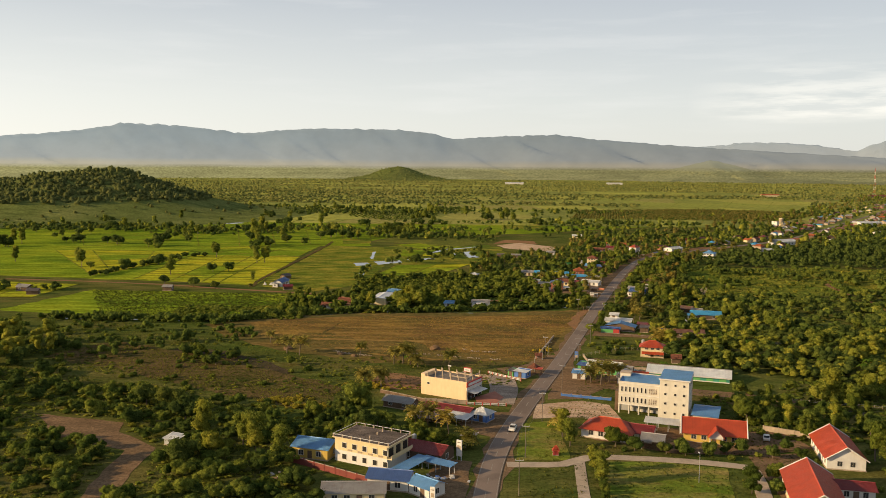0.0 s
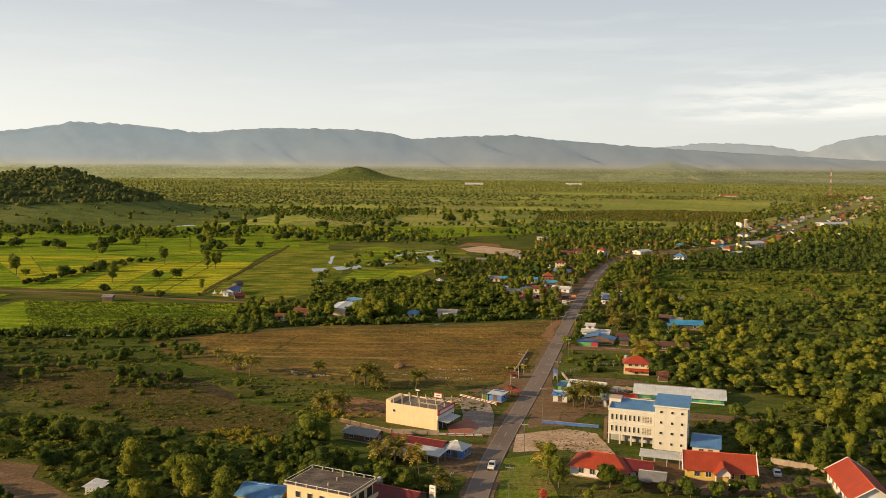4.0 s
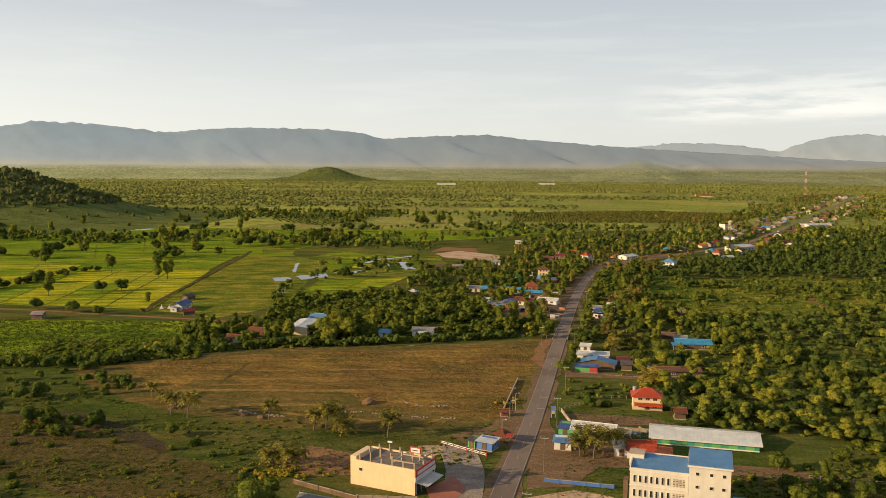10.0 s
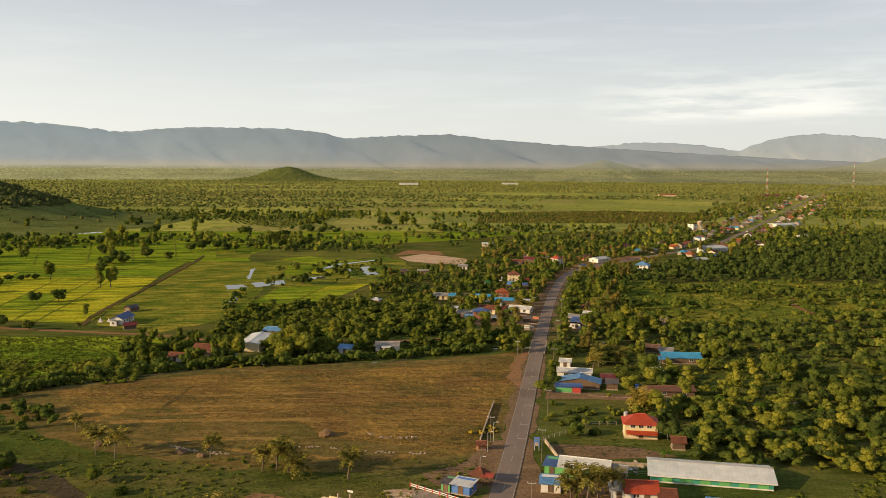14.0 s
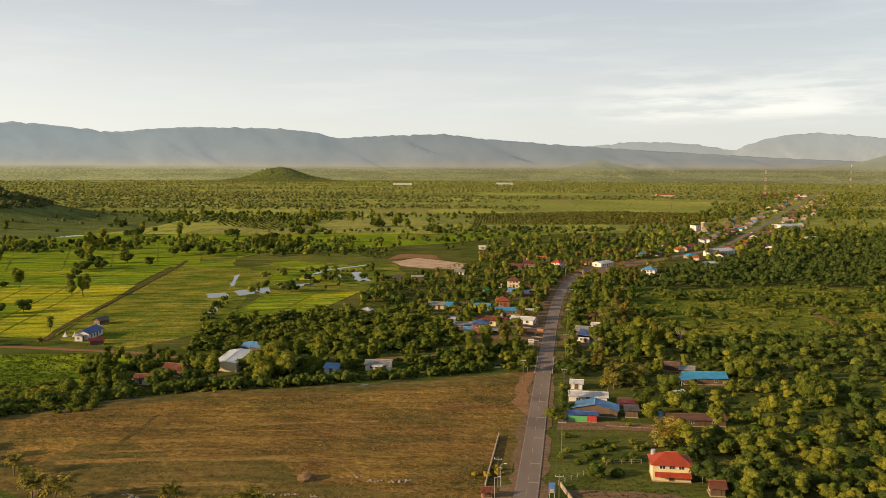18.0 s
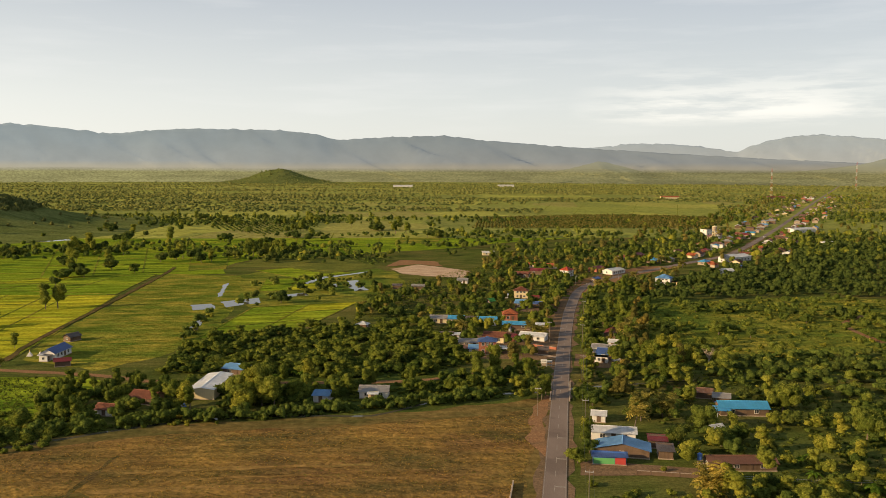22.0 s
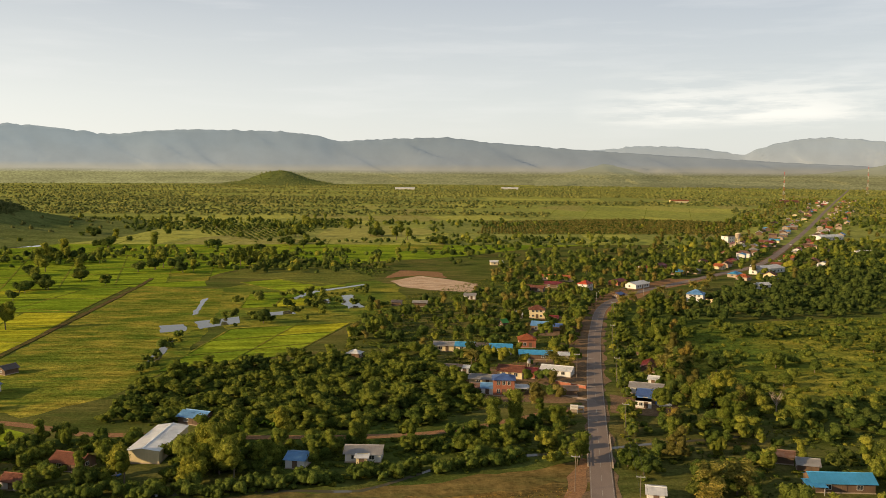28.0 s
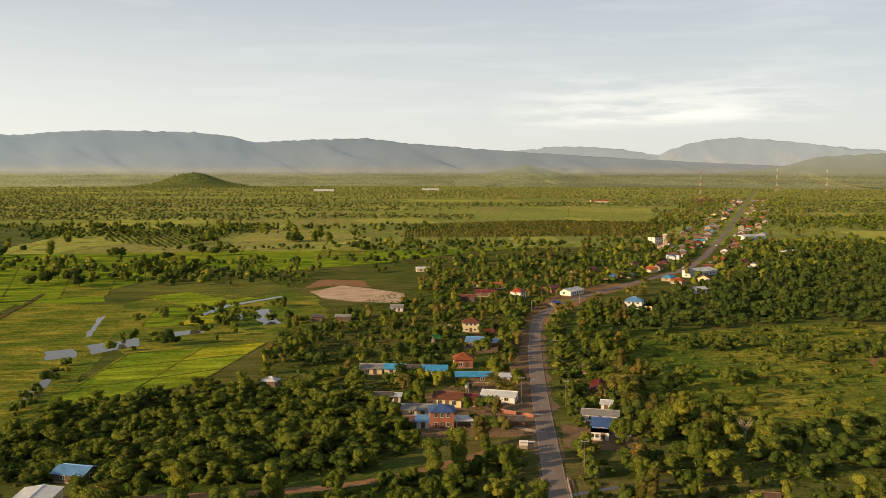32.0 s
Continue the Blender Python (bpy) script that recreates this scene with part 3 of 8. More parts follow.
def ridge(name, label, mat, dist, crestline, depth=500, jag=0.035, seed=0.0, n=420):
    """A mountain range: its crest is given by azimuth in degrees and height in metres."""
    az = np.linspace(crestline[0][0], crestline[-1][0], n)
    crest = np.interp(az, [c[0] for c in crestline], [c[1] for c in crestline])
    k = np.hanning(11) / np.hanning(11).sum()
    crest = np.convolve(np.pad(crest, 5, "edge"), k, "valid")
    fs = np.linspace(0, 1, 16)
    rows = [(f, -(1 - f) ** 1.4) for f in fs] + [(0.6, 0.5), (0.0, 1.0)]
    V = []
    for f, off in rows:
        for a, h in zip(az, crest):
            spur = 0.55 - 1.6 * abs(noise.fractal(Vector((a * 0.20 + off * 0.9, off * 0.5, seed)), 1.0, 2.0, 4))
            fine = noise.fractal(Vector((a * 1.7, seed + 4, 0)), 1.0, 2.0, 5)
            r = dist + off * depth + 130 * spur * (1 - f) * min(1, 4 * f)
            z = h * f * (1 + jag * fine * max(0, f - 0.8) * 5) + (0.26 * h * spur if 0.05 < f < 0.97 and off <= 0 else 0) * math.sin(math.pi * f)
            V.append((r * math.sin(radians(a)), 150 + r * math.cos(radians(a)), max(z, -2)))
    i = (np.arange(len(rows) - 1)[:, None] * n + np.arange(n - 1)).ravel()
    F = np.stack([i, i + 1, i + n + 1, i + n], 1)
    return tagged(quick(name, V, F, mat, smooth=True), label, "mountains", "", "structure")


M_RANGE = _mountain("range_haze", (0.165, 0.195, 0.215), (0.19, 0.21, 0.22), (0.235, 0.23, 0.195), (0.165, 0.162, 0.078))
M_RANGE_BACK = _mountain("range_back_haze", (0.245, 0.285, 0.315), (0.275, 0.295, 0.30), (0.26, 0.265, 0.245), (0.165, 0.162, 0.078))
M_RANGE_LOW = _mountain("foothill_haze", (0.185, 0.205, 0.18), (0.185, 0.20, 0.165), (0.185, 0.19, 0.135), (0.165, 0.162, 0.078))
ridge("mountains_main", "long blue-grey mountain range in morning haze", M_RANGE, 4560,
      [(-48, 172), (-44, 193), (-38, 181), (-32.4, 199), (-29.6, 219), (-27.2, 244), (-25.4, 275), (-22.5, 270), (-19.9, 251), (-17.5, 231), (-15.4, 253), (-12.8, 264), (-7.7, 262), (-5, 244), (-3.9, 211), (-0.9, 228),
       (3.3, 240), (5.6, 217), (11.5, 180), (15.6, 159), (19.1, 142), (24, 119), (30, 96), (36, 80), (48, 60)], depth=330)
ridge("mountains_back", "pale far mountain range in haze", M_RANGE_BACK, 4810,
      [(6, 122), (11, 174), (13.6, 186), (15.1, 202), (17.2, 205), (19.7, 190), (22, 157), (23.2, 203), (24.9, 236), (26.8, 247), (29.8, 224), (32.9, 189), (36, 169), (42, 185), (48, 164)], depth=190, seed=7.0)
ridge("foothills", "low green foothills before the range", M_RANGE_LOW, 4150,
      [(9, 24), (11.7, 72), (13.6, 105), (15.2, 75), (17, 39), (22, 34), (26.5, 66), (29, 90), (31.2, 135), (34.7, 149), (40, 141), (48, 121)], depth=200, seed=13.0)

ROAD = curve_points([(1.0, 120), (1.0, 170), (1.8, 204), (3.7, 230), (8.0, 256), (13.6, 282), (18.2, 302), (27.0, 341), (49.2, 446), (67.4, 530), (78.2, 577), (88.6, 619), (107.5, 682),
                     (133.5, 727), (171, 768), (224, 824), (263, 864), (300, 918), (375, 1045), (520, 1298), (815, 1824), (1125, 2372), (2200, 4270)], 5.0)
ROAD_XY = [(p.x, p.y) for p in ROAD]
W_ROAD = 5.3
ribbon("verge", ROAD, 8.2, 0.05, M_VERGE, "bare brown earth verges of the road", wobble=3.0)
ribbon("road", ROAD, W_ROAD, 0.16, M_ASPHALT, "worn two-lane asphalt road, grey-brown", thick=0.3)


def roadside(y, off):
    """The place on the road at y, shifted off metres to its right, and the road's direction."""
    for a, b in zip(ROAD, ROAD[1:]):
        if a.y <= y <= b.y:
            p, d = a.lerp(b, (y - a.y) / (b.y - a.y)), (b - a).normalized()
            return p.x + d.y * off, p.y - d.x * off, math.degrees(math.atan2(d.y, d.x))


# ---------------------------------------------------------------- houses
FOOT = []      # footprints that trees keep clear of


def roof_mesh(L, D, h, rise, over, kind, thick=0.10):
    x, y, e = L / 2 + over, D / 2 + over, h - (rise * over / (D / 2) if kind in ("gable", "hip") else 0)
    t = h + rise
    if kind == "gable":
        quads = [((-x, -y, e), (x, -y, e), (x, 0, t), (-x, 0, t)), ((x, y, e), (-x, y, e), (-x, 0, t), (x, 0, t))]
    elif kind == "hip":
        r = max(0.3, L / 2 - D / 2 * 0.9)
        quads = [((-x, -y, e), (x, -y, e), (r, 0, t), (-r, 0, t)), ((x, y, e), (-x, y, e), (-r, 0, t), (r, 0, t)), ((x, -y, e), (x, y, e), (r, 0, t)), ((-x, y, e), (-x, -y, e), (-r, 0, t))]
    elif kind == "shed":
        quads = [((-x, -y, h), (x, -y, h), (x, y, t), (-x, y, t))]
    else:
        quads = [((-x, -y, h), (x, -y, h), (x, y, h), (-x, y, h))]
    bm, seen = bmesh.new(), {}
    for q in quads:
        for p in q:
            if p not in seen: seen[p] = bm.verts.new(p)
        bm.faces.new([seen[p] for p in q])
    bmesh.ops.solidify(bm, geom=list(bm.faces), thickness=thick)
    bmesh.ops.recalc_face_normals(bm, faces=list(bm.faces))
    return bm


def wall_mesh(L, D, h, rise, kind, z0=0.0):
    x, y = L / 2, D / 2
    if kind == "gable":
        ends = [[(s * x, -y, z0), (s * x, y, z0), (s * x, y, h), (s * x, 0, h + rise), (s * x, -y, h)] for s in (-1, 1)]
    elif kind == "shed":
        ends = [[(s * x, -y, z0), (s * x, y, z0), (s * x, y, h + rise), (s * x, -y, h)] for s in (-1, 1)]
    else:
        ends = [[(s * x, -y, z0), (s * x, y, z0), (s * x, y, h), (s * x, -y, h)] for s in (-1, 1)]
    bm = bmesh.new()
    a, b = [[bm.verts.new((p[0], p[1], p[2] - 0.02)) for p in e] for e in ends]
    bm.faces.new(a[::-1]), bm.faces.new(b)
    for i in range(len(a)):
        j = (i + 1) % len(a)
        bm.faces.new((a[i], a[j], b[j], b[i]))
    bmesh.ops.recalc_face_normals(bm, faces=list(bm.faces))
    return bm


def window(thing, side, along, z, w, hgt, L, D, frame_mat=None, glass=None):
    """A framed pane on one side of a house: side is f, b, l or r."""
    fr, pane = bmesh.new(), bmesh.new()
    t = 0.08
    for x0, z0, x1, z1 in ((-w / 2 - t, -t, -w / 2, hgt + t), (w / 2, -t, w / 2 + t, hgt + t), (-w / 2, -t, w / 2, 0), (-w / 2, hgt, w / 2, hgt + t), (-0.025, 0, 0.025, hgt)):
        add_box(fr, x0, -0.07, z0, x1, 0.01, z1)
    add_box(pane, -w / 2, -0.03, 0, w / 2, 0.01, hgt)
    place = {"f": pose(along, -D / 2, z), "b": pose(along, D / 2, z, 0, 0, 180), "l": pose(-L / 2, along, z, 0, 0, -90), "r": pose(L / 2, along, z, 0, 0, 90)}[side]
    f = part("window", fr, frame_mat or M_WHITE, thing)
    f.matrix_local = place
    part("pane", pane, glass or M_GLASS, f)
    return f


def door(thing, along, w, hgt, L, D, mat=None, side="f", z=0.0):
    bm = box(-w / 2, -0.06, 0, w / 2, 0.01, hgt)
    add_box(bm, -w / 2 - 0.08, -0.09, 0, -w / 2, 0.01, hgt + 0.08), add_box(bm, w / 2, -0.09, 0, w / 2 + 0.08, 0.01, hgt + 0.08)
    add_box(bm, -w / 2, -0.09, hgt, w / 2, 0.01, hgt + 0.08)
    d = part("door", bm, mat or M_WOOD, thing)
    d.matrix_local = {"f": pose(along, -D / 2, z), "l": pose(-L / 2, along, z, 0, 0, -90), "r": pose(L / 2, along, z, 0, 0, 90)}[side]
    return d


def house(label, cx, cy, yaw, L, D, h, kind, rise, wall, roof, name="house", category="house", over=0.5, wins=2, side_wins=1, doors=1, storeys=1, posts=False, plinth=True, group="", glass=None, band=None):
    """A house with walls, roof, windows and doors; the front is its local -y side."""
    top = empty(name, cx, cy, 0, yaw)
    tagged(top, label, category, group)
    FOOT.append((cx, cy, math.hypot(L, D) / 2 + 0.6, L, D, yaw))
    part("roof", roof_mesh(L, D, h, rise, over, kind), roof, top)
    if kind in ("gable", "hip"):
        r = L / 2 + over if kind == "gable" else max(0.3, L / 2 - D / 2 * 0.9)
        part("ridge_cap", tube((-r, 0, h + rise + 0.02), (r, 0, h + rise + 0.02), 0.11, n=6), roof, top)
    if posts:
        for x in np.linspace(-L / 2 + 0.1, L / 2 - 0.1, max(2, int(L / 3.0) + 1)):
            for y in (-D / 2 + 0.1, D / 2 - 0.1):
                z = h + (rise if kind == "shed" and y > 0 else 0)
                part("post", box(x - 0.08, y - 0.08, 0, x + 0.08, y + 0.08, z), wall, top)
        return top
    part("wall", wall_mesh(L, D, h, rise, kind), wall, top)
    if plinth: part("plinth", box(-L / 2 - 0.12, -D / 2 - 0.12, 0, L / 2 + 0.12, D / 2 + 0.12, 0.25), M_CONC, top)
    if band: part("band", box(-L / 2 - 0.03, -D / 2 - 0.03, 0.25, L / 2 + 0.03, D / 2 + 0.03, band[0]), band[1], top)
    sh = h / storeys
    for s in range(storeys):
        z = s * sh + 0.9
        wh = max(0.5, min(1.2, sh - 1.4))
        xs = np.linspace(-L / 2, L / 2, wins + 2)[1:-1] if wins else []
        for k, x in enumerate(xs):
            if s == 0 and doors and k == wins // 2: continue
            window(top, "f", x, z, min(1.2, L / (wins + 1) * 0.55), wh, L, D, None, glass)
        for y in (np.linspace(-D / 2, D / 2, side_wins + 2)[1:-1] if side_wins else []):
            window(top, "l", y, z, min(1.1, D / (side_wins + 1) * 0.5), wh, L, D, None, glass)
            window(top, "r", y, z, min(1.1, D / (side_wins + 1) * 0.5), wh, L, D, None, glass)
    if doors: door(top, xs[wins // 2] if wins else 0.0, 1.0, min(2.05, h - 0.2), L, D)
    return top




# ---------------------------------------------------------------- fields, yards, water
M_FALLOW = ground_mat("fallow", (0.115, 0.12, 0.026), (0.145, 0.14, 0.03), (0.08, 0.095, 0.02), 0.03, 0.08, 0.5)
M_CLEAR = ground_mat("clearing_grass", (0.095, 0.13, 0.019), (0.27, 0.225, 0.034), (0.07, 0.095, 0.016), 0.025, 0.07, 0.6, None, 0.8, None, 0.9, 0.3)
patch("ground_dry_field", [(-108, 398), (-68, 418), (-12, 425), (22, 432), (44, 438), (38, 420), (27, 372), (17, 335), (-10, 331), (-40, 336), (-74, 352), (-95, 368)], 0.06, M_DRY, "dry tan grass field with darker streaks", 3.5, 4)
# brown margin toned down: the shade beside the hedge is in its colour
patch("ground_field_margin", [(-128, 392), (-100, 412), (-62, 428), (-12, 433), (20, 441), (46, 452), (46, 436), (31, 372), (18, 331), (-10, 322), (-45, 327), (-85, 345), (-110, 366)], 0.045, M_DULL, "dull brown grass margin round the dry field, shade in its colour", 3.0)
patch("ground_tilled_strip", [(-150, 352), (-100, 330), (-46, 290), (-47, 262), (-90, 285), (-131, 308), (-165, 322)], 0.05, M_SOIL, "brown tilled soil with faint furrows", 4.0, 4)
patch("ground_crop_field", [(-226, 485), (-105, 483), (-92, 470), (-98, 436), (-112, 420), (-183, 405), (-240, 415)], 0.05, M_PADDY, "green young crop field", 2.0)
patch("ground_scrub_field", [(-151, 764), (-100, 752), (-82, 640), (-78, 560), (-84, 520), (-104, 492), (-138, 510), (-143, 545), (-146, 630)], 0.05, M_SCRUB, "rough grass field, yellow-green", 2.0)
patch("ground_clearing", [(131, 626), (180, 640), (232, 650), (300, 625), (300, 560), (245, 530), (168, 508), (128, 500), (112, 530), (104, 545)], 0.05, M_CLEAR, "open grassy clearing among woods", 3.0)
patch("ground_pond_meadow", [(-104, 752), (-84, 640), (-70, 620), (-20, 640), (8, 690), (0, 770), (-14, 790), (-45, 762), (-75, 796)], 0.04, M_CLEAR, "grassy meadow round the ponds", 3.0)
patch("yard_school", [(29, 246), (48, 237), (70, 237), (84, 244), (82, 256), (62, 262), (57, 257), (40, 259), (30, 256)], 0.045, M_EARTH, "bare brown school yard", 0.8, 3, "yard")
patch("yard_hall", [(66, 236), (80, 240), (80, 214), (66, 196), (66, 222)], 0.045, M_EARTH, "bare brown yard between halls", 0.8, 3, "yard")
patch("yard_green_shop", [(27, 318), (52, 313), (52, 297), (40, 297), (24, 302)], 0.045, M_EARTH, "bare earth yard behind green shop", 0.8, 3, "yard")
patch("ground_soil_bay", [(-116, 804), (-87, 948), (-50, 880), (-12, 800), (-45, 762), (-75, 796)], 0.08, M_FALLOW, "brown-green fallow field", 3.0)
patch("ground_sand_fill", [(-3, 786), (15, 813), (33, 797), (51, 772), (48, 736), (20, 746), (4, 760)], 0.10, M_SAND, "levelled pale sand fill", 1.5)
patch("ground_red_cut", [(-8, 800), (4, 845), (30, 835), (34, 800), (15, 816)], 0.11, M_DIRT, "dug red earth beside sand fill", 1.5)
patch("ground_rice_plain", [(-300, 535), (-158, 516), (-160, 760), (-112, 762), (-120, 806), (-88, 952), (-50, 884), (40, 930), (120, 1010), (280, 1110), (330, 1180), (120, 1420), (-100, 1560), (-420, 1560), (-440, 1180), (-600, 900), (-430, 560)], 0.035, M_PADDY, "wide green rice plain", 5, 20)
patch("ground_dirt_apron", [(35.5, 396), (43, 436), (48.5, 452), (46, 453), (40.5, 440), (34, 412)], 0.075, M_DIRT, "bare orange dirt beside field and road", 1.5)
# flat dark strip added to stand for a diagonal line of hedge
patch("ground_dark_furrow", [(-120, 345), (-100, 338), (-78, 322), (-66, 308), (-69, 306), (-84, 318), (-104, 331), (-121, 338)], 0.07, M_DARK_STRIP, "flat dark strip in place of a hedge line in the meadow", 1.0)
patch("ground_ash_bank", [(-34, 312), (-22, 306), (-18, 292), (-30, 290), (-40, 300)], 0.065, M_DIRT, "cleared red-brown bank behind palms", 1.5)
patch("ground_grey_pool", [(104, 281), (112, 278), (110, 272), (103.5, 274)], 0.08, M_WATER, "small grey fish pond", 0.4, 3, "water")
patch("ground_dirt_patch", [(-127, 254), (-99, 248), (-96, 240), (-81, 228), (-80, 216), (-77, 196), (-83, 190), (-87, 212), (-88, 226), (-110, 235)], 0.06, M_EARTH, "worn brown dirt clearing among bushes", 1.2)
patch("ground_lawn", [(31.5, 229.5), (45, 230), (58.5, 227), (54.5, 203), (50, 188), (25, 188), (27, 206)], 0.06, M_LAWN, "mown lawn with yellowed patches", 0.4, 3)
patch("ground_near_grass", [(10.0, 258), (20.5, 262), (22, 229.5), (8.5, 228)], 0.06, M_LAWN, "green grass beside road", 0.6, 3)
patch("yard_bare_plot", [(15.4, 277), (29, 283), (28.5, 265.5), (13.6, 263)], 0.07, M_SAND, "bare brown building plot", 0.5, 3, "yard")
patch("yard_hotel_side", [(29, 283), (37, 279), (39, 262), (28.5, 264)], 0.06, M_SAND, "sandy forecourt of white building", 0.4, 3, "yard")
patch("yard_shed", [(48, 306), (92, 293), (96, 286), (46, 297)], 0.06, M_EARTH, "packed earth yard before long shed", 0.8, 4, "yard")
patch("yard_red_house", [(35, 342), (58, 338), (66, 331), (36, 329)], 0.06, M_EARTH, "packed earth yard before red-roofed house", 0.6, 4, "yard")
patch("yard_blue_shops", [(-10, 228), (-2.0, 226), (-2.2, 200), (-13, 206)], 0.07, M_EARTH, "packed earth forecourt by shops", 0.6, 3, "yard")
patch("yard_hip_house", [(2.0, 268), (9.4, 268), (3.0, 245), (-4, 250), (-7, 257)], 0.07, M_EARTH, "packed earth yard of small white house", 0.6, 3, "yard")
patch("yard_road_houses", [(44, 394), (75, 386), (76, 382), (42, 384)], 0.06, M_EARTH, "earth yard before blue-roofed house", 0.6, 4, "yard")
patch("yard_bus_house", [(68, 512), (86, 500), (80, 486), (63, 492)], 0.06, M_EARTH, "earth yard before blue house", 0.6, 4, "yard")
patch("yard_village", [(62, 500), (86, 598), (100, 655), (92, 655), (72, 590), (50, 505)], 0.055, M_EARTH, "bare earth along village road", 1.5, 5, "yard")
patch("yard_village_bend", [(100, 655), (150, 738), (205, 795), (180, 800), (120, 735), (90, 680)], 0.055, M_DIRT, "bare red earth by road bend", 2.0, 5, "yard")

patch("yard_shop_front", [(18.6, 283), (29, 285), (38, 299), (31, 312), (30, 328), (33, 345), (27.5, 345), (23, 318)], 0.055, M_EARTH, "trodden earth between road and green shop", 1.2, 3, "yard")
patch("yard_kiosk", [(5, 316), (12, 306), (18, 318), (25, 345), (20.5, 345), (14, 330), (3, 322)], 0.055, M_EARTH, "trodden earth round the roadside kiosks", 1.2, 3, "yard")
patch("yard_behind_block", [(50, 296), (92, 286), (100, 282), (97, 277), (70, 284), (52, 289)], 0.055, M_DULL, "dry trodden grass behind the block", 1.5, 3, "yard")
patch("yard_village_houses", [(24, 506), (44, 503), (60, 502), (68, 545), (76, 590), (70, 600), (60, 570), (44, 556), (30, 545), (24, 530)], 0.05, M_EARTH, "trodden brown earth between village houses", 2.5, 3, "yard")
patch("yard_village_upper", [(58, 608), (82, 604), (92, 640), (84, 662), (62, 640)], 0.05, M_EARTH, "trodden brown earth round upper houses", 2.5, 3, "yard")
# a patch darker than the dry field, over its low side
patch("ground_dull_grass", [(-86, 364), (-74, 353), (-40, 338), (-8, 333), (4, 340), (-20, 350), (-30, 362), (-56, 366), (-70, 380), (-84, 376)], 0.075, M_DULL, "darker brown grass at the low side of the dry field", 3.5, 3)
# tree-shadow bands painted on as ribbons; the first is soil-coloured
for k, (xa, ya, xb, yb, w) in enumerate(((-68.2, 402.4, -72.6, 367.3, 1.3), (-67.7, 378.5, -22, 380.1, 2.6), (-82, 364.1, -27.4, 364.6, 3.0), (-60.3, 348.5, -29.6, 346.8, 3.0), (-63, 390.2, -6.3, 393.2, 1.8), (-28, 361.8, 7.2, 364.9, 1.4), (-50, 385, -12, 386.5, 1.2), (-74, 371, -40, 371.5, 1.6))):
    ribbon("field_streak", curve_points([(xa, ya), (xa * 0.6 + xb * 0.4, ya * 0.6 + yb * 0.4 + 0.9), (xb, yb)], 3.0), w, 0.09 + 0.003 * k, M_SHADOW_STREAK if k else M_SOIL, "streak of painted shadow and soil across the dry field", wobble=1.6, category="field")
TRACK = curve_points([(-300, 522), (-242, 517), (-188, 508), (-163, 500), (-105, 486), (-82, 476), (-69, 475), (-38, 472), (-20, 471.5), (-4.5, 472), (10, 474), (30, 483), (43, 491), (59, 499)])
ribbon("dirt_track", TRACK, 3.4, 0.07, M_DIRT, "red dirt farm track", wobble=0.8, category="track")
ribbon("path", curve_points([(32, 526), (40, 522), (48, 518), (60, 505)]), 2.2, 0.075, M_SAND, "pale footpath to houses", wobble=0.6, category="track")
ribbon("woods_track", curve_points([(225, 590), (203, 565), (198, 524), (200, 499), (196, 452), (205, 400)]), 3.0, 0.07, M_DIRT, "red dirt track through woods", wobble=0.8, category="track")
DYKE = curve_points([(-142, 508), (-146, 545), (-148, 630), (-152, 758), (-155, 800)])
ribbon("field_dyke", DYKE, 2.6, 0.25, M_SOIL, "brown earth dyke between fields", wobble=0.8, thick=0.25, category="dyke")
DRIVE = curve_points([(6.5, 225), (13, 225.5), (20, 226.5), (26, 231.5), (33.5, 232.5), (49, 231.5), (60, 229.5), (64.3, 226), (62, 209), (60, 190)])
ribbon("driveway", DRIVE, 3.4, 0.10, M_CONC, "pale concrete driveway", thick=0.12, category="driveway")
ribbon("driveway_branch", curve_points([(24, 230), (23.4, 214), (23, 196), (22.5, 180)]), 2.6, 0.08, M_CONC, "concrete side path past hedge", thick=0.1, category="driveway")
ribbon("pink_yard", curve_points([(3.6, 312), (5.5, 295), (4.0, 277)]), 9.0, 0.09, M_FORE, "stained concrete forecourt of peach building", category="yard", thick=0.1)
CREEK = curve_points([(-200, 398), (-120, 402), (-60, 430), (-21, 434), (-7, 433.5), (9, 446), (23, 454), (44, 457), (62, 462), (100, 470)])
ribbon("creek", CREEK, 1.5, 0.065, M_WATER, "narrow brown creek", wobble=0.8, category="water")
for nm, poly in (("pond", [(-105, 634), (-95, 638), (-90.2, 621), (-100, 617)]), ("pond_long", [(-91, 643), (-74, 657), (-70, 640), (-77, 634), (-85, 625)]), ("ditch", [(-103.6, 711), (-102, 718), (-95.5, 665), (-97.6, 661)]),
                 ("pond_small", [(-70, 664), (-50, 675), (-48.5, 665), (-67, 654)]), ("pond_east", [(-42, 705), (-34.7, 714), (-34, 697), (-41, 697)]), ("pond_bend", [(-29.6, 724), (-24.8, 729), (-15.8, 684), (-23.5, 680), (-28, 700)]),
                 ("canal_pool", [(-57, 714), (-47, 745), (-33, 757), (-18, 773), (-18, 768), (-33, 751), (-45, 738), (-53, 711)]), ("field_pond", [(-352, 1010), (-318, 1040), (-310, 1028), (-342, 995)]),
                 ("ditch_lower", [(-92, 600), (-89.5, 600), (-86, 560), (-88, 548), (-90, 565)])):
    patch("water_" + nm, poly, 0.09, M_WATER, "still pond water reflecting the sky", 1.7, 2.5, "water")


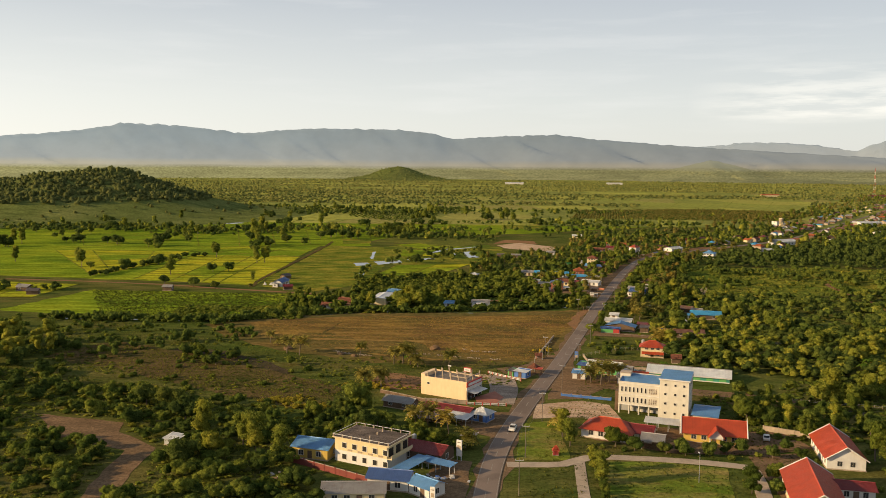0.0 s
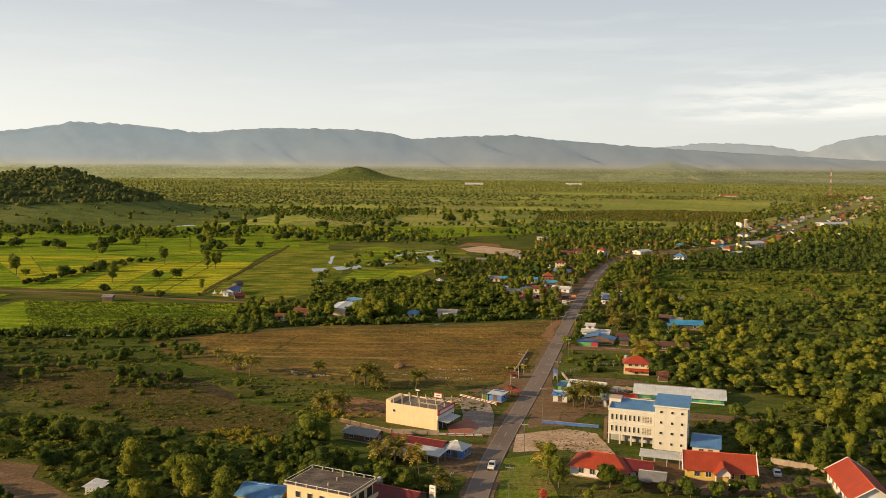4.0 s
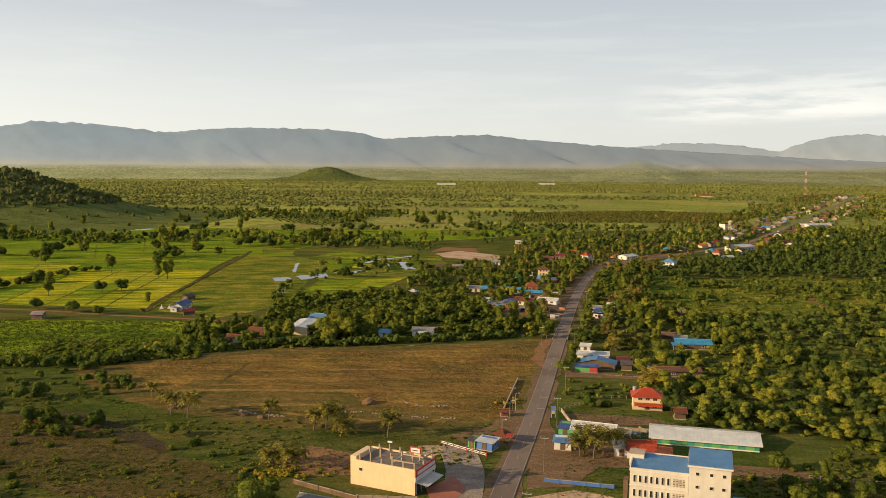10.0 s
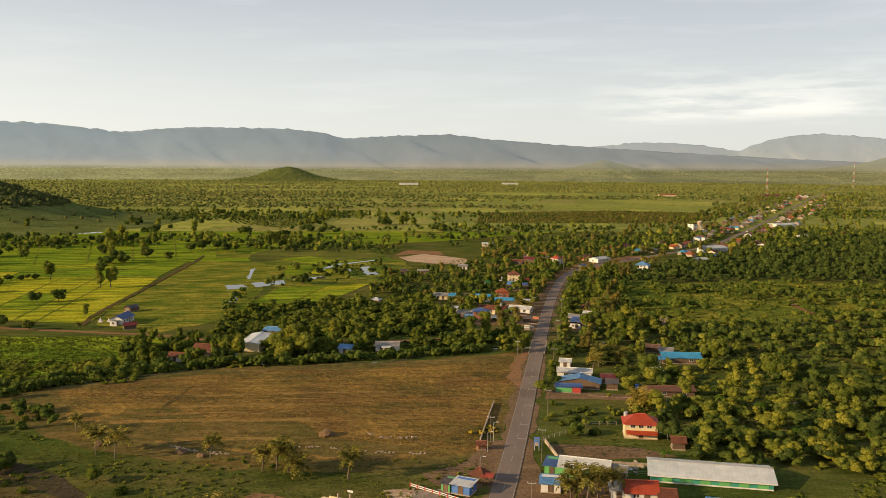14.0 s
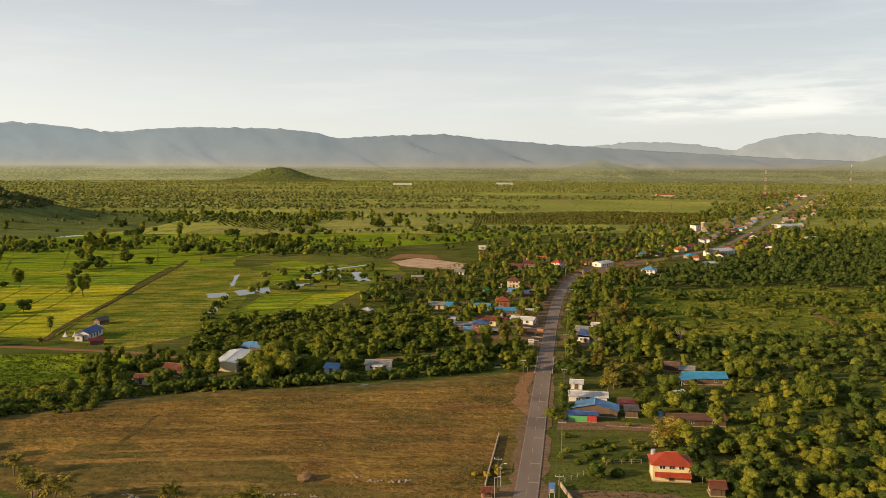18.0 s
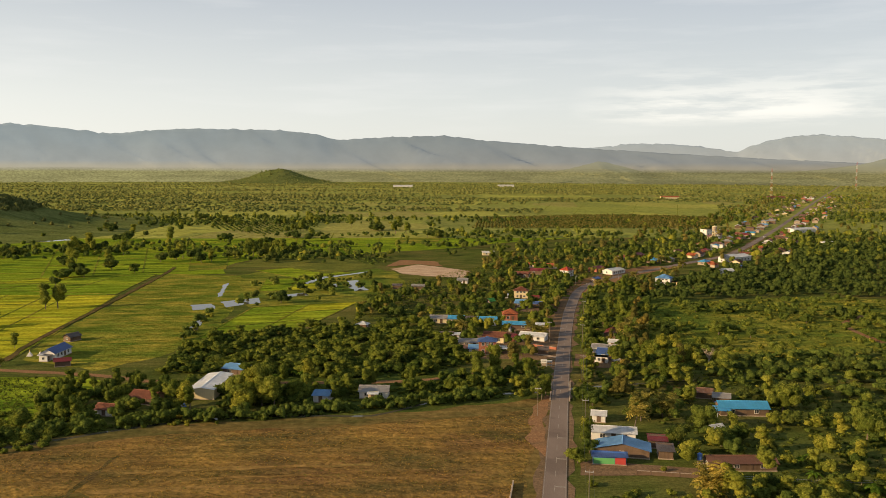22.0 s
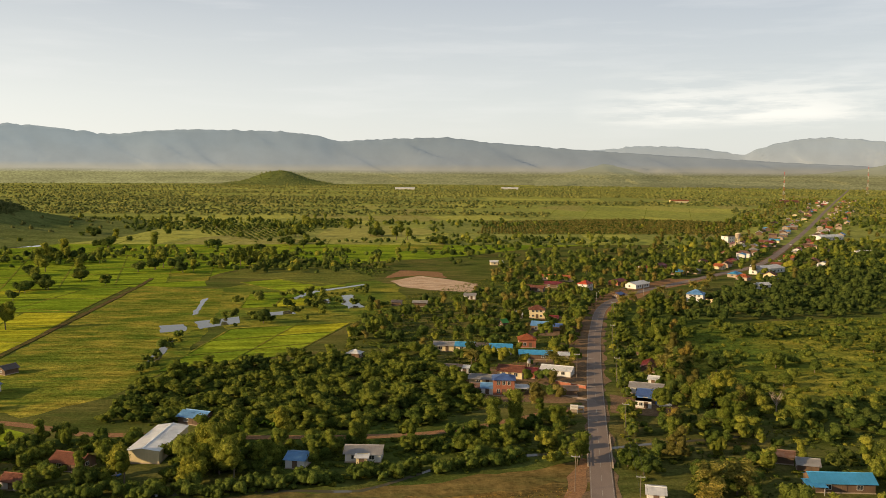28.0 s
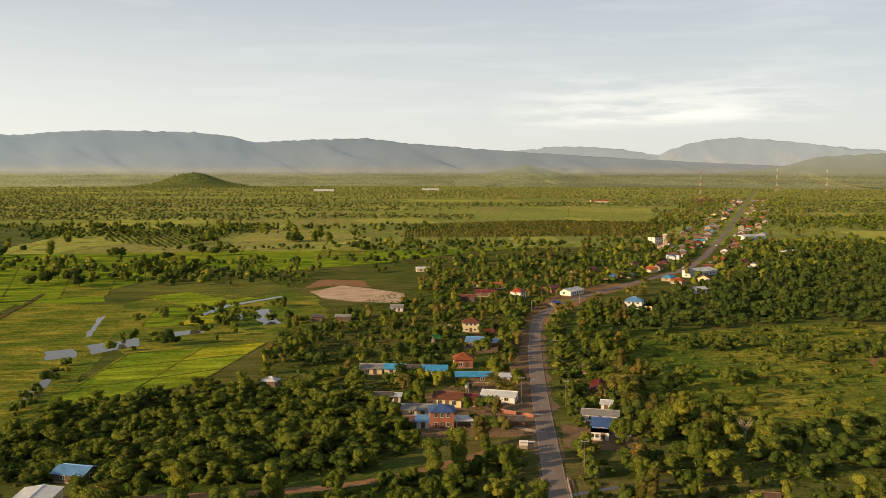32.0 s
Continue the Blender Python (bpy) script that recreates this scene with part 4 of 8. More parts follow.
def paddies(a, b, c, d, nu, nv, seed, yellow=0.5):
    """Rice paddies in a rough grid between four corners, with earth bunds round them."""
    rng = random.Random(seed)

    def at(u, v):
        x = (a[0] * (1 - u) + b[0] * u) * (1 - v) + (d[0] * (1 - u) + c[0] * u) * v
        y = (a[1] * (1 - u) + b[1] * u) * (1 - v) + (d[1] * (1 - u) + c[1] * u) * v
        return x, y
    us = [0] + sorted((i + rng.uniform(-0.25, 0.25)) / nu for i in range(1, nu)) + [1]
    vs = [0] + sorted((i + rng.uniform(-0.25, 0.25)) / nv for i in range(1, nv)) + [1]
    for i in range(nu):
        for j in range(nv):
            q = [at(us[i], vs[j]), at(us[i + 1], vs[j]), at(us[i + 1], vs[j + 1]), at(us[i], vs[j + 1])]
            r = rng.random()
            m = M_PADDY2 if r < yellow else M_PADDY if r < 0.97 else M_SCRUB
            patch("paddy", q, 0.05 + 0.008 * rng.random(), m, "flooded rice paddy, bright green", 0.6, 8, "rice field")
    for u in us:
        ribbon("bund", curve_points([at(u, 0), at(u, 0.35), at(u, 0.7), at(u, 1)], 10), 0.9, 0.14 + 0.005 * (seed % 7), M_SCRUB, "low grassy paddy bund", wobble=0.5, thick=0.12, category="bund")
    for v in vs:
        ribbon("bund", curve_points([at(0, v), at(0.35, v), at(0.7, v), at(1, v)], 10), 0.9, 0.175 + 0.005 * (seed % 7), M_SCRUB, "low grassy paddy bund", wobble=0.5, thick=0.12, category="bund")


paddies((-257, 545), (-241, 612), (-250, 698), (-360, 690), 3, 4, 1, 0.93)
paddies((-223, 530), (-141, 512), (-153, 668), (-239, 672), 4, 4, 2, 0.93)
paddies((-257, 700), (-155, 672), (-157, 760), (-225, 742), 3, 2, 3, 0.2)
paddies((-357, 730), (-224, 742), (-258, 845), (-412, 834), 4, 3, 4, 0.0)
paddies((-224, 742), (-118, 790), (-138, 915), (-300, 973), 4, 4, 5, 0.0)
paddies((-300, 975), (-138, 918), (-95, 1060), (-330, 1180), 4, 4, 6, 0.04)
paddies((-440, 860), (-300, 860), (-330, 1180), (-520, 1150), 3, 4, 7, 0.0)
paddies((-90, 955), (40, 1000), (60, 1180), (-100, 1090), 4, 3, 8, 0.15)
paddies((-95, 780), (-60, 735), (-30, 765), (-75, 796), 2, 1, 9, 0.2)
paddies((-82, 545), (-40, 572), (-20, 640), (-72, 625), 2, 3, 10, 0.05)
paddies((-78, 680), (-45, 690), (-40, 745), (-82, 735), 2, 2, 11, 0.4)
paddies((-300, 450), (-245, 455), (-245, 505), (-310, 512), 2, 2, 20, 1.0)
paddies((60, 1040), (250, 1120), (270, 1200), (40, 1190), 5, 2, 12, 0.3)
paddies((-520, 1220), (-250, 1230), (-200, 1500), (-480, 1500), 4, 4, 13, 0.25)
paddies((180, 1330), (420, 1260), (620, 1800), (330, 1950), 4, 7, 14, 0.35)
paddies((-60, 1420), (150, 1400), (160, 1560), (-80, 1560), 4, 2, 15, 0.5)
paddies((-340, 1700), (-60, 1720), (-60, 1860), (-350, 1850), 4, 2, 16, 0.4)
paddies((200, 2150), (520, 2150), (560, 2350), (180, 2350), 4, 2, 17, 0.5)

# ---------------------------------------------------------------- road furniture
def road_paint():
    """Centre dashes and the slow-down bars across one lane."""
    marks = tagged(empty("road_marking", 0, 0), "worn white centre dashes and lane bars", "road marking", "", "structure")
    for y in np.arange(196, 900, 9.0):
        x, yy, a = roadside(y, 0.0)
        ob = part("dash", box(-1.9, -0.07, 0, 1.9, 0.07, 0.006), M_LINE, marks)
        ob.matrix_local = pose(x, yy, 0.164, 0, 0, a)
    for y in (346, 358, 377, 395, 411, 484, 505, 521, 541, 562):
        x, yy, a = roadside(y, 1.25 if y < 450 else -1.25)
        ob = part("bar", box(-0.3, -1.15, 0, 0.3, 1.15, 0.006), M_LINE, marks)
        ob.matrix_local = pose(x, yy, 0.164, 0, 0, a)
    for off in (-2.42, 2.42):
        pts = [Vector((*roadside(y, off)[:2], 0)) for y in np.arange(186, 905, 6.0)]
        bm, rows = bmesh.new(), []
        for i, p in enumerate(pts):
            d = (pts[min(i + 1, len(pts) - 1)] - pts[max(i - 1, 0)]).normalized()
            side = Vector((d.y, -d.x, 0)) * 0.06
            rows.append((bm.verts.new((p.x - side.x, p.y - side.y, 0.168)), bm.verts.new((p.x + side.x, p.y + side.y, 0.168))))
        for (a, b), (c, d) in zip(rows, rows[1:]): bm.faces.new((a, b, d, c))
        part("edge_line", bm, M_LINE, marks)


road_paint()


def bridge_rails():
    """Low concrete rails where the road crosses the creek."""
    for side, label in ((-2.95, "low weathered concrete bridge rail with posts"), (2.95, "low weathered concrete bridge rail with posts")):
        x0, y0, a = roadside(458, side)
        rail = tagged(empty("bridge_rail", x0, y0, 0, a), label, "bridge rail", "bridge rails")
        part("deck_edge", box(-12, -0.2, 0.0, 12, 0.2, 0.30), M_CONC, rail)
        part("bar", box(-12, -0.06, 0.53, 12, 0.06, 0.66), M_CONC, rail)
        for x in np.linspace(-12, 12, 13):
            part("post", box(x - 0.08, -0.08, 0.30, x + 0.08, 0.08, 0.72, 0.02), M_CONC, rail)


bridge_rails()


def utility_pole(h=8.5, arm=True):
    p = tagged(empty("utility_pole", 0, 0), "grey concrete power pole with crossarm", "utility pole", "power poles along the road")
    part("shaft", tube((0, 0, 0), (0, 0, h), 0.09, 0.055, 8), M_CONCD, p)
    if arm:
        part("crossarm", box(-0.9, -0.05, h - 0.6, 0.9, 0.05, h - 0.48), M_STEEL, p)
        for x in (-0.8, 0.0, 0.8):
            part("insulator", tube((x, 0, h - 0.48), (x, 0, h - 0.22), 0.06, 0.04, 6), M_WHITE, p)
    return p


POLE_Y = [206, 231, 262, 296, 330, 366, 420, 474, 530, 590, 650]


def power_line():
    first = None
    spots = []
    for y in POLE_Y:
        x, yy, a = roadside(y, 7.2)
        if first is None:
            first = utility_pole()
            first.matrix_basis = pose(x, yy, 0, 0, 0, a - 90)
        else:
            copy_thing(first, pose(x, yy, 0, 0, 0, a - 90))
        spots.append((x, yy))
    wires = tagged(empty("power_cable", 0, 0), "thin sagging black power cables", "cable")
    for (xa, ya), (xb, yb) in zip(spots, spots[1:]):
        for k in (-0.8, 0.8):
            bm, prev = bmesh.new(), None
            for i in range(13):
                t = i / 12
                c = Vector((xa + (xb - xa) * t + k, ya + (yb - ya) * t, 8.3 - 1.1 * 4 * t * (1 - t)))
                ring = [bm.verts.new(c + Vector(o)) for o in ((0.018, 0, 0), (0, 0, 0.018), (-0.018, 0, 0), (0, 0, -0.018))]
                if prev:
                    for q in range(4): bm.faces.new((prev[q], prev[(q + 1) % 4], ring[(q + 1) % 4], ring[q]))
                prev = ring
            part("wire", bm, M_DARK, wires)
    for y in (338, 430, 533):
        x, yy, a = roadside(y, -6.0)
        copy_thing(first, pose(x, yy, 0, 0, 0, a - 90))


power_line()


def lamp_post(x, y, yaw, h=5.0):
    p = tagged(empty("street_lamp", x, y, 0, yaw), "slim grey street lamp on a post", "street lamp", "street lamps")
    part("pole", tube((0, 0, 0), (0, 0, h), 0.07, 0.05, 8), M_STEEL, p)
    part("arm", tube((0, 0, h), (0.9, 0, h + 0.25), 0.035, 0.035, 6), M_STEEL, p)
    part("lamp_head", box(0.7, -0.12, h + 0.18, 1.3, 0.12, h + 0.30, 0.03), M_WHITE, p)


for y, off, t in ((317, -6, 0), (335, -6.4, 0), (343, -5.8, 0), (700, -8, 0), (730, 7, 180), (760, -9, 0)):
    x, yy, a = roadside(y, off)
    lamp_post(x, yy, a - 90 + t)


def car(x, y, yaw, paint, label):
    """A small hatchback."""
    c = tagged(empty("car", x, y, 0, yaw), label, "car")
    bm = bmesh.new()
    prof = [(-2.05, 0.35), (-2.05, 0.95), (-1.55, 1.0), (-1.15, 1.48), (0.35, 1.5), (1.0, 1.0), (1.9, 0.85), (2.05, 0.6), (2.05, 0.35)]
    a, b = [[bm.verts.new((px, s * (0.82 if pz < 1.2 else 0.66), pz)) for px, pz in prof] for s in (-1, 1)]
    bm.faces.new(a[::-1]), bm.faces.new(b)
    for i in range(len(prof)):
        j = (i + 1) % len(prof)
        bm.faces.new((a[i], a[j], b[j], b[i]))
    bmesh.ops.recalc_face_normals(bm, faces=list(bm.faces))
    bmesh.ops.bevel(bm, geom=list(bm.edges), offset=0.05, segments=1, affect="EDGES")
    part("body", bm, paint, c)
    for s in (-1, 1):
        bm = bmesh.new()
        vs = [bm.verts.new(p) for p in ((-1.2, s * 0.80, 1.03), (0.75, s * 0.80, 1.03), (0.3, s * 0.69, 1.42), (-1.0, s * 0.69, 1.42))]
        bm.faces.new(vs)
        bmesh.ops.solidify(bm, geom=list(bm.faces), thickness=0.03)
        part("side_window", bm, M_GLASS, c)
    for x0, x1, z0, z1, n in ((0.42, 1.0, 1.46, 1.03, "windscreen"), (-1.58, -1.2, 1.04, 1.44, "rear_window")):
        bm = bmesh.new()
        vs = [bm.verts.new(p) for p in ((x0, -0.62, z0 + 0.02), (x0, 0.62, z0 + 0.02), (x1, 0.68, z1 + 0.02), (x1, -0.68, z1 + 0.02))]
        bm.faces.new(vs)
        bmesh.ops.solidify(bm, geom=list(bm.faces), thickness=0.03)
        part(n, bm, M_GLASS, c)
    for wx in (-1.25, 1.3):
        for s in (-1, 1):
            w = part("wheel", tube((wx, s * 0.66, 0.31), (wx, s * 0.86, 0.31), 0.31, 0.31, 14), M_DARK, c)
            part("rim", tube((wx, s * 0.855, 0.31), (wx, s * 0.875, 0.31), 0.19, 0.19, 10), M_STEEL, w)
    return c


x, y, a = roadside(251.5, 0.9)
car(x, y, a + 180, M_WHITE, "small white hatchback driving on the asphalt road").location.z = 0.16
car(74.3, 250.1, 75, M_WHITE, "small white car parked beside the school")
car(81.0, 497.4, 12, M_WHITE, "white car parked beside the blue-roofed house")
x, y, a = roadside(870, -2)
car(x, y, a + 180, M_STEEL, "silver car on the village road").location.z = 0.16
x, y, a = roadside(1050, 2)
car(x, y, a, M_WHITE, "white car on the village road").location.z = 0.16


# ---------------------------------------------------------------- the large buildings near the road
def white_block():
    """Three-storey block with a taller stair tower; local x runs along its front."""
    top = tagged(empty("apartment_block", 38.6, 271.6, 0, -18), "ivory three-storey block with blue sheet roof and stair tower", "building")
    FOOT.append((47.6, 273.0, 12, 20, 10, -18))
    L, D, H, G = 11.7, 8.4, 9.0, 2.7
    body = bmesh.new()
    add_box(body, 0, 0, G, L, D, H)
    add_box(body, 0, 3.2, 0, L, D, G)
    part("wall", body, M_IVORY, top)
    for i in range(5):
        x = i * (L - 0.4) / 4
        part("column", box(x, 0.0, 0, x + 0.4, 0.4, G, 0.03), M_IVORY, top)
    for i in range(4):
        part("roller_door", box(0.5 + i * 2.83, 3.1, 0.05, 2.7 + i * 2.83, 3.2, 2.3), M_STEEL, top)
    for z in (G - 0.1, 5.65, 8.8):
        part("band", box(-0.12, -0.12, z, L, 0.0, z + 0.2), M_WHITE, top)
    for z in (3.5, 6.5):
        for i in range(7):
            x = 0.75 + i * 1.12
            w = part("window", box(x - 0.08, -0.09, z - 0.08, x + 0.50, 0.0, z + 1.48), M_WHITE, top)
            part("pane", box(x, -0.10, z, x + 0.42, -0.02, z + 1.4), M_DARK, w)
        for i in range(4):
            for k in range(5):
                x = 8.6 + i * 0.62
                part("vent_block", box(x, -0.07, z - 0.15 + k * 0.34, x + 0.40, 0.0, z + 0.07 + k * 0.34), M_CONCD if k % 2 else M_CONC, top)
    for y in (2.0, 4.5, 6.8):
        for z in (3.5, 6.5):
            w = part("window", box(-0.09, y - 0.5, z - 0.08, 0.0, y + 0.5, z + 1.3), M_WHITE, top)
            part("pane", box(-0.10, y - 0.42, z, -0.02, y + 0.42, z + 1.2), M_DARK, w)
    roof = part("roof", roof_mesh(L - 0.2, D - 0.6, H + 0.2, 0.8, 0.0, "shed"), R_BLUE, top)
    roof.location = (L / 2, D / 2, 0)
    for y0, y1 in ((-0.1, 0.15), (D - 0.15, D + 0.1)):
        part("parapet", box(-0.1, y0, H, L, y1, H + (0.4 if y0 < 1 else 1.15)), M_IVORY, top)
    part("parapet", box(-0.1, 0.15, H, 0.15, D - 0.15, H + 0.8), M_IVORY, top)
    part("tank_room", box(-0.6, 5.2, H - 1.0, 2.4, 8.2, H + 1.6), M_IVORY, top)
    part("tank_cap", box(-0.75, 5.05, H + 1.6, 2.55, 8.35, H + 1.78), M_CONC, top)
    part("scaffold", box(-1.5, 2.5, 0, -0.6, 5.0, 5.6), M_WOOD, top, "bamboo scaffold screen beside wall")
    part("downpipe", tube((L - 0.1, -0.2, 0.1), (L - 0.1, -0.2, H), 0.06, n=8), M_STEEL, top)
    # stair tower
    x0, x1, T = L, L + 8.0, 11.4
    part("tower_wall", box(x0, -0.7, 0, x1, D + 0.2, T), M_IVORY, top)
    for z in (1.4, 4.1, 6.8, 9.5):
        for k in range(3):
            x = x0 + 1.3 + k * 2.4 + (0.3 if k else 0)
            w = part("window", box(x - 0.07, -0.79, z - 0.07, x + 0.67, -0.7, z + 0.67), M_WHITE, top)
            part("pane", box(x, -0.80, z, x + 0.6, -0.72, z + 0.6), M_DARK, w)
        for y in (1.5, 4.2, 6.8):
            w = part("window", box(x1, y - 0.07, z - 0.07, x1 + 0.09, y + 0.87, z + 0.87), M_WHITE, top)
            part("pane", box(x1 + 0.02, y, z, x1 + 0.10, y + 0.8, z + 0.8), M_DARK, w)
    part("cornice", box(x0 - 0.35, -1.05, T - 0.25, x1 + 0.35, D + 0.55, T + 0.05), M_WHITE, top)
    r = part("tower_roof", roof_mesh(8.5, 9.3, T + 0.05, 0.7, 0.0, "shed"), R_BLUE, top)
    r.location = ((x0 + x1) / 2, D / 2 - 0.25, 0)


white_block()


def peach_building():
    """Two-storey shop with an unfinished roof of bare columns."""
    top = tagged(empty("shop_building", -11.0, 287.2, 0, -26), "peach two-storey shop with bare concrete columns on its flat roof", "building")
    FOOT.append((-11.0, 287.2, 11, 17, 10, -26))
    L, D, H = 16.2, 9.6, 5.3
    part("wall", box(-L / 2, -D / 2, 0, L / 2, D / 2, H), M_PINK, top)
    part("roof_slab", box(-L / 2 + 0.2, -D / 2 + 0.2, H, L / 2 - 0.2, D / 2 - 0.2, H + 0.08), M_CONCD, top)
    for y0, y1 in ((-D / 2 - 0.02, -D / 2 + 0.2), (D / 2 - 0.2, D / 2 + 0.02)):
        part("parapet", box(-L / 2, y0, H, L / 2, y1, H + 0.45), M_PINK, top)
    part("stair_head", box(-L / 2, -D / 2, H, -L / 2 + 1.5, D / 2 * 0.5, H + 1.2), M_PINK, top)
    w = part("window", box(-L / 2 + 2.2, -D / 2 - 0.06, H - 2.0, -L / 2 + 3.2, -D / 2, H - 1.2), M_WHITE, top)
    part("pane", box(-L / 2 + 2.3, -D / 2 - 0.07, H - 1.9, -L / 2 + 3.1, -D / 2 - 0.01, H - 1.3), M_DARK, w)
    rng = random.Random(4)
    for i, x in enumerate(np.linspace(-L / 2 + 2.2, L / 2 - 0.4, 6)):
        for j, y in enumerate((-D / 2 + 0.5, 0.0, D / 2 - 0.5)):
            h = rng.choice((1.4, 1.8, 2.1, 2.4))
            part("column", box(x - 0.14, y - 0.14, H, x + 0.14, y + 0.14, H + h), M_CONC, top)
    for y in (-D / 2 + 0.5, 0.0):
        part("beam", box(L / 2 - 5.5, y - 0.12, H + 1.5, L / 2 - 0.4, y + 0.12, H + 1.75), M_CONC, top)
    for x in (L / 2 - 5.4, L / 2 - 0.5):
        part("beam", box(x - 0.12, -D / 2 + 0.5, H + 1.25, x + 0.12, D / 2 - 0.5, H + 1.5), M_CONC, top)
    # road front: red and white bands, shop opening and an awning
    part("fascia", box(L / 2, -D / 2 - 0.15, 4.1, L / 2 + 0.3, D / 2 + 0.15, H + 0.3), M_REDP, top)
    part("fascia_stripe", box(L / 2 + 0.3, -D / 2 + 0.6, 4.45, L / 2 + 0.35, D / 2 - 0.6, H - 0.1), M_WHITE, top)
    part("front_band", box(L / 2, -D / 2 - 0.1, 3.0, L / 2 + 0.2, D / 2 + 0.1, 4.1), M_WHITE, top)
    part("shop_front", box(L / 2, -D / 2 + 0.4, 0.1, L / 2 + 0.12, D / 2 - 0.4, 2.9), M_GLASS, top)
    for y in np.linspace(-D / 2 + 0.4, D / 2 - 0.4, 5):
        part("mullion", box(L / 2 + 0.12, y - 0.08, 0.1, L / 2 + 0.2, y + 0.08, 2.98), M_WHITE, top)
    aw = part("awning", roof_mesh(8.0, 3.0, 2.5, 0.4, 0.0, "shed"), R_WHITE, top)
    aw.matrix_local = pose(L / 2 + 1.6, -0.8, 0, 0, 0, 90)
    part("side_room", box(-L / 2 - 2.2, -1.0, 0, -L / 2, 2.4, 2.6), M_WHITE, top)
    part("side_room_roof", box(-L / 2 - 2.4, -1.2, 2.6, -L / 2 + 0.01, 2.6, 2.75), R_RED, top)
    # roof sign on two poles, its lettering as plain bars
    sign = part("roof_sign", box(L / 2 - 3.6, -0.2, H + 2.3, L / 2 - 1.0, 0.2, H + 3.7, 0.05), M_REDP, top, "red sign board with white face")
    part("sign_face", box(L / 2 - 3.4, -0.24, H + 2.5, L / 2 - 1.2, -0.2, H + 3.5), M_WHITE, sign)
    part("sign_bar", box(L / 2 - 3.0, -0.26, H + 2.9, L / 2 - 1.7, -0.24, H + 3.1), M_DARK, sign)
    for x in (L / 2 - 3.2, L / 2 - 1.4):
        part("sign_post", tube((x, 0, H), (x, 0, H + 2.3), 0.12, n=8), M_WHITE, top)
    small = part("small_sign", box(-L / 2 + 4.4, D / 2 - 0.6, H + 2.1, -L / 2 + 5.6, D / 2 - 0.5, H + 2.5), M_WHITE, top)


peach_building()


def forecourt_fence(x0, y0, x1, y1, label):
    """Low white rail with red posts."""
    d = math.hypot(x1 - x0, y1 - y0)
    f = tagged(empty("forecourt_fence", x0, y0, 0, math.degrees(math.atan2(y1 - y0, x1 - x0))), label, "fence", "forecourt fences")
    n = max(2, int(d / 2.0))
    for i in range(n + 1):
        part("post", box(i * d / n - 0.12, -0.12, 0, i * d / n + 0.12, 0.12, 1.0, 0.02), M_REDP, f)
    for z in (0.35, 0.75):
        part("rail", box(0, -0.06, z - 0.08, d, 0.06, z + 0.08), M_WHITE, f)


forecourt_fence(-5.5, 275.0, 6.2, 274.5, "low white and red fence round the forecourt")
forecourt_fence(0.0, 314.0, 11.0, 304.5, "low white and red fence at the field edge")
patch("yard_tiled_terrace", [(-3.5, 283), (2.6, 291), (5.5, 284), (3.0, 277), (-2.5, 277)], 0.12, M_BRICK, "red tiled terrace before the shop", 0.1, 4, "yard")
patch("yard_timber_deck", [(-6, 312), (1, 313), (0, 306), (-4, 303)], 0.11, M_SAND, "pale sand spread beside forecourt", 0.3, 4, "yard")


def garden_wall(x0, y0, x1, y1, h, mat, label, th=0.2, pillars=3.0):
    d = math.hypot(x1 - x0, y1 - y0)
    f = tagged(empty("garden_wall", x0, y0, 0, math.degrees(math.atan2(y1 - y0, x1 - x0))), label, "wall", "garden walls")
    part("panel", box(0, -th / 2, 0, d, th / 2, h), mat, f)
    n = max(1, int(d / pillars))
    for i in range(n + 1):
        part("pillar", box(i * d / n - 0.17, -0.17, 0, i * d / n + 0.17, 0.17, h + 0.2, 0.03), mat, f)
    part("coping", box(0, -th / 2 - 0.05, h, d, th / 2 + 0.05, h + 0.07), M_CONC, f)


garden_wall(18.4, 344.5, 25.6, 379.0, 0.8, M_CONC, "weathered grey field wall beside the road")
garden_wall(-33, 286, -18, 276.5, 1.0, M_WOOD, "brown plank wall behind peach building")
garden_wall(-18, 276.5, -5.4, 275.6, 1.2, M_CONC, "grey concrete wall beside peach building")
garden_wall(-50, 225, -24.5, 210, 1.5, M_MAROON, "dark maroon compound wall")
garden_wall(34, 329, 66, 322, 0.9, M_CONC, "low concrete wall of red-roofed house")
garden_wall(36, 330, 35, 343, 0.9, M_CONC, "low concrete wall by the yard")
garden_wall(55, 384, 77, 379, 0.9, M_WOOD, "weathered plank fence by the yard")
garden_wall(23.3, 287.8, 38.0, 284.0, 0.8, M_BLUEP, "blue painted low wall of the plot")
garden_wall(75.8, 258, 86, 252.4, 1.4, M_CONC, "grey concrete wall by parked car")
garden_wall(52, 527, 62, 519, 1.0, M_BRICK, "red railing wall of village house")


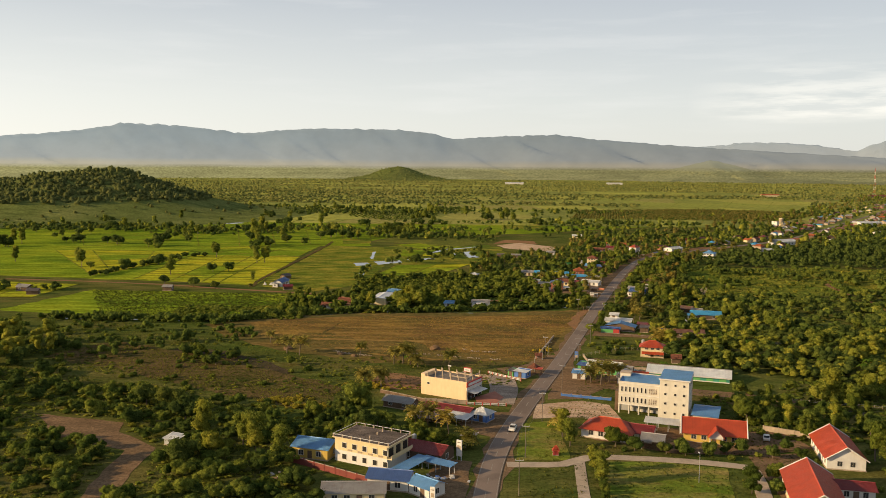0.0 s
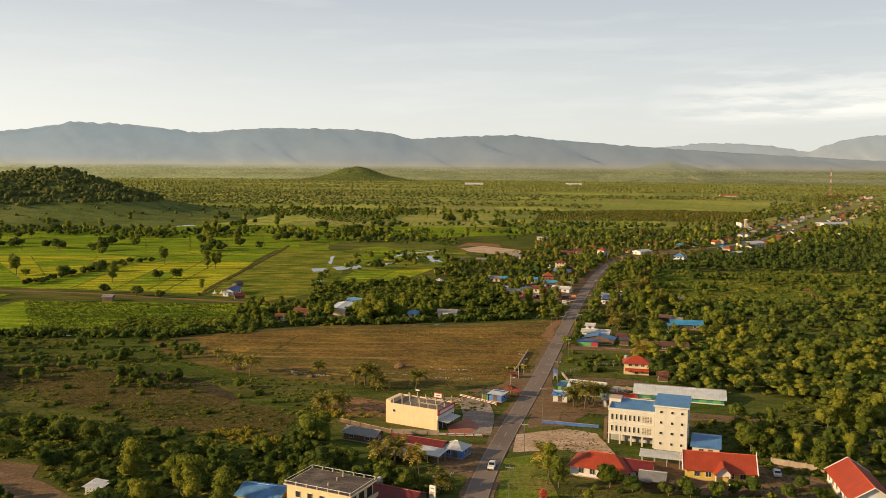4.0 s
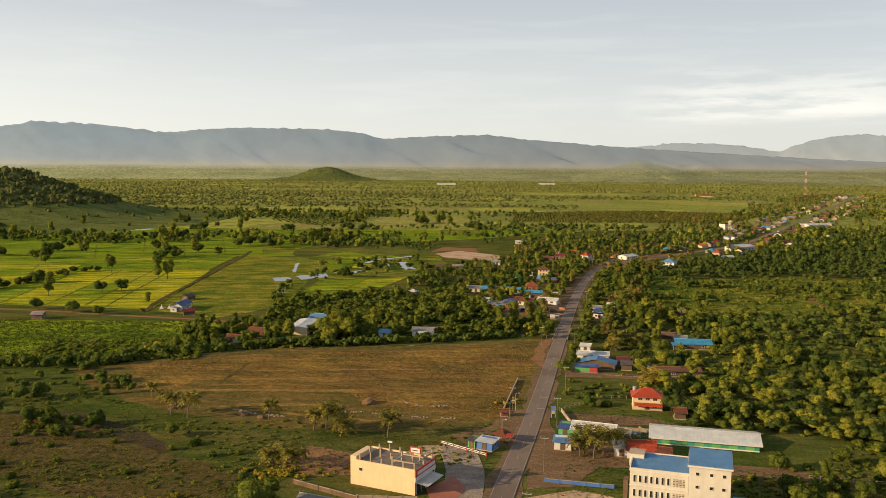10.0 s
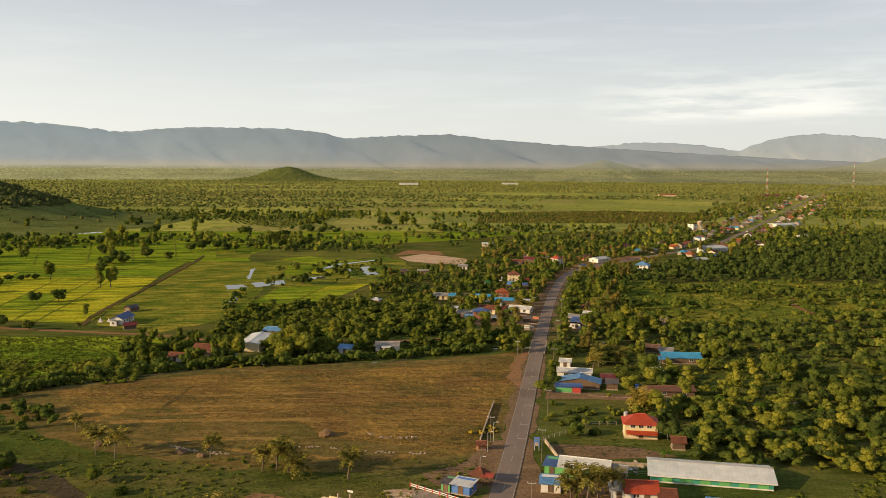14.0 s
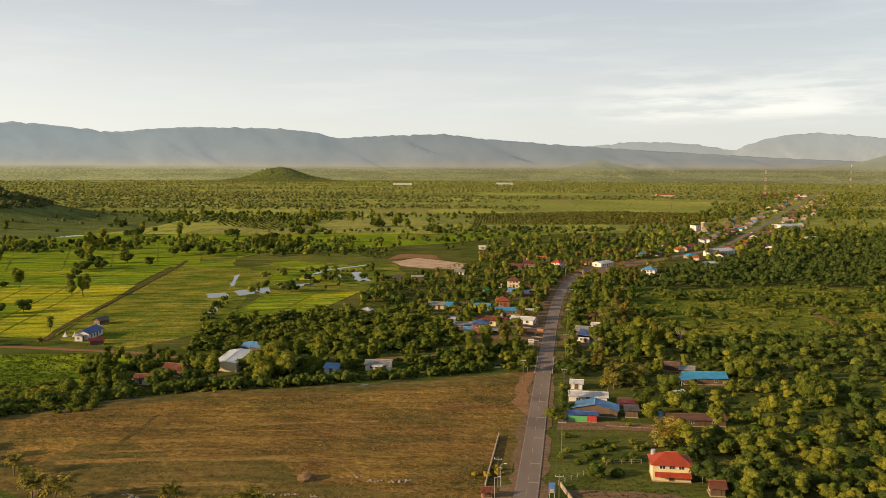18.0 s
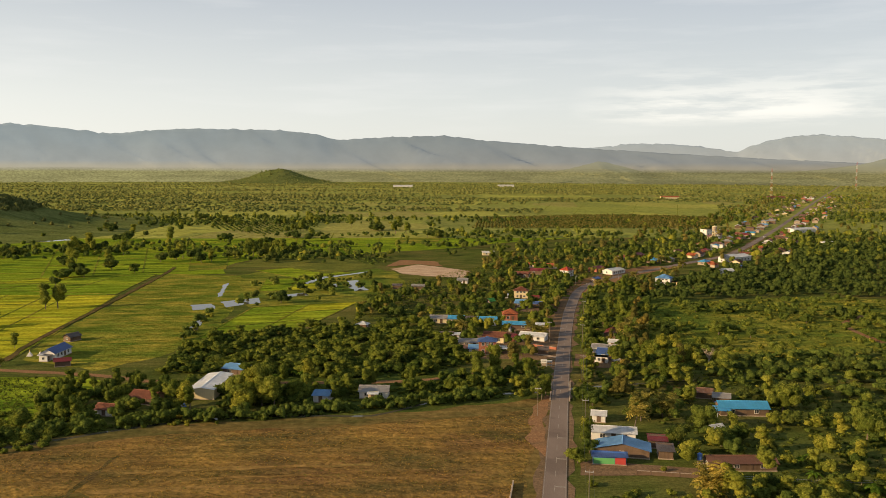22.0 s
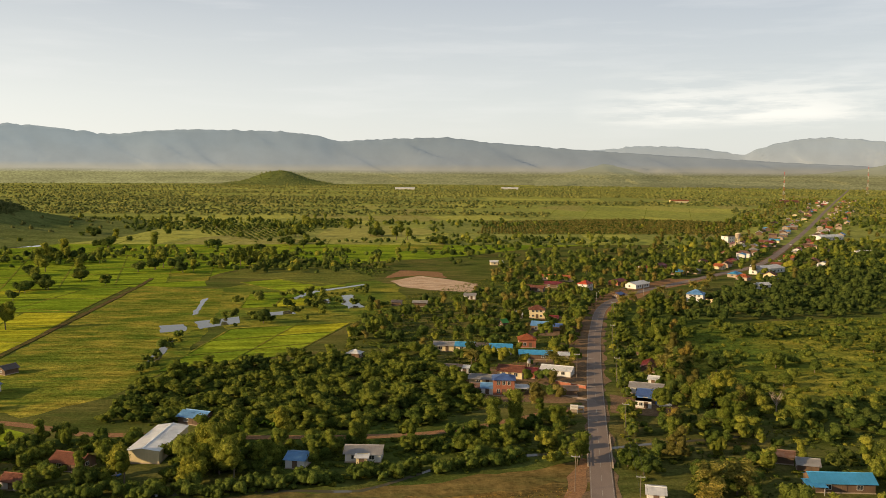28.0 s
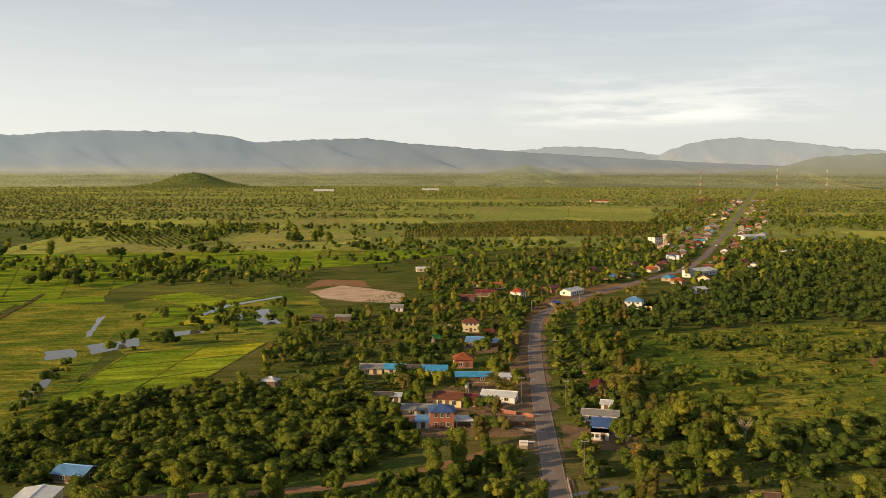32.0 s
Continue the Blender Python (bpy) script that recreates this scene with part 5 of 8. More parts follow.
def flat_roofed_hotel():
    """Cream building with a flat roof on which short column stubs stand."""
    top = tagged(empty("guesthouse", -26.2, 225.6, 0, -24), "cream and white guesthouse with flat concrete roof and balconies", "building")
    FOOT.append((-26.2, 225.6, 11, 17, 11, -24))
    L, D, H = 14.8, 9.6, 5.8
    part("wall", box(-L / 2, -D / 2, 0, L / 2, D / 2, H), M_CREAM, top)
    part("lower_wall", box(-L / 2 - 0.03, -D / 2 - 0.03, 0, L / 2 + 0.03, D / 2 + 0.03, 2.8), M_WHITE, top)
    part("roof_slab", box(-L / 2 - 0.5, -D / 2 - 0.5, H, L / 2 + 0.9, D / 2 + 0.3, H + 0.25), M_CREAM, top)
    part("roof_deck", box(-L / 2 - 0.3, -D / 2 - 0.3, H + 0.25, L / 2 + 0.7, D / 2 + 0.1, H + 0.29), M_DECK, top)
    for i, x in enumerate(np.linspace(-L / 2 - 0.2, L / 2 + 0.5, 7)):
        for y in (-D / 2 - 0.2, D / 2):
            part("column_stub", box(x - 0.13, y - 0.13, H + 0.25, x + 0.13, y + 0.13, H + 1.0), M_CONC, top)
    for y in (-2.5, 0.8, 3.2):
        part("column_stub", box(0.9, y, H + 0.25, 1.2, y + 0.3, H + 0.9), M_CONC, top)
    for x in (-L / 2 - 0.38, L / 2 + 0.75):
        part("rail", box(x - 0.05, -D / 2 - 0.3, H + 0.85, x + 0.05, D / 2, H + 0.93), M_WHITE, top)
    for y in (-D / 2 - 0.38, D / 2 + 0.2):
        part("rail", box(-L / 2 - 0.3, y - 0.05, H + 0.85, L / 2 + 0.7, y + 0.05, H + 0.93), M_WHITE, top)
    for z in (0.8, 3.6):
        for i in range(5):
            x = -L / 2 + 2.2 + i * 2.9
            w = part("window", box(x - 0.1, -D / 2 - 0.1, z - 0.1, x + 1.2, -D / 2, z + 1.3), M_WHITE, top)
            part("pane", box(x, -D / 2 - 0.11, z, x + 1.1, -D / 2 - 0.02, z + 1.2), M_DARK, w)
    part("balcony_slab", box(L / 2, -D / 2, 2.7, L / 2 + 1.3, D / 2, 2.9), M_CREAM, top)
    part("balcony_rail", box(L / 2 + 1.2, -D / 2, 2.9, L / 2 + 1.3, D / 2, 3.7), M_CREAM, top)
    # solid panels on the wall; the recess's shade is put in as near-black colour
    for i in range(3):
        part("balcony_opening", box(L / 2, -D / 2 + 0.8 + i * 3.2, 3.0, L / 2 + 0.05, -D / 2 + 2.8 + i * 3.2, 5.0), M_DARK, top)
    for i in range(4):
        x = -L / 2 + 3.7 + i * 2.9
        part("wall_vent", box(x, -D / 2 - 0.05, 2.95, x + 1.3, -D / 2, 3.35), M_CONC, top)


flat_roofed_hotel()


def long_shed():
    top = tagged(empty("long_shed", 68.2, 317.0, 0, -14.5), "long white metal-roofed shed with green walls", "shed")
    FOOT.append((68.2, 317.0, 15, 27, 13, -14.5))
    L, D = 26.2, 10.8
    part("roof", roof_mesh(L, D, 2.0, 1.3, 0.75, "gable"), R_SNOW, top)
    part("ridge_cap", box(-L / 2 - 0.7, -0.25, 3.28, L / 2 + 0.7, 0.25, 3.40), R_GREY, top)
    part("eave_board", box(-L / 2 - 0.72, -D / 2 - 0.84, 1.58, L / 2 + 0.72, -D / 2 - 0.78, 1.84), M_WHITE, top)
    part("wall", wall_mesh(L, D, 1.95, 1.2, "gable"), M_TEALP, top)
    part("base_course", box(-L / 2 - 0.05, -D / 2 - 0.05, 0, L / 2 + 0.05, D / 2 + 0.05, 0.3), M_WHITE, top)
    for i in range(6):
        x = -L / 2 + 2.5 + i * 4.1
        part("shutter", box(x, -D / 2 - 0.08, 0.35, x + 2.2, -D / 2, 1.5), M_GREENP, top)


long_shed()


def red_house():
    top = house("two-storey cream house with red hip roof", 61.0, 348.0, -11, 8.4, 6.4, 4.2, "hip", 1.7, M_CREAM, R_RED, over=0.6, wins=3, storeys=2, category="house")
    part("lower_roof", roof_mesh(8.0, 1.5, 1.5, 0.75, 0.0, "shed"), R_RED, top).location = (0.2, -3.95, 0)
    part("side_awning", roof_mesh(2.6, 5.0, 1.9, 0.5, 0.0, "shed"), R_WHITE, top).location = (5.6, -0.6, 0)
    for y in (-2.9, 1.8):
        part("awning_post", box(6.7, y, 0, 6.8, y + 0.1, 2.0), M_STEEL, top)
    part("water_tank", tube((-3.6, 2.4, 4.2), (-3.6, 2.4, 5.5), 0.55, 0.55, 12), M_STEEL, top, "steel water tank")


red_house()


def pagoda_roofed(label, cx, cy, yaw, L, D, h, rise, wall, name="school_building"):
    """Long red roof with white bargeboards and a small front gable."""
    top = house(label, cx, cy, yaw, L, D, h, "gable", rise, wall, R_RED, name=name, category="building", over=0.7, wins=5, side_wins=2)
    t, e = h + rise, h - rise * 0.7 / (D / 2)
    for x in (-L / 2 - 0.72, L / 2 + 0.72):
        for s in (-1, 1):
            part("bargeboard", tube((x, s * (D / 2 + 0.8), e - 0.05), (x, 0, t + 0.25), 0.16, 0.12, 6), M_WHITE, top)
        part("finial", tube((x, 0, t), (x, 0, t + 0.9), 0.14, 0.03, 6), M_WHITE, top)
    g = part("porch_roof", roof_mesh(4.0, 3.6, h - 0.3, 1.9, 0.3, "gable"), R_RED, top)
    g.matrix_local = pose(0.5, -D / 2 - 0.6, 0, 0, 0, 90)
    w = part("porch_gable", wall_mesh(3.0, 3.4, h - 0.35, 1.7, "gable", h - 0.9), M_WHITE, top)
    w.matrix_local = pose(0.5, -D / 2 - 0.6, 0, 0, 0, 90)
    for s in (-1.5, 1.5):
        part("porch_column", tube((0.5 + s, -D / 2 - 2.0, 0), (0.5 + s, -D / 2 - 2.0, h - 0.4), 0.16, n=10), M_WHITE, top)
    part("base_band", box(-L / 2 - 0.05, -D / 2 - 0.05, 0.25, L / 2 + 0.05, D / 2 + 0.05, 1.0), M_YELLOW, top)
    return top


pagoda_roofed("yellow school building with red roof and white bargeboards", 60.4, 249.2, -11, 15.0, 8.0, 2.9, 2.6, M_YELLOW)


def hall(label, cx, cy, yaw, L, D, h, rise, wall, roof, name="hall"):
    top = house(label, cx, cy, yaw, L, D, h, "gable", rise, wall, roof, name=name, category="building", over=0.6, wins=0, side_wins=2, doors=0)
    for i in range(6):
        for s in ("f", "b"):
            window(top, s, -L / 2 + 1.8 + i * (L - 3.6) / 5, 0.9, 1.1, 1.3, L, D)
    for x in (-L / 2 - 0.62, L / 2 + 0.62):
        e = h - rise * 0.6 / (D / 2)
        for s in (-1, 1):
            part("bargeboard", tube((x, s * (D / 2 + 0.65), e), (x, 0, h + rise + 0.1), 0.13, 0.13, 6), M_WHITE, top)
    return top


hall("white hall with steep red roof and white gable", 87.6, 237.6, 82, 18.0, 8.6, 2.9, 2.7, M_WHITE, R_RED)
hall("cream hall with broad orange-red roof", 71.4, 207.0, 79.5, 22.0, 10.0, 3.3, 3.0, M_CREAM, R_RED)
house("white annex with low maroon roof", 80.6, 212.5, -9, 9.5, 5.5, 2.58, "gable", 0.92, M_WHITE, R_DKRED, name="annex", wins=4)

# low buildings round the white block
house("low house with long red hip roof", 33.6, 249.5, -22, 13.0, 8.2, 2.75, "hip", 2.21, M_WHITE, R_RED, wins=4, over=0.7)
house("maroon-roofed wing with open side", 41.0, 247.8, -20, 7.5, 6.0, 2.49, "gable", 1.47, M_WHITE, R_DKRED, wins=2)
house("grey-roofed open garage on posts", 43.8, 242.2, -17, 5.2, 6.5, 2.41, "gable", 0.92, M_STEEL, R_GREY, name="garage", category="garage", posts=True)
house("long pale-blue lean-to roof", 48.7, 256.0, -16.5, 9.0, 3.4, 2.24, "shed", 0.55, M_STEEL, R_WHITE, name="lean_to", category="shed", posts=True)
house("blue-roofed annex of white block", 62.3, 266.0, -17, 6.4, 9.5, 2.58, "shed", 0.46, M_IVORY, R_BLUE, name="annex", wins=2)
house("small house with red and maroon gabled roof", 49.0, 305.5, -9, 6.6, 5.2, 2.41, "gable", 1.66, M_WHITE, R_RED)
house("small kitchen with brown tiled roof", 54.0, 303.4, -9, 3.4, 4.0, 2.1, "gable", 0.92, M_WOOD, R_BROWN, name="shed", category="shed", wins=1)
house("small store with white roof", 44.6, 307.0, -9, 3.2, 5.0, 2.24, "shed", 0.37, M_WHITE, R_WHITE, name="shed", category="shed", wins=1)
# shop with a green front
house("green-fronted shop with white gabled roof", 40.3, 320.0, -20, 11.0, 6.6, 2.58, "gable", 1.38, M_GREENP, R_WHITE, name="shop", category="shop", wins=2)
house("blue-roofed lean-to of the shop", 33.3, 321.8, -20, 3.4, 5.0, 2.41, "shed", 0.46, M_GREENP, R_NAVY, name="shop_annex", category="shop", wins=1)
house("grey-roofed back room of the shop", 47.3, 318.0, -20, 4.0, 5.6, 2.24, "gable", 0.74, M_WOOD, R_GREY, name="shed", category="shed", wins=1)
house("small stall with pale-blue roof", 30.8, 311.2, -12, 4.2, 4.4, 2.15, "shed", 0.46, M_WHITE, R_BLUE, name="stall", category="stall", wins=1)
house("small wooden hut by red-roofed house", 67.8, 337.6, -9, 3.0, 3.4, 2.1, "gable", 0.92, M_WOOD, R_BROWN, name="shed", category="shed", wins=1)
# roadside kiosks by the field
house("blue kiosk with white roof", 11.6, 310.4, -28, 4.2, 3.8, 2.24, "shed", 0.37, M_BLUEP, R_WHITE, name="kiosk", category="kiosk", wins=1)
house("green tin shed beside kiosk", 8.4, 311.8, -28, 2.0, 3.6, 2.1, "shed", 0.28, M_GREENP, R_DARK, name="shed", category="shed", wins=0)
house("dark thatched stall on posts", 15.6, 317.2, -28, 3.0, 3.0, 2.1, "hip", 1.1, M_WOOD, R_BROWN, name="stall", category="stall", posts=True)
house("small stall with pink sunshade", 17.2, 315.0, -20, 1.8, 1.6, 1.9, "shed", 0.28, M_WOOD, R_RED, name="stall", category="stall", posts=True)
house("small brick hut by field wall", 18.0, 338.5, 0, 2.0, 2.0, 1.6, "gable", 0.55, M_BRICK, R_BROWN, name="shed", category="shed", wins=0)
# shops at the south of the peach building
house("long shop row with dull maroon roof", -9.8, 263.0, -23, 14.0, 5.0, 2.49, "gable", 1.01, M_WOOD, R_DKRED, name="shop_row", category="shop", wins=4)
house("old house with rusty grey roof", -14.2, 259.8, -21, 7.0, 4.6, 2.24, "gable", 0.83, M_WOOD, R_RUST, wins=2)
house("open porch with white tin roof", -6.6, 256.2, -26, 6.0, 3.8, 2.15, "shed", 0.46, M_STEEL, R_WHITE, name="porch", category="porch", posts=True)
house("patched tin lean-to, dark", -15.0, 255.4, -20, 6.0, 3.2, 2.1, "shed", 0.46, M_WOOD, R_DARK, name="lean_to", category="shed", posts=True)
house("small white-roofed shed by old house", -19.2, 257.2, -20, 2.4, 3.0, 2.1, "shed", 0.37, M_WHITE, R_WHITE, name="shed", category="shed", wins=1)
house("pale blue house with white hip roof", -0.5, 260.3, -26, 5.2, 4.8, 2.49, "hip", 1.2, M_BLUEP, R_WHITE, wins=2)
house("grey-roofed cottage with patched sheets", -24.8, 271.0, -23, 9.4, 4.4, 2.15, "gable", 1.01, M_WOOD, R_GREY, wins=3)
house("workshop with dull maroon roof", -13.4, 228.2, -24, 12.0, 7.0, 2.75, "gable", 1.29, M_WOOD, R_DKRED, name="workshop", category="workshop", wins=3)
house("yellow house with light blue roof", -40.2, 228.0, -14, 9.4, 7.6, 2.92, "gable", 1.29, M_YELLOW, R_BLUE, wins=3)
house("open pavilion with pale blue roof", -15.6, 217.0, -30, 3.0, 10.0, 2.41, "shed", 0.37, M_STEEL, R_BLUE, name="pavilion", category="pavilion", posts=True)
house("pale blue awning roof on posts", -9.5, 219.0, -30, 8.0, 2.2, 2.32, "shed", 0.28, M_STEEL, R_BLUE, name="awning", category="awning", posts=True)
house("white house with navy roof", -19.2, 208.8, -8, 9.2, 5.4, 2.75, "gable", 1.2, M_WHITE, R_NAVY, wins=3)
house("white shop with pale blue roof", -10.8, 205.2, -38, 6.0, 5.0, 2.58, "gable", 1.1, M_WHITE, R_BLUE, name="shop", category="shop", wins=2)
house("cream house with pale grey roof", -26.0, 201.0, 6, 13.0, 6.4, 2.75, "gable", 1.1, M_CREAM, R_GREY, wins=4)
house("white field hut with tin roof", -77.8, 232.0, -20, 3.8, 3.2, 1.8, "shed", 0.55, M_STEEL, R_WHITE, name="field_hut", category="hut", wins=0, doors=0)
house("small timber stall with tin roof", -3.2, 240.5, -15, 3.2, 2.4, 2.1, "shed", 0.37, M_WOOD, R_GREY, name="stall", category="stall", posts=True)
house("small red spirit house roof", 18.5, 233.0, 0, 1.3, 1.3, 1.6, "hip", 0.74, M_REDP, R_RED, name="spirit_house", category="shrine", wins=0, doors=0, over=0.3)


def pylon_sign(x, y, yaw, w, h, label, face):
    s = tagged(empty("pylon_sign", x, y, 0, yaw), label, "sign")
    part("board", box(-w / 2, -0.15, 1.2, w / 2, 0.15, h, 0.03), face, s)
    part("lettering_bar", box(-w / 2 + 0.25, -0.17, h - 0.7, w / 2 - 0.25, -0.15, h - 0.5), M_CONCD, s)
    part("lettering_bar", box(-w / 2 + 0.25, -0.17, h - 2.2, w / 2 - 0.25, -0.15, h - 1.3), M_CONC, s)
    for dx in (-w / 2 + 0.15, w / 2 - 0.15):
        part("post", box(dx - 0.08, -0.08, 0, dx + 0.08, 0.08, 1.2), M_STEEL, s)


pylon_sign(-5.0, 226.5, -30, 1.5, 5.2, "tall white roadside sign with faint bars", M_WHITE)
pylon_sign(-9.0, 199.0, -20, 1.2, 4.0, "white roadside sign by blue shop", M_WHITE)
pylon_sign(31.8, 337.0, -15, 1.4, 3.4, "pale blue roadside sign", M_BLUEP)
x, y, a = roadside(490, -6.5)
pylon_sign(x, y, -10, 2.2, 2.6, "white village name board", M_WHITE)
pylon_sign(x + 2.2, y + 1.0, -10, 2.0, 2.0, "low white notice board", M_WHITE)

# ---------------------------------------------------------------- houses along the road, further on
house("timber house with bright blue gabled roof", 55.6, 398.6, 74, 6.4, 13.0, 2.1, "gable", 1.47, M_WOOD, R_BLUE, wins=2)
house("long house with white tin roof", 56.4, 410.5, -13, 11.2, 5.4, 2.41, "gable", 0.83, M_WHITE, R_WHITE, wins=3)
stall = house("roadside stall with navy roof, green and red front", 50.6, 391.8, -11, 7.8, 3.0, 2.1, "shed", 0.28, M_BLUEP, R_NAVY, name="stall", category="stall", wins=0, doors=0)
part("front_panel", box(-3.8, -1.58, 0.3, 1.2, -1.5, 1.7), M_GREENP, stall, "green painted front panel")
part("front_panel", box(1.3, -1.58, 0.3, 3.8, -1.5, 1.9), M_REDP, stall, "red painted front panel")
house("maroon lean-to beside house", 66.0, 403.5, -13, 4.2, 4.0, 2.1, "shed", 0.37, M_WOOD, R_DKRED, name="lean_to", category="shed", wins=1)
house("dark lean-to beside blue house", 65.6, 396.0, -13, 3.4, 5.0, 2.1, "shed", 0.37, M_WOOD, R_DARK, name="lean_to", category="shed", wins=0)
house("small white-roofed store by the road", 56.5, 426.6, -15, 3.6, 5.2, 2.15, "gable", 0.64, M_WHITE, R_WHITE, name="shed", category="shed", wins=1)
house("long low house with rusty roof", 80.7, 387.2, -3, 15.6, 5.2, 2.1, "gable", 0.92, M_WOOD, R_OXIDE, wins=4)
house("house with bright cyan roof", 99.4, 431.2, -6, 13.5, 5.8, 2.41, "gable", 1.3, M_WOOD, R_CYAN, wins=3)
house("cyan porch roof on posts", 92.6, 428.8, -6, 3.4, 3.6, 2.1, "shed", 0.37, M_STEEL, R_CYAN, name="porch", category="porch", posts=True)
house("grey tin hut behind cyan house", 98.0, 443.0, -20, 4.6, 5.0, 2.1, "gable", 0.83, M_WOOD, R_GREY, name="hut", category="hut", wins=1)
house("grey-roofed shelter under trees", 94.5, 449.0, -20, 5.2, 4.0, 2.1, "gable", 0.83, M_WOOD, R_RUST, name="hut", category="hut", wins=1)
house("small white tarpaulin shelter", 84.8, 413.0, 20, 3.4, 3.2, 1.8, "gable", 0.74, M_WOOD, R_WHITE, name="shelter", category="shelter", posts=True)
house("blue-roofed house beside the road", 78.8, 504.0, -24, 7.4, 7.6, 2.49, "gable", 1.2, M_BLUEP, R_NAVY, wins=2)
house("white box room before blue house", 74.6, 497.4, -20, 4.6, 3.4, 2.32, "flat", 0.18, M_WHITE, R_WHITE, name="shop", category="shop", wins=2, over=0.15)
house("grey-roofed wing behind blue house", 80.4, 514.0, -22, 10.0, 5.4, 2.32, "gable", 0.83, M_WHITE, R_GREY, wins=3)
house("small white-roofed store behind", 86.0, 524.5, -25, 3.0, 5.0, 2.24, "gable", 0.64, M_WHITE, R_WHITE, name="shed", category="shed", wins=1)
house("dark maroon roadside house", 90.5, 545.0, 68, 10.0, 4.6, 2.15, "gable", 0.92, M_WOOD, R_DKRED, wins=3)
house("dark tin-roofed roadside stall", 96.0, 572.0, 68, 8.0, 4.0, 2.1, "gable", 0.83, M_WOOD, R_DARK, name="stall", category="stall", wins=2)
house("long white-roofed roadside shop", 56.4, 538.5, -24, 10.4, 6.0, 2.32, "gable", 0.92, M_WHITE, R_WHITE, name="shop", category="shop", wins=3)
house("cream house with brown tiled roof", 40.2, 536.5, -20, 8.6, 7.0, 2.58, "gable", 1.38, M_CREAM, R_BROWN, wins=3)
house("side wing with red tin roof", 46.6, 536.0, -22, 4.2, 6.0, 2.24, "gable", 0.92, M_BRICK, R_DKRED, name="annex", wins=1)
house("two-storey brick house with navy roof", 34.6, 514.5, -6, 6.6, 6.4, 5.2, "hip", 1.2, M_BRICK, R_NAVY, wins=3, storeys=2)
house("low white wing with blue roof", 29.6, 515.5, -8, 3.6, 6.0, 2.32, "gable", 0.83, M_WHITE, R_BLUE, name="annex", wins=1)
house("white awning roof on posts", 40.8, 513.5, -8, 4.4, 4.2, 2.24, "shed", 0.28, M_STEEL, R_WHITE, name="awning", category="awning", posts=True)
house("grey tin-roofed house behind navy roof", 29.5, 527.0, -10, 9.0, 5.0, 2.24, "gable", 0.92, M_CREAM, R_GREY, wins=2)
house("brown patched shed among trees", 26.5, 516.0, -15, 4.0, 4.2, 2.1, "gable", 0.83, M_WOOD, R_RUST, name="shed", category="shed", wins=1)
house("white long house with cyan roof", 41.0, 573.5, -10, 8.2, 5.6, 2.58, "gable", 1.1, M_WHITE, R_CYAN, wins=3)
house("long low cyan-roofed row", 52.8, 564.0, -8, 11.8, 5.0, 2.24, "gable", 0.92, M_WOOD, R_CYAN, name="house_row", wins=3)
house("small house half grey, half cyan roof", 27.5, 578.5, -8, 7.0, 5.4, 2.41, "gable", 1.01, M_CREAM, R_CYAN, wins=2)
house("cream house with weathered grey roof", 19.5, 580.0, -8, 7.6, 5.4, 2.41, "gable", 1.01, M_CREAM, R_GREY, wins=2)
house("brown-grey roofed house in the row", 33.8, 576.5, -8, 5.6, 5.4, 2.41, "gable", 1.01, M_CREAM, R_DARK, wins=2)
house("white roadside store with flat tin roof", 63.0, 561.0, -10, 3.6, 4.6, 2.32, "shed", 0.28, M_WHITE, R_WHITE, name="shop", category="shop", wins=1)
house("brick house with orange tiled hip roof", 53.0, 586.0, -4, 6.6, 6.4, 3.44, "hip", 1.66, M_BRICK, R_ORANGE, wins=2)
house("dark wooden shed in gardens", 20.4, 543.0, -10, 6.0, 4.0, 2.1, "gable", 0.83, M_WOOD, R_DARK, name="shed", category="shed", wins=1)
house("small white-roofed shed in gardens", 24.6, 542.0, -10, 2.6, 3.4, 2.1, "shed", 0.28, M_WHITE, R_WHITE, name="shed", category="shed", wins=0)
house("dark green roadside hut", 55.6, 512.0, -10, 3.8, 3.2, 2.1, "gable", 0.83, M_WOOD, R_DARK, name="hut", category="hut", wins=1)
house("house with bright blue roof", 64.0, 620.0, -20, 6.6, 6.2, 2.75, "gable", 1.29, M_WOOD, R_BLUE, wins=2)
house("open shelter with blue roof", 70.5, 618.0, -20, 5.8, 5.0, 2.58, "gable", 0.83, M_WOOD, R_NAVY, name="shelter", category="shelter", posts=True)
house("cream two-storey house with brown tiled roof", 68.2, 653.0, -10, 7.4, 6.4, 4.4, "hip", 1.6, M_CREAM, R_BROWN, wins=3, storeys=2)
house("small brown timber outbuilding beside house", 74.0, 641.0, -10, 3.6, 4.0, 2.15, "gable", 0.83, M_WOOD, R_DKRED, name="shed", category="shed", wins=1)
house("small white pavilion in gardens", 58.5, 653.0, -10, 5.0, 4.0, 2.15, "hip", 0.92, M_WHITE, R_WHITE, name="pavilion", category="pavilion", wins=1)
house("small green-roofed hut in gardens", 49.0, 630.0, 30, 3.0, 3.0, 2.24, "gable", 1.1, M_WOOD, painted("roof_green", (0.10, 0.38, 0.10)), name="hut", category="hut", wins=0)
house("white house near sand fill", 41.0, 712.0, -10, 6.0, 5.0, 2.32, "gable", 0.92, M_WHITE, R_GREY, wins=2)
house("field shelter with dark roof", 1.0, 690.0, -10, 5.0, 4.0, 2.1, "gable", 0.74, M_WOOD, R_DARK, name="hut", category="hut", wins=0)
house("field shelter with grey roof", 13.0, 688.0, -8, 7.0, 4.0, 2.1, "gable", 0.74, M_WOOD, R_GREY, name="hut", category="hut", wins=1)
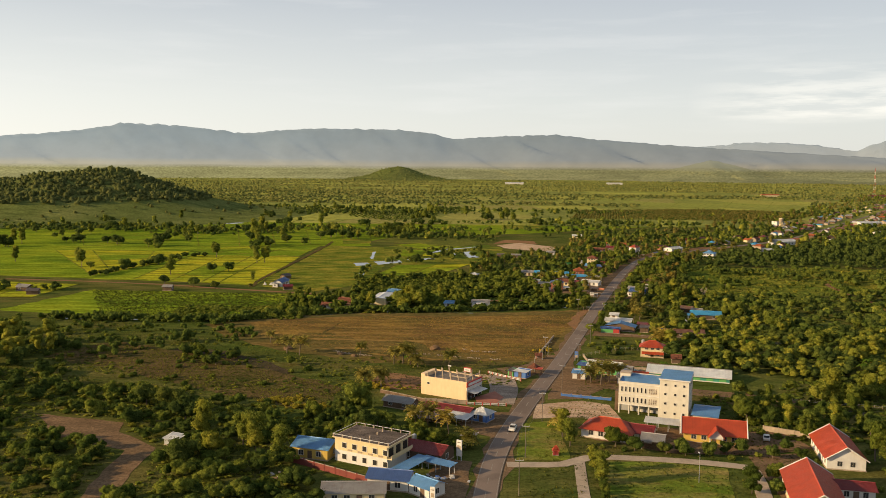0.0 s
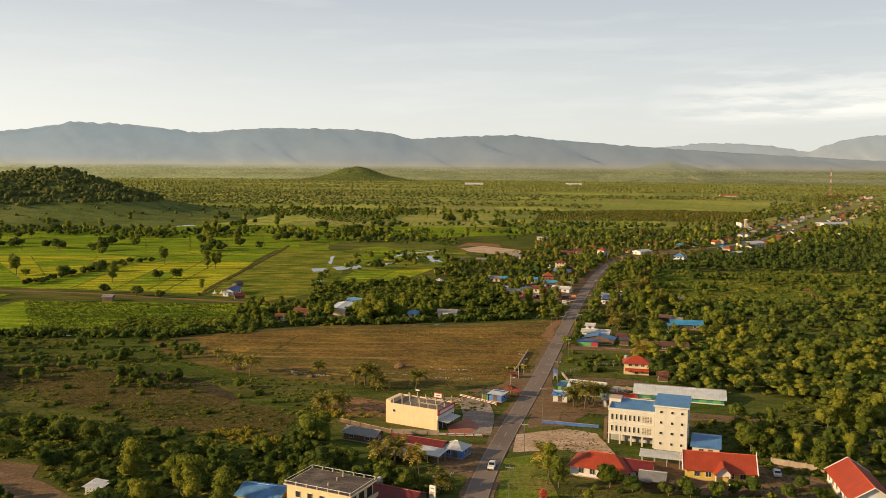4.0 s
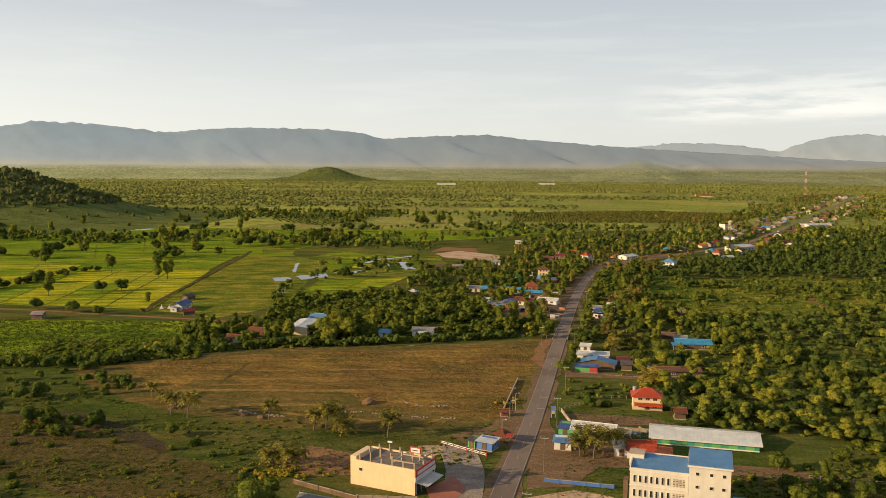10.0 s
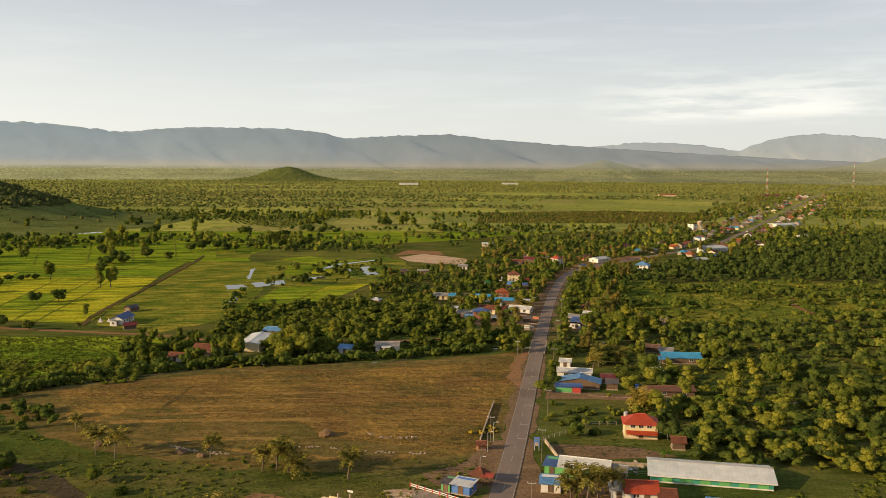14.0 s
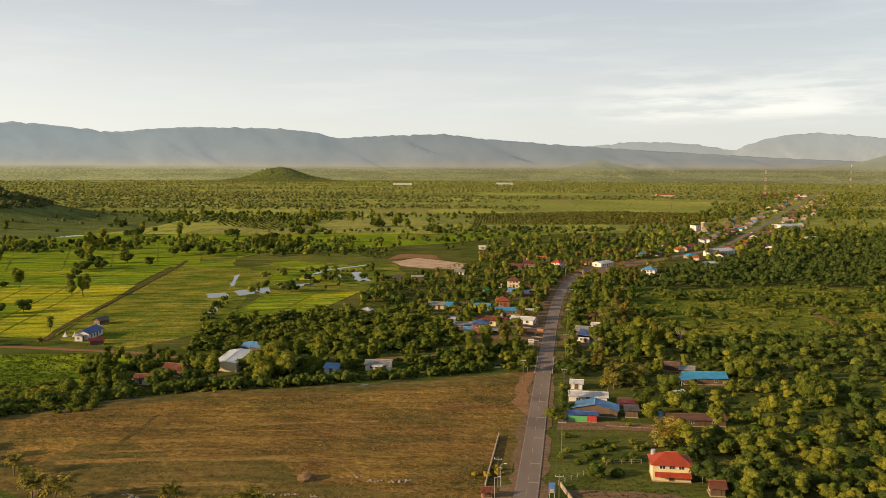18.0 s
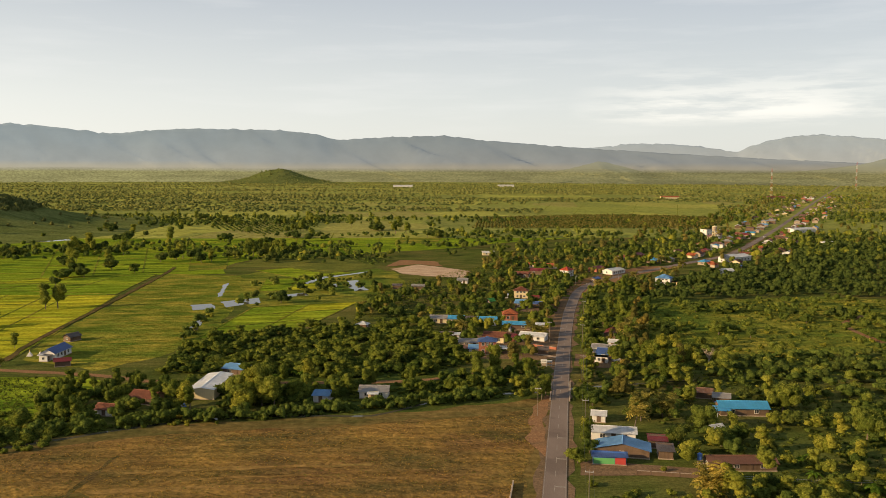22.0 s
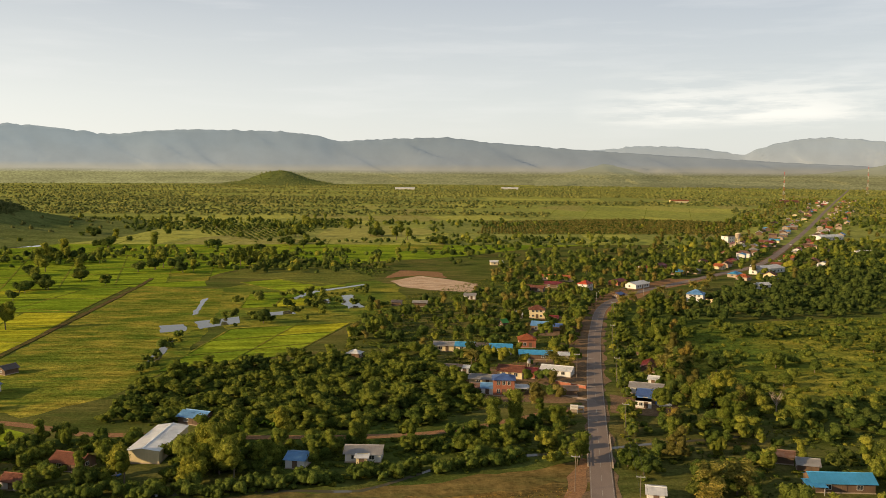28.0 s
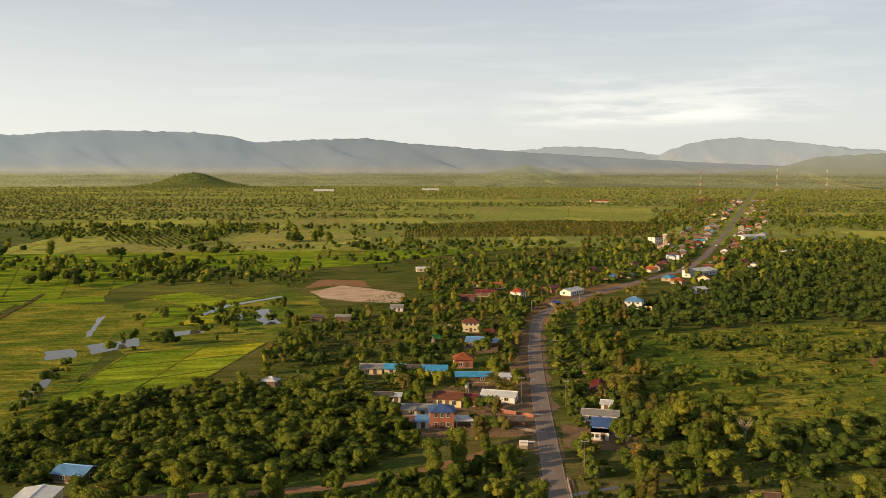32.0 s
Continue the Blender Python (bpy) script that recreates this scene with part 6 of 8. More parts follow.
house("white tin hut in the gardens", -14.8, 567.5, -20, 4.8, 4.0, 2.1, "hip", 0.92, M_WOOD, R_WHITE, name="hut", category="hut", wins=1)
house("white roadside hall with red front", 146.0, 757.0, 42, 15.0, 9.0, 2.75, "gable", 1.1, M_WHITE, R_WHITE, name="hall", category="building", wins=5)
house("dark red roofed house by road bend", 138.0, 770.0, 42, 10.0, 7.0, 2.58, "gable", 1.1, M_BRICK, R_DKRED, wins=3)
house("white house with blue hip roof", 163.5, 703.0, -28, 8.8, 8.0, 4.4, "hip", 1.9, M_WHITE, R_BLUE, wins=3, storeys=2)
house("small pink garage by blue-roofed house", 169.5, 699.0, -28, 4.0, 4.0, 2.24, "flat", 0.18, M_PINK, M_CONC, name="garage", category="garage", wins=1)
house("white-walled house with red roof", 112.0, 745.0, 50, 7.0, 6.4, 4.4, "hip", 1.8, M_WHITE, R_RED, wins=2, storeys=2)
house("long orange-roofed market row", 104.0, 790.0, -25, 20.0, 6.0, 2.58, "gable", 1.1, M_PINK, R_ORANGE, name="market_row", category="building", wins=6)
house("dark maroon house behind the market", 96.0, 758.0, -20, 11.0, 7.0, 2.41, "gable", 1.1, M_WOOD, R_DKRED, wins=3)
house("brown house under trees", 82.0, 742.0, -20, 10.0, 7.0, 2.41, "gable", 1.1, M_WOOD, R_BROWN, wins=3)
house("blue-roofed stall by the bend", 124.0, 715.0, 45, 6.0, 4.4, 2.41, "gable", 0.74, M_WOOD, R_NAVY, name="stall", category="stall", wins=1)
house("small grey-roofed house by track", -22.4, 451.0, -12, 4.6, 6.6, 2.32, "gable", 0.83, M_WHITE, R_BLUE, wins=1)
house("house with pale grey roof by the track", -7.0, 455.0, -5, 8.6, 6.6, 2.32, "gable", 1.01, M_WHITE, R_GREY, wins=3)
house("white awning room before grey-roofed house", -7.4, 450.5, -5, 2.6, 2.6, 2.1, "shed", 0.28, M_CREAM, R_WHITE, name="annex", wins=1)
house("large cream metal barn with pale roof", -58.6, 463.0, 84.5, 20.5, 7.9, 3.2, "gable", 0.55, M_CREAM, R_SNOW, name="barn", category="barn", wins=0, side_wins=0, doors=0, over=0.25)
house("house with pale blue patched roof", -54.6, 486.5, -22, 7.8, 6.2, 2.24, "gable", 1.1, M_WOOD, R_BLUE, wins=2)
house("brown-roofed farmhouse among trees", -75.2, 451.0, -20, 8.0, 6.0, 2.24, "gable", 1.38, M_WOOD, R_BROWN, wins=2)
house("brown-roofed farm shed among trees", -82.6, 438.8, -15, 5.6, 4.6, 2.1, "gable", 1.01, M_WHITE, R_BROWN, name="shed", category="shed", wins=1)
house("white farmhouse with dark blue roof", -126.5, 515.0, 84, 12.5, 5.4, 2.7, "gable", 1.5, M_WHITE, R_NAVY, wins=4, side_wins=1)
house("white lean-to with grey roof by farmhouse", -127.6, 507.2, 84, 2.2, 3.0, 2.24, "shed", 0.46, M_WHITE, R_GREY, name="lean_to", category="shed", wins=1)
house("small red-roofed shed by farmhouse", -118.5, 500.0, 20, 5.0, 3.4, 2.1, "gable", 0.74, M_WOOD, R_DKRED, name="shed", category="shed", wins=1)
house("stilted field hut with grey roof", -183.6, 487.5, 0, 5.0, 3.6, 2.41, "gable", 0.83, M_WOOD, R_GREY, name="field_hut", category="hut", wins=1)
house("dark farm shelter in the fields", -250.0, 466.0, 10, 6.0, 4.0, 2.24, "gable", 0.92, M_WOOD, R_DARK, name="field_hut", category="hut", wins=1)
house("far farmhouse with grey roof", -262.0, 478.0, -8, 7.0, 5.0, 2.41, "gable", 1.1, M_WOOD, R_GREY, wins=2)


def far_village():
    """Houses strung along the far stretch of the road."""
    rng = random.Random(21)
    roofs = [R_DKRED, R_BLUE, R_WHITE, R_GREY, R_GREY, R_BROWN, R_ORANGE, R_CYAN, R_DKRED, R_RUST, R_RUST]
    words = {R_RED: "red", R_BLUE: "blue", R_WHITE: "white", R_GREY: "grey", R_BROWN: "brown", R_ORANGE: "orange", R_CYAN: "cyan", R_DKRED: "maroon", R_RUST: "rusty"}
    walls = [M_WHITE, M_CREAM, M_CONC, M_BRICK, M_CONC, M_WOOD, M_WOOD]
    y = 806.0
    while y < 2300:
        for side in (-1, 1):
            if rng.random() < (0.92 if y < 1300 else 0.75):
                off = side * rng.uniform(13, 24)
                x, yy, a = roadside(y + rng.uniform(-6, 6), off)
                r = rng.choice(roofs)
                house("village house with %s sheet roof by road" % words[r], x, yy, a + rng.choice((0, 90)) + rng.uniform(-6, 6), rng.uniform(6.5, 11), rng.uniform(5.0, 7), rng.choice((2.4, 2.5, 2.7, 4.0)), rng.choice(("gable", "gable", "hip")),
                      rng.uniform(0.9, 1.6), rng.choice(walls), r, wins=rng.choice((2, 3)), side_wins=1, doors=1, group="houses along the village road")
            if rng.random() < 0.35:
                x, yy, a = roadside(y, side * rng.uniform(32, 46))
                r = rng.choice(roofs)
                house("back-row village house with %s roof" % words[r], x, yy, a + rng.uniform(-15, 15), rng.uniform(7, 12), rng.uniform(6, 8), 3.0, "gable", rng.uniform(1.2, 1.8), rng.choice(walls), r, wins=2, side_wins=0, doors=0, group="houses along the village road")
        y += 17.0 if y < 1300 else 30.0


far_village()
house("long white warehouse with metal roof", 262.0, 836.0, 30, 22.0, 13.0, 3.44, "gable", 1.47, M_WHITE, R_WHITE, name="warehouse", category="warehouse", wins=5)
house("long pale warehouse beside the road", 452.0, 1120.0, 20, 32.0, 14.0, 3.87, "gable", 1.47, M_WHITE, R_WHITE, name="warehouse", category="warehouse", wins=6)
house("white two-storey shop house with dark front", 336.0, 1085.0, 20, 18.0, 10.0, 6.5, "flat", 0.4, M_WHITE, R_DARK, name="shop_house", category="shop", wins=5, storeys=2)
house("large orange-roofed school far off", 640.0, 2150.0, 0, 42.0, 12.0, 4.5, "gable", 2.2, M_CREAM, R_ORANGE, name="school", category="building", wins=8)
house("large brown-roofed hall far off", 880.0, 2120.0, 0, 40.0, 14.0, 5.5, "gable", 2.5, M_WOOD, R_BROWN, name="hall", category="building", wins=6)
house("far white warehouse roof", 30.0, 3300.0, 0, 70.0, 25.0, 6.02, "gable", 1.84, M_WHITE, R_WHITE, name="warehouse", category="warehouse", wins=4)
house("far white warehouse roof on plain", 420.0, 3400.0, 0, 60.0, 25.0, 6.02, "gable", 1.84, M_WHITE, R_WHITE, name="warehouse", category="warehouse", wins=4)
house("white barn among trees", 222.0, 752.0, 15, 8.0, 6.0, 2.8, "gable", 1.0, M_WHITE, R_WHITE, name="barn", category="barn", wins=2)
house("white-roofed house in woods", 402.0, 960.0, 0, 16.0, 9.0, 2.75, "gable", 1.29, M_WHITE, R_WHITE, wins=3)
house("white-roofed farm shed in fields", 75.0, 880.0, 0, 9.0, 6.0, 2.41, "gable", 0.92, M_CREAM, R_WHITE, name="shed", category="shed", wins=2)


def water_tower(x, y):
    t = tagged(empty("water_tower", x, y), "pale concrete water tower with round tank", "water tower")
    for i in range(6):
        a = i * math.pi / 3
        part("leg", tube((2.6 * math.cos(a), 2.6 * math.sin(a), 0), (2.3 * math.cos(a), 2.3 * math.sin(a), 13), 0.28, 0.25, 8), M_CREAM, t)
    for z in (4.2, 8.6, 12.8):
        part("ring_beam", tube((0, 0, z - 0.2), (0, 0, z + 0.2), 2.7, 2.7, 18), M_CREAM, t)
    part("tank", tube((0, 0, 13.0), (0, 0, 18.0), 2.9, 3.7, 20), M_CONC, t)
    part("tank_roof", tube((0, 0, 18.0), (0, 0, 19.4), 3.8, 0.5, 20), M_CREAM, t)
    t.scale = (0.72, 0.72, 0.72)


water_tower(318, 1026)


def mast(x, y, h, w=3.0):
    t = tagged(empty("radio_mast", x, y), "red and white lattice radio mast", "mast", "radio masts")
    n = 8
    for k in range(n):
        z0, z1 = h * k / n, h * (k + 1) / n
        r0, r1 = w * (1 - 0.8 * k / n), w * (1 - 0.8 * (k + 1) / n)
        bm = bmesh.new()
        cs = [(math.cos(a), math.sin(a)) for a in (0.8, 2.37, 3.94, 5.51)]
        for (ax, ay), (bx, by) in zip(cs, cs[1:] + cs[:1]):
            add_tube(bm, (ax * r0, ay * r0, z0), (ax * r1, ay * r1, z1), 0.09, 0.08, 4)
            add_tube(bm, (ax * r0, ay * r0, z0), (bx * r1, by * r1, z1), 0.04, 0.04, 4)
            add_tube(bm, (bx * r0, by * r0, z0), (ax * r1, ay * r1, z1), 0.04, 0.04, 4)
        part("section", bm, M_REDP if k % 2 else M_WHITE, t)


mast(905, 2200, 72, 3.5)
mast(1560, 3000, 95, 4)
mast(1680, 2900, 90, 4)


def stone_piles():
    """Rows of pale stones and heaps of soil left on the dry field."""
    rng = random.Random(9)
    rows = [((-29.5, 341.8), (-27, 341.5)), ((-25.5, 341.6), (-22, 341.3)), ((-20, 340.2), (-17, 339.7)), ((-13.2, 338.3), (-10.8, 337.8)), ((-8, 336.8), (-3.5, 336.2)), ((0, 336), (3.8, 335.6)),
            ((-10.8, 352.4), (-9.2, 350.8)), ((-7.5, 348.5), (-4.5, 348.1)), ((-2.7, 348.2), (2.2, 347.9)), ((-60, 343), (-52, 339)), ((-50, 338.5), (-44, 336.5))]
    for (xa, ya), (xb, yb) in rows:
        t = tagged(empty("stone_row", 0, 0), "short row of pale rough stones on dry grass", "stones", "stone rows on the field")
        n = int(math.hypot(xb - xa, yb - ya) / 0.33)
        for i in range(n):
            s = rng.uniform(0.14, 0.30)
            x, y = xa + (xb - xa) * i / n + rng.uniform(-0.4, 0.4), ya + (yb - ya) * i / n + rng.uniform(-0.7, 0.7)
            ob = part("stone", box(-s, -s * 0.7, -0.1, s, s * 0.7, s * 0.9, s * 0.15), M_CONC, t)
            ob.matrix_local = pose(x, y, 0.06, 0, 0, rng.uniform(0, 180))
    for x, y, r, h, m, lab in ((-21.4, 350.6, 2.0, 1.6, M_EARTH, "rounded heap of brown soil"), (-56, 338.5, 1.5, 0.9, M_EARTH, "low heap of dug soil"), (-50.5, 335.5, 1.2, 0.8, M_EARTH, "low heap of dug soil"), (-66, 342, 1.3, 0.8, M_DULL, "grassy heap of soil"), (-78, 345, 1.8, 1.1, M_EARTH, "low heap of red soil")):
        bm = bmesh.new()
        bmesh.ops.create_icosphere(bm, subdivisions=3, radius=1)
        for v in bm.verts:
            k = 1 + 0.25 * noise.noise(v.co * 2 + Vector((x, y, 0)))
            v.co = Vector((v.co.x * r * k, v.co.y * r * k, max(v.co.z, -0.1) * h * k))
        ob = part("soil_mound", bm, m)
        ob.location = (x, y, 0.05)
        tagged(ob, lab, "heap")


stone_piles()


def shrine(x, y, h):
    """A small white stupa: stepped base, bell and spire."""
    t = tagged(empty("spirit_shrine", x, y), "small white plaster shrine on a stepped base", "shrine", "white shrines by the farmhouse")
    for i, w in enumerate((0.9, 0.7, 0.5)):
        part("step", box(-w, -w, i * h * 0.13, w, w, (i + 1) * h * 0.13, 0.03), M_WHITE, t)
    part("bell", tube((0, 0, h * 0.39), (0, 0, h * 0.66), 0.46, 0.2, 12), M_WHITE, t)
    part("spire", tube((0, 0, h * 0.66), (0, 0, h), 0.16, 0.02, 10), M_YELLOW, t)


shrine(-136.6, 516.2, 2.6)
shrine(-133.1, 517.0, 2.2)
house("dark wooden field hut behind the farmhouse", -131.7, 545.0, 60, 5.2, 4.0, 2.1, "gable", 1.0, M_WOOD, R_DARK, name="field_hut", category="hut", wins=1)
lamp_post(49.8, 217.3, 90, 6.5)


def scrap_heap(x, y, label, count, seed):
    """Loose boxes, sacks and sheets thrown together."""
    rng = random.Random(seed)
    t = tagged(empty("scrap_heap", x, y), label, "heap")
    for i in range(count):
        w, d, h = rng.uniform(0.2, 0.7), rng.uniform(0.2, 0.6), rng.uniform(0.12, 0.5)
        ob = part("piece", box(-w, -d, -0.05, w, d, h, 0.03), rng.choice((M_WHITE, M_STEEL, M_CONC, M_WOOD, M_BLUEP, R_GREY)), t)
        ob.matrix_local = pose(rng.gauss(0, 2.4), rng.gauss(0, 1.4), 0.08, rng.uniform(-12, 12), rng.uniform(-12, 12), rng.uniform(0, 180))


scrap_heap(50.5, 324.0, "pale scrap and sacks beside the green-fronted shop", 34, 31)
scrap_heap(-8.5, 214.0, "timber and scrap in the shop yard", 16, 32)
scrap_heap(-45.0, 213.5, "weathered planks on the grass by the wall", 14, 33)
scrap_heap(-66.0, 446.0, "scrap and timber beside the farm sheds", 18, 34)
scrap_heap(45.5, 541.0, "household clutter in the village yard", 18, 35)


def water_tank(x, y, label, mat, r=0.65):
    t = tagged(empty("water_tank", x, y), label, "water tank", "water tanks")
    for a in (0.8, 2.37, 3.94, 5.51):
        part("leg", box(r * 0.8 * math.cos(a) - 0.06, r * 0.8 * math.sin(a) - 0.06, 0, r * 0.8 * math.cos(a) + 0.06, r * 0.8 * math.sin(a) + 0.06, 1.6), M_CONC, t)
    part("platform", box(-r, -r, 1.6, r, r, 1.72), M_CONC, t)
    part("tank", tube((0, 0, 1.72), (0, 0, 3.1), r * 0.92, r * 0.92, 14), mat, t)
    part("lid", tube((0, 0, 3.1), (0, 0, 3.35), r * 0.92, r * 0.3, 14), mat, t)


water_tank(46.0, 313.2, "steel water tank on a small stand", M_STEEL)
water_tank(48.0, 549.0, "steel water tank behind village house", M_STEEL)
water_tank(71.5, 388.5, "blue water tank beside the timber house", M_BLUEP)
water_tank(-17.0, 236.0, "steel water tank behind the workshop", M_STEEL)


def yard_fence(pts, label):
    """Thin posts with two wires."""
    f = tagged(empty("yard_fence", *pts[0]), label, "fence", "post and wire fences")
    x0, y0 = pts[0]
    for (xa, ya), (xb, yb) in zip(pts, pts[1:]):
        d = math.hypot(xb - xa, yb - ya)
        n = max(1, int(d / 2.2))
        for i in range(n + 1):
            px, py = xa + (xb - xa) * i / n - x0, ya + (yb - ya) * i / n - y0
            part("post", box(px - 0.06, py - 0.06, 0, px + 0.06, py + 0.06, 1.15), M_CONC, f)
        for z in (0.55, 1.0):
            part("wire", tube((xa - x0, ya - y0, z), (xb - x0, yb - y0, z), 0.02, n=4), M_STEEL, f)


yard_fence([(33, 343), (50, 357), (57, 357)], "thin post and wire fence of the yard")
yard_fence([(78, 379), (92, 376), (120, 374)], "thin post and wire fence by the garden")
yard_fence([(84, 290), (100, 286), (128, 280)], "thin post and wire fence along the plot")
yard_fence([(36, 322.5), (66, 316), (66, 322)], "thin post and wire fence behind the shop")


def dead_tree(x, y, h):
    t = tagged(empty("dead_tree", x, y), "bare grey dead tree without leaves", "tree")
    rng = random.Random(int(x))
    part("trunk", tube((0, 0, -0.2), (0.2, 0.1, h * 0.55), 0.2, 0.13, 8), M_CONC, t)
    for i in range(11):
        a, z = i * 2.4, h * (0.3 + 0.055 * i * 0.5)
        b = Vector((math.cos(a) * h * 0.22, math.sin(a) * h * 0.22, z + h * rng.uniform(0.2, 0.4)))
        bm = tube((0.1, 0.05, z), b, 0.09, 0.04, 6)
        for k in range(3):
            add_tube(bm, b, b + Vector((rng.uniform(-0.9, 0.9), rng.uniform(-0.9, 0.9), rng.uniform(0.4, 1.2))), 0.04, 0.012, 5)
        part("branch", bm, M_CONC, t)


dead_tree(111.5, 489.5, 7.0)

FOOT.append((-58.0, 447.0, 9, 12, 8, 0))      # bare yard before the barn


# ---------------------------------------------------------------- plants
RNG = np.random.default_rng(5)


def leaf_sprays(points, normals, size, rng, long=1.3):
    """One small leaf spray at each point, facing roughly along its normal."""
    n = len(points)
    t = np.cross(normals, rng.normal(size=(n, 3)))
    t /= np.linalg.norm(t, axis=1, keepdims=True) + 1e-9
    b = np.cross(normals, t)
    s = (size * rng.uniform(0.6, 1.35, n))[:, None]
    droop = np.zeros_like(points)
    droop[:, 2] = -0.3 * s[:, 0]
    v = np.stack([points + t * s * long * 0.6 + droop, points - t * s * long * 0.4 + b * s * 0.5, points - t * s * long * 0.4 - b * s * 0.5], 1).reshape(-1, 3)
    return v, np.arange(3 * n).reshape(n, 3)


def clump(rng, x, y, z, r, h, seg, lats):
    """One dense, uneven tuft of foliage, open below."""
    V = []
    turn = rng.uniform(0, 6.28)
    for a in lats:
        for j in range(seg):
            b = turn + 2 * math.pi * j / seg
            k = 1 + 0.26 * rng.uniform(-1, 1)
            V.append((x + r * k * math.cos(a) * math.cos(b), y + r * k * math.cos(a) * math.sin(b), z + h * k * math.sin(a)))
    V.append((x + 0.1 * r * rng.normal(), y + 0.1 * r * rng.normal(), z + h * (1 + 0.1 * rng.normal())))
    F = []
    for i in range(len(lats) - 1):
        for j in range(seg):
            p, q = i * seg + j, i * seg + (j + 1) % seg
            F += [(p, q, q + seg), (p, q + seg, p + seg)]
    o = (len(lats) - 1) * seg
    F += [(o + j, o + (j + 1) % seg, len(V) - 1) for j in range(seg)]
    return V, F


LATS = {0: (7, (-0.75, -0.15, 0.4, 0.95)), 1: (5, (-0.5, 0.1, 0.75)), 2: (5, (-0.5, 0.4)), 3: (5, (-0.5, 0.45))}


def crown(rng, blobs, level, leaves, size):
    """A crown of tufts, (x, y, z, radius, height) each, with leaf sprays standing off them."""
    V, F, P, N = [], [], [], []
    seg, lats = LATS[level]
    tot = sum(b[3] ** 2 for b in blobs)
    for x, y, z, r, h in blobs:
        v, f = clump(rng, x, y, z, r * 0.9, h * 0.9, seg, lats)
        F += [(a + len(V), b + len(V), c + len(V)) for a, b, c in f]
        V += v
        n = max(2, int(leaves * r * r / tot))
        d = rng.normal(size=(n, 3))
        d /= np.linalg.norm(d, axis=1, keepdims=True)
        d[:, 2] = np.where(d[:, 2] < -0.3, -d[:, 2], d[:, 2])
        P.append(np.array((x, y, z)) + d * rng.uniform(0.88, 1.28, n)[:, None] * np.array((r, r, h)))
        m = d + rng.normal(size=(n, 3)) * 0.5 + np.array((0, 0, 0.15))
        N.append(m / np.linalg.norm(m, axis=1, keepdims=True))
    lv, lf = leaf_sprays(np.concatenate(P), np.concatenate(N), size, rng)
    return np.concatenate([np.array(V), lv]), np.concatenate([np.array(F), lf + len(V)])


def lobes(rng, count, spread, low, high, r0, r1, squash=0.8):
    out = []
    for i in range(count):
        a, d = rng.uniform(0, 6.28), spread * math.sqrt(rng.random())
        r = rng.uniform(r0, r1)
        out.append((d * math.cos(a), d * math.sin(a), rng.uniform(low, high) - 0.4 * d, r, r * squash))
    return out


def trunk_mesh(rng, h, r, limbs):
    bm = bmesh.new()
    lean = Vector((rng.uniform(-0.06, 0.06) * h, rng.uniform(-0.06, 0.06) * h, h))
    add_tube(bm, (0, 0, -0.2), lean * 0.5, r, r * 0.75, 7)
    add_tube(bm, lean * 0.5, lean, r * 0.75, r * 0.45, 7)
    for i in range(limbs):
        a = rng.uniform(0, 6.28)
        s = lean * rng.uniform(0.45, 0.9)
        add_tube(bm, s, s + Vector((math.cos(a) * h * 0.35, math.sin(a) * h * 0.35, h * 0.35)), r * 0.4, r * 0.12, 5)
    return bm


# tree kinds: name, label, trunk height, radius, lobes(count, spread, low, high, r0, r1), leaf size, leaves, material
TREES = [
    ("mango_tree", "broad dark green leafy tree", 2.6, 0.22, (10, 2.2, 2.3, 5.2, 1.2, 1.9), 0.42, 480, M_LEAF_D),
    ("garden_tree", "round green leafy garden tree", 2.2, 0.16, (9, 1.7, 1.7, 4.4, 1.0, 1.6), 0.36, 430, M_LEAF),
    ("tall_tree", "tall bright green tree with loose crown", 5.0, 0.2, (10, 1.6, 2.6, 8.0, 1.0, 1.7), 0.40, 480, M_LEAF_B),
    ("spreading_tree", "spreading yellow-green tree with open crown", 3.6, 0.2, (12, 2.9, 3.0, 5.4, 0.9, 1.5), 0.38, 460, M_LEAF_B),
    ("brown_tree", "tall tree with browning dry leaves", 5.0, 0.2, (9, 1.6, 2.6, 7.4, 1.0, 1.6), 0.38, 420, M_LEAF_O),
    ("round_bush", "low rounded green leafy bush", 0.6, 0.06, (6, 0.9, 0.5, 1.1, 0.6, 0.95), 0.26, 200, M_LEAF),
    ("bright_bush", "low yellow-green leafy bush", 0.6, 0.06, (6, 0.9, 0.5, 1.2, 0.5, 0.9), 0.26, 200, M_LEAF_B),
]
ARCH, SOURCES = [], {}
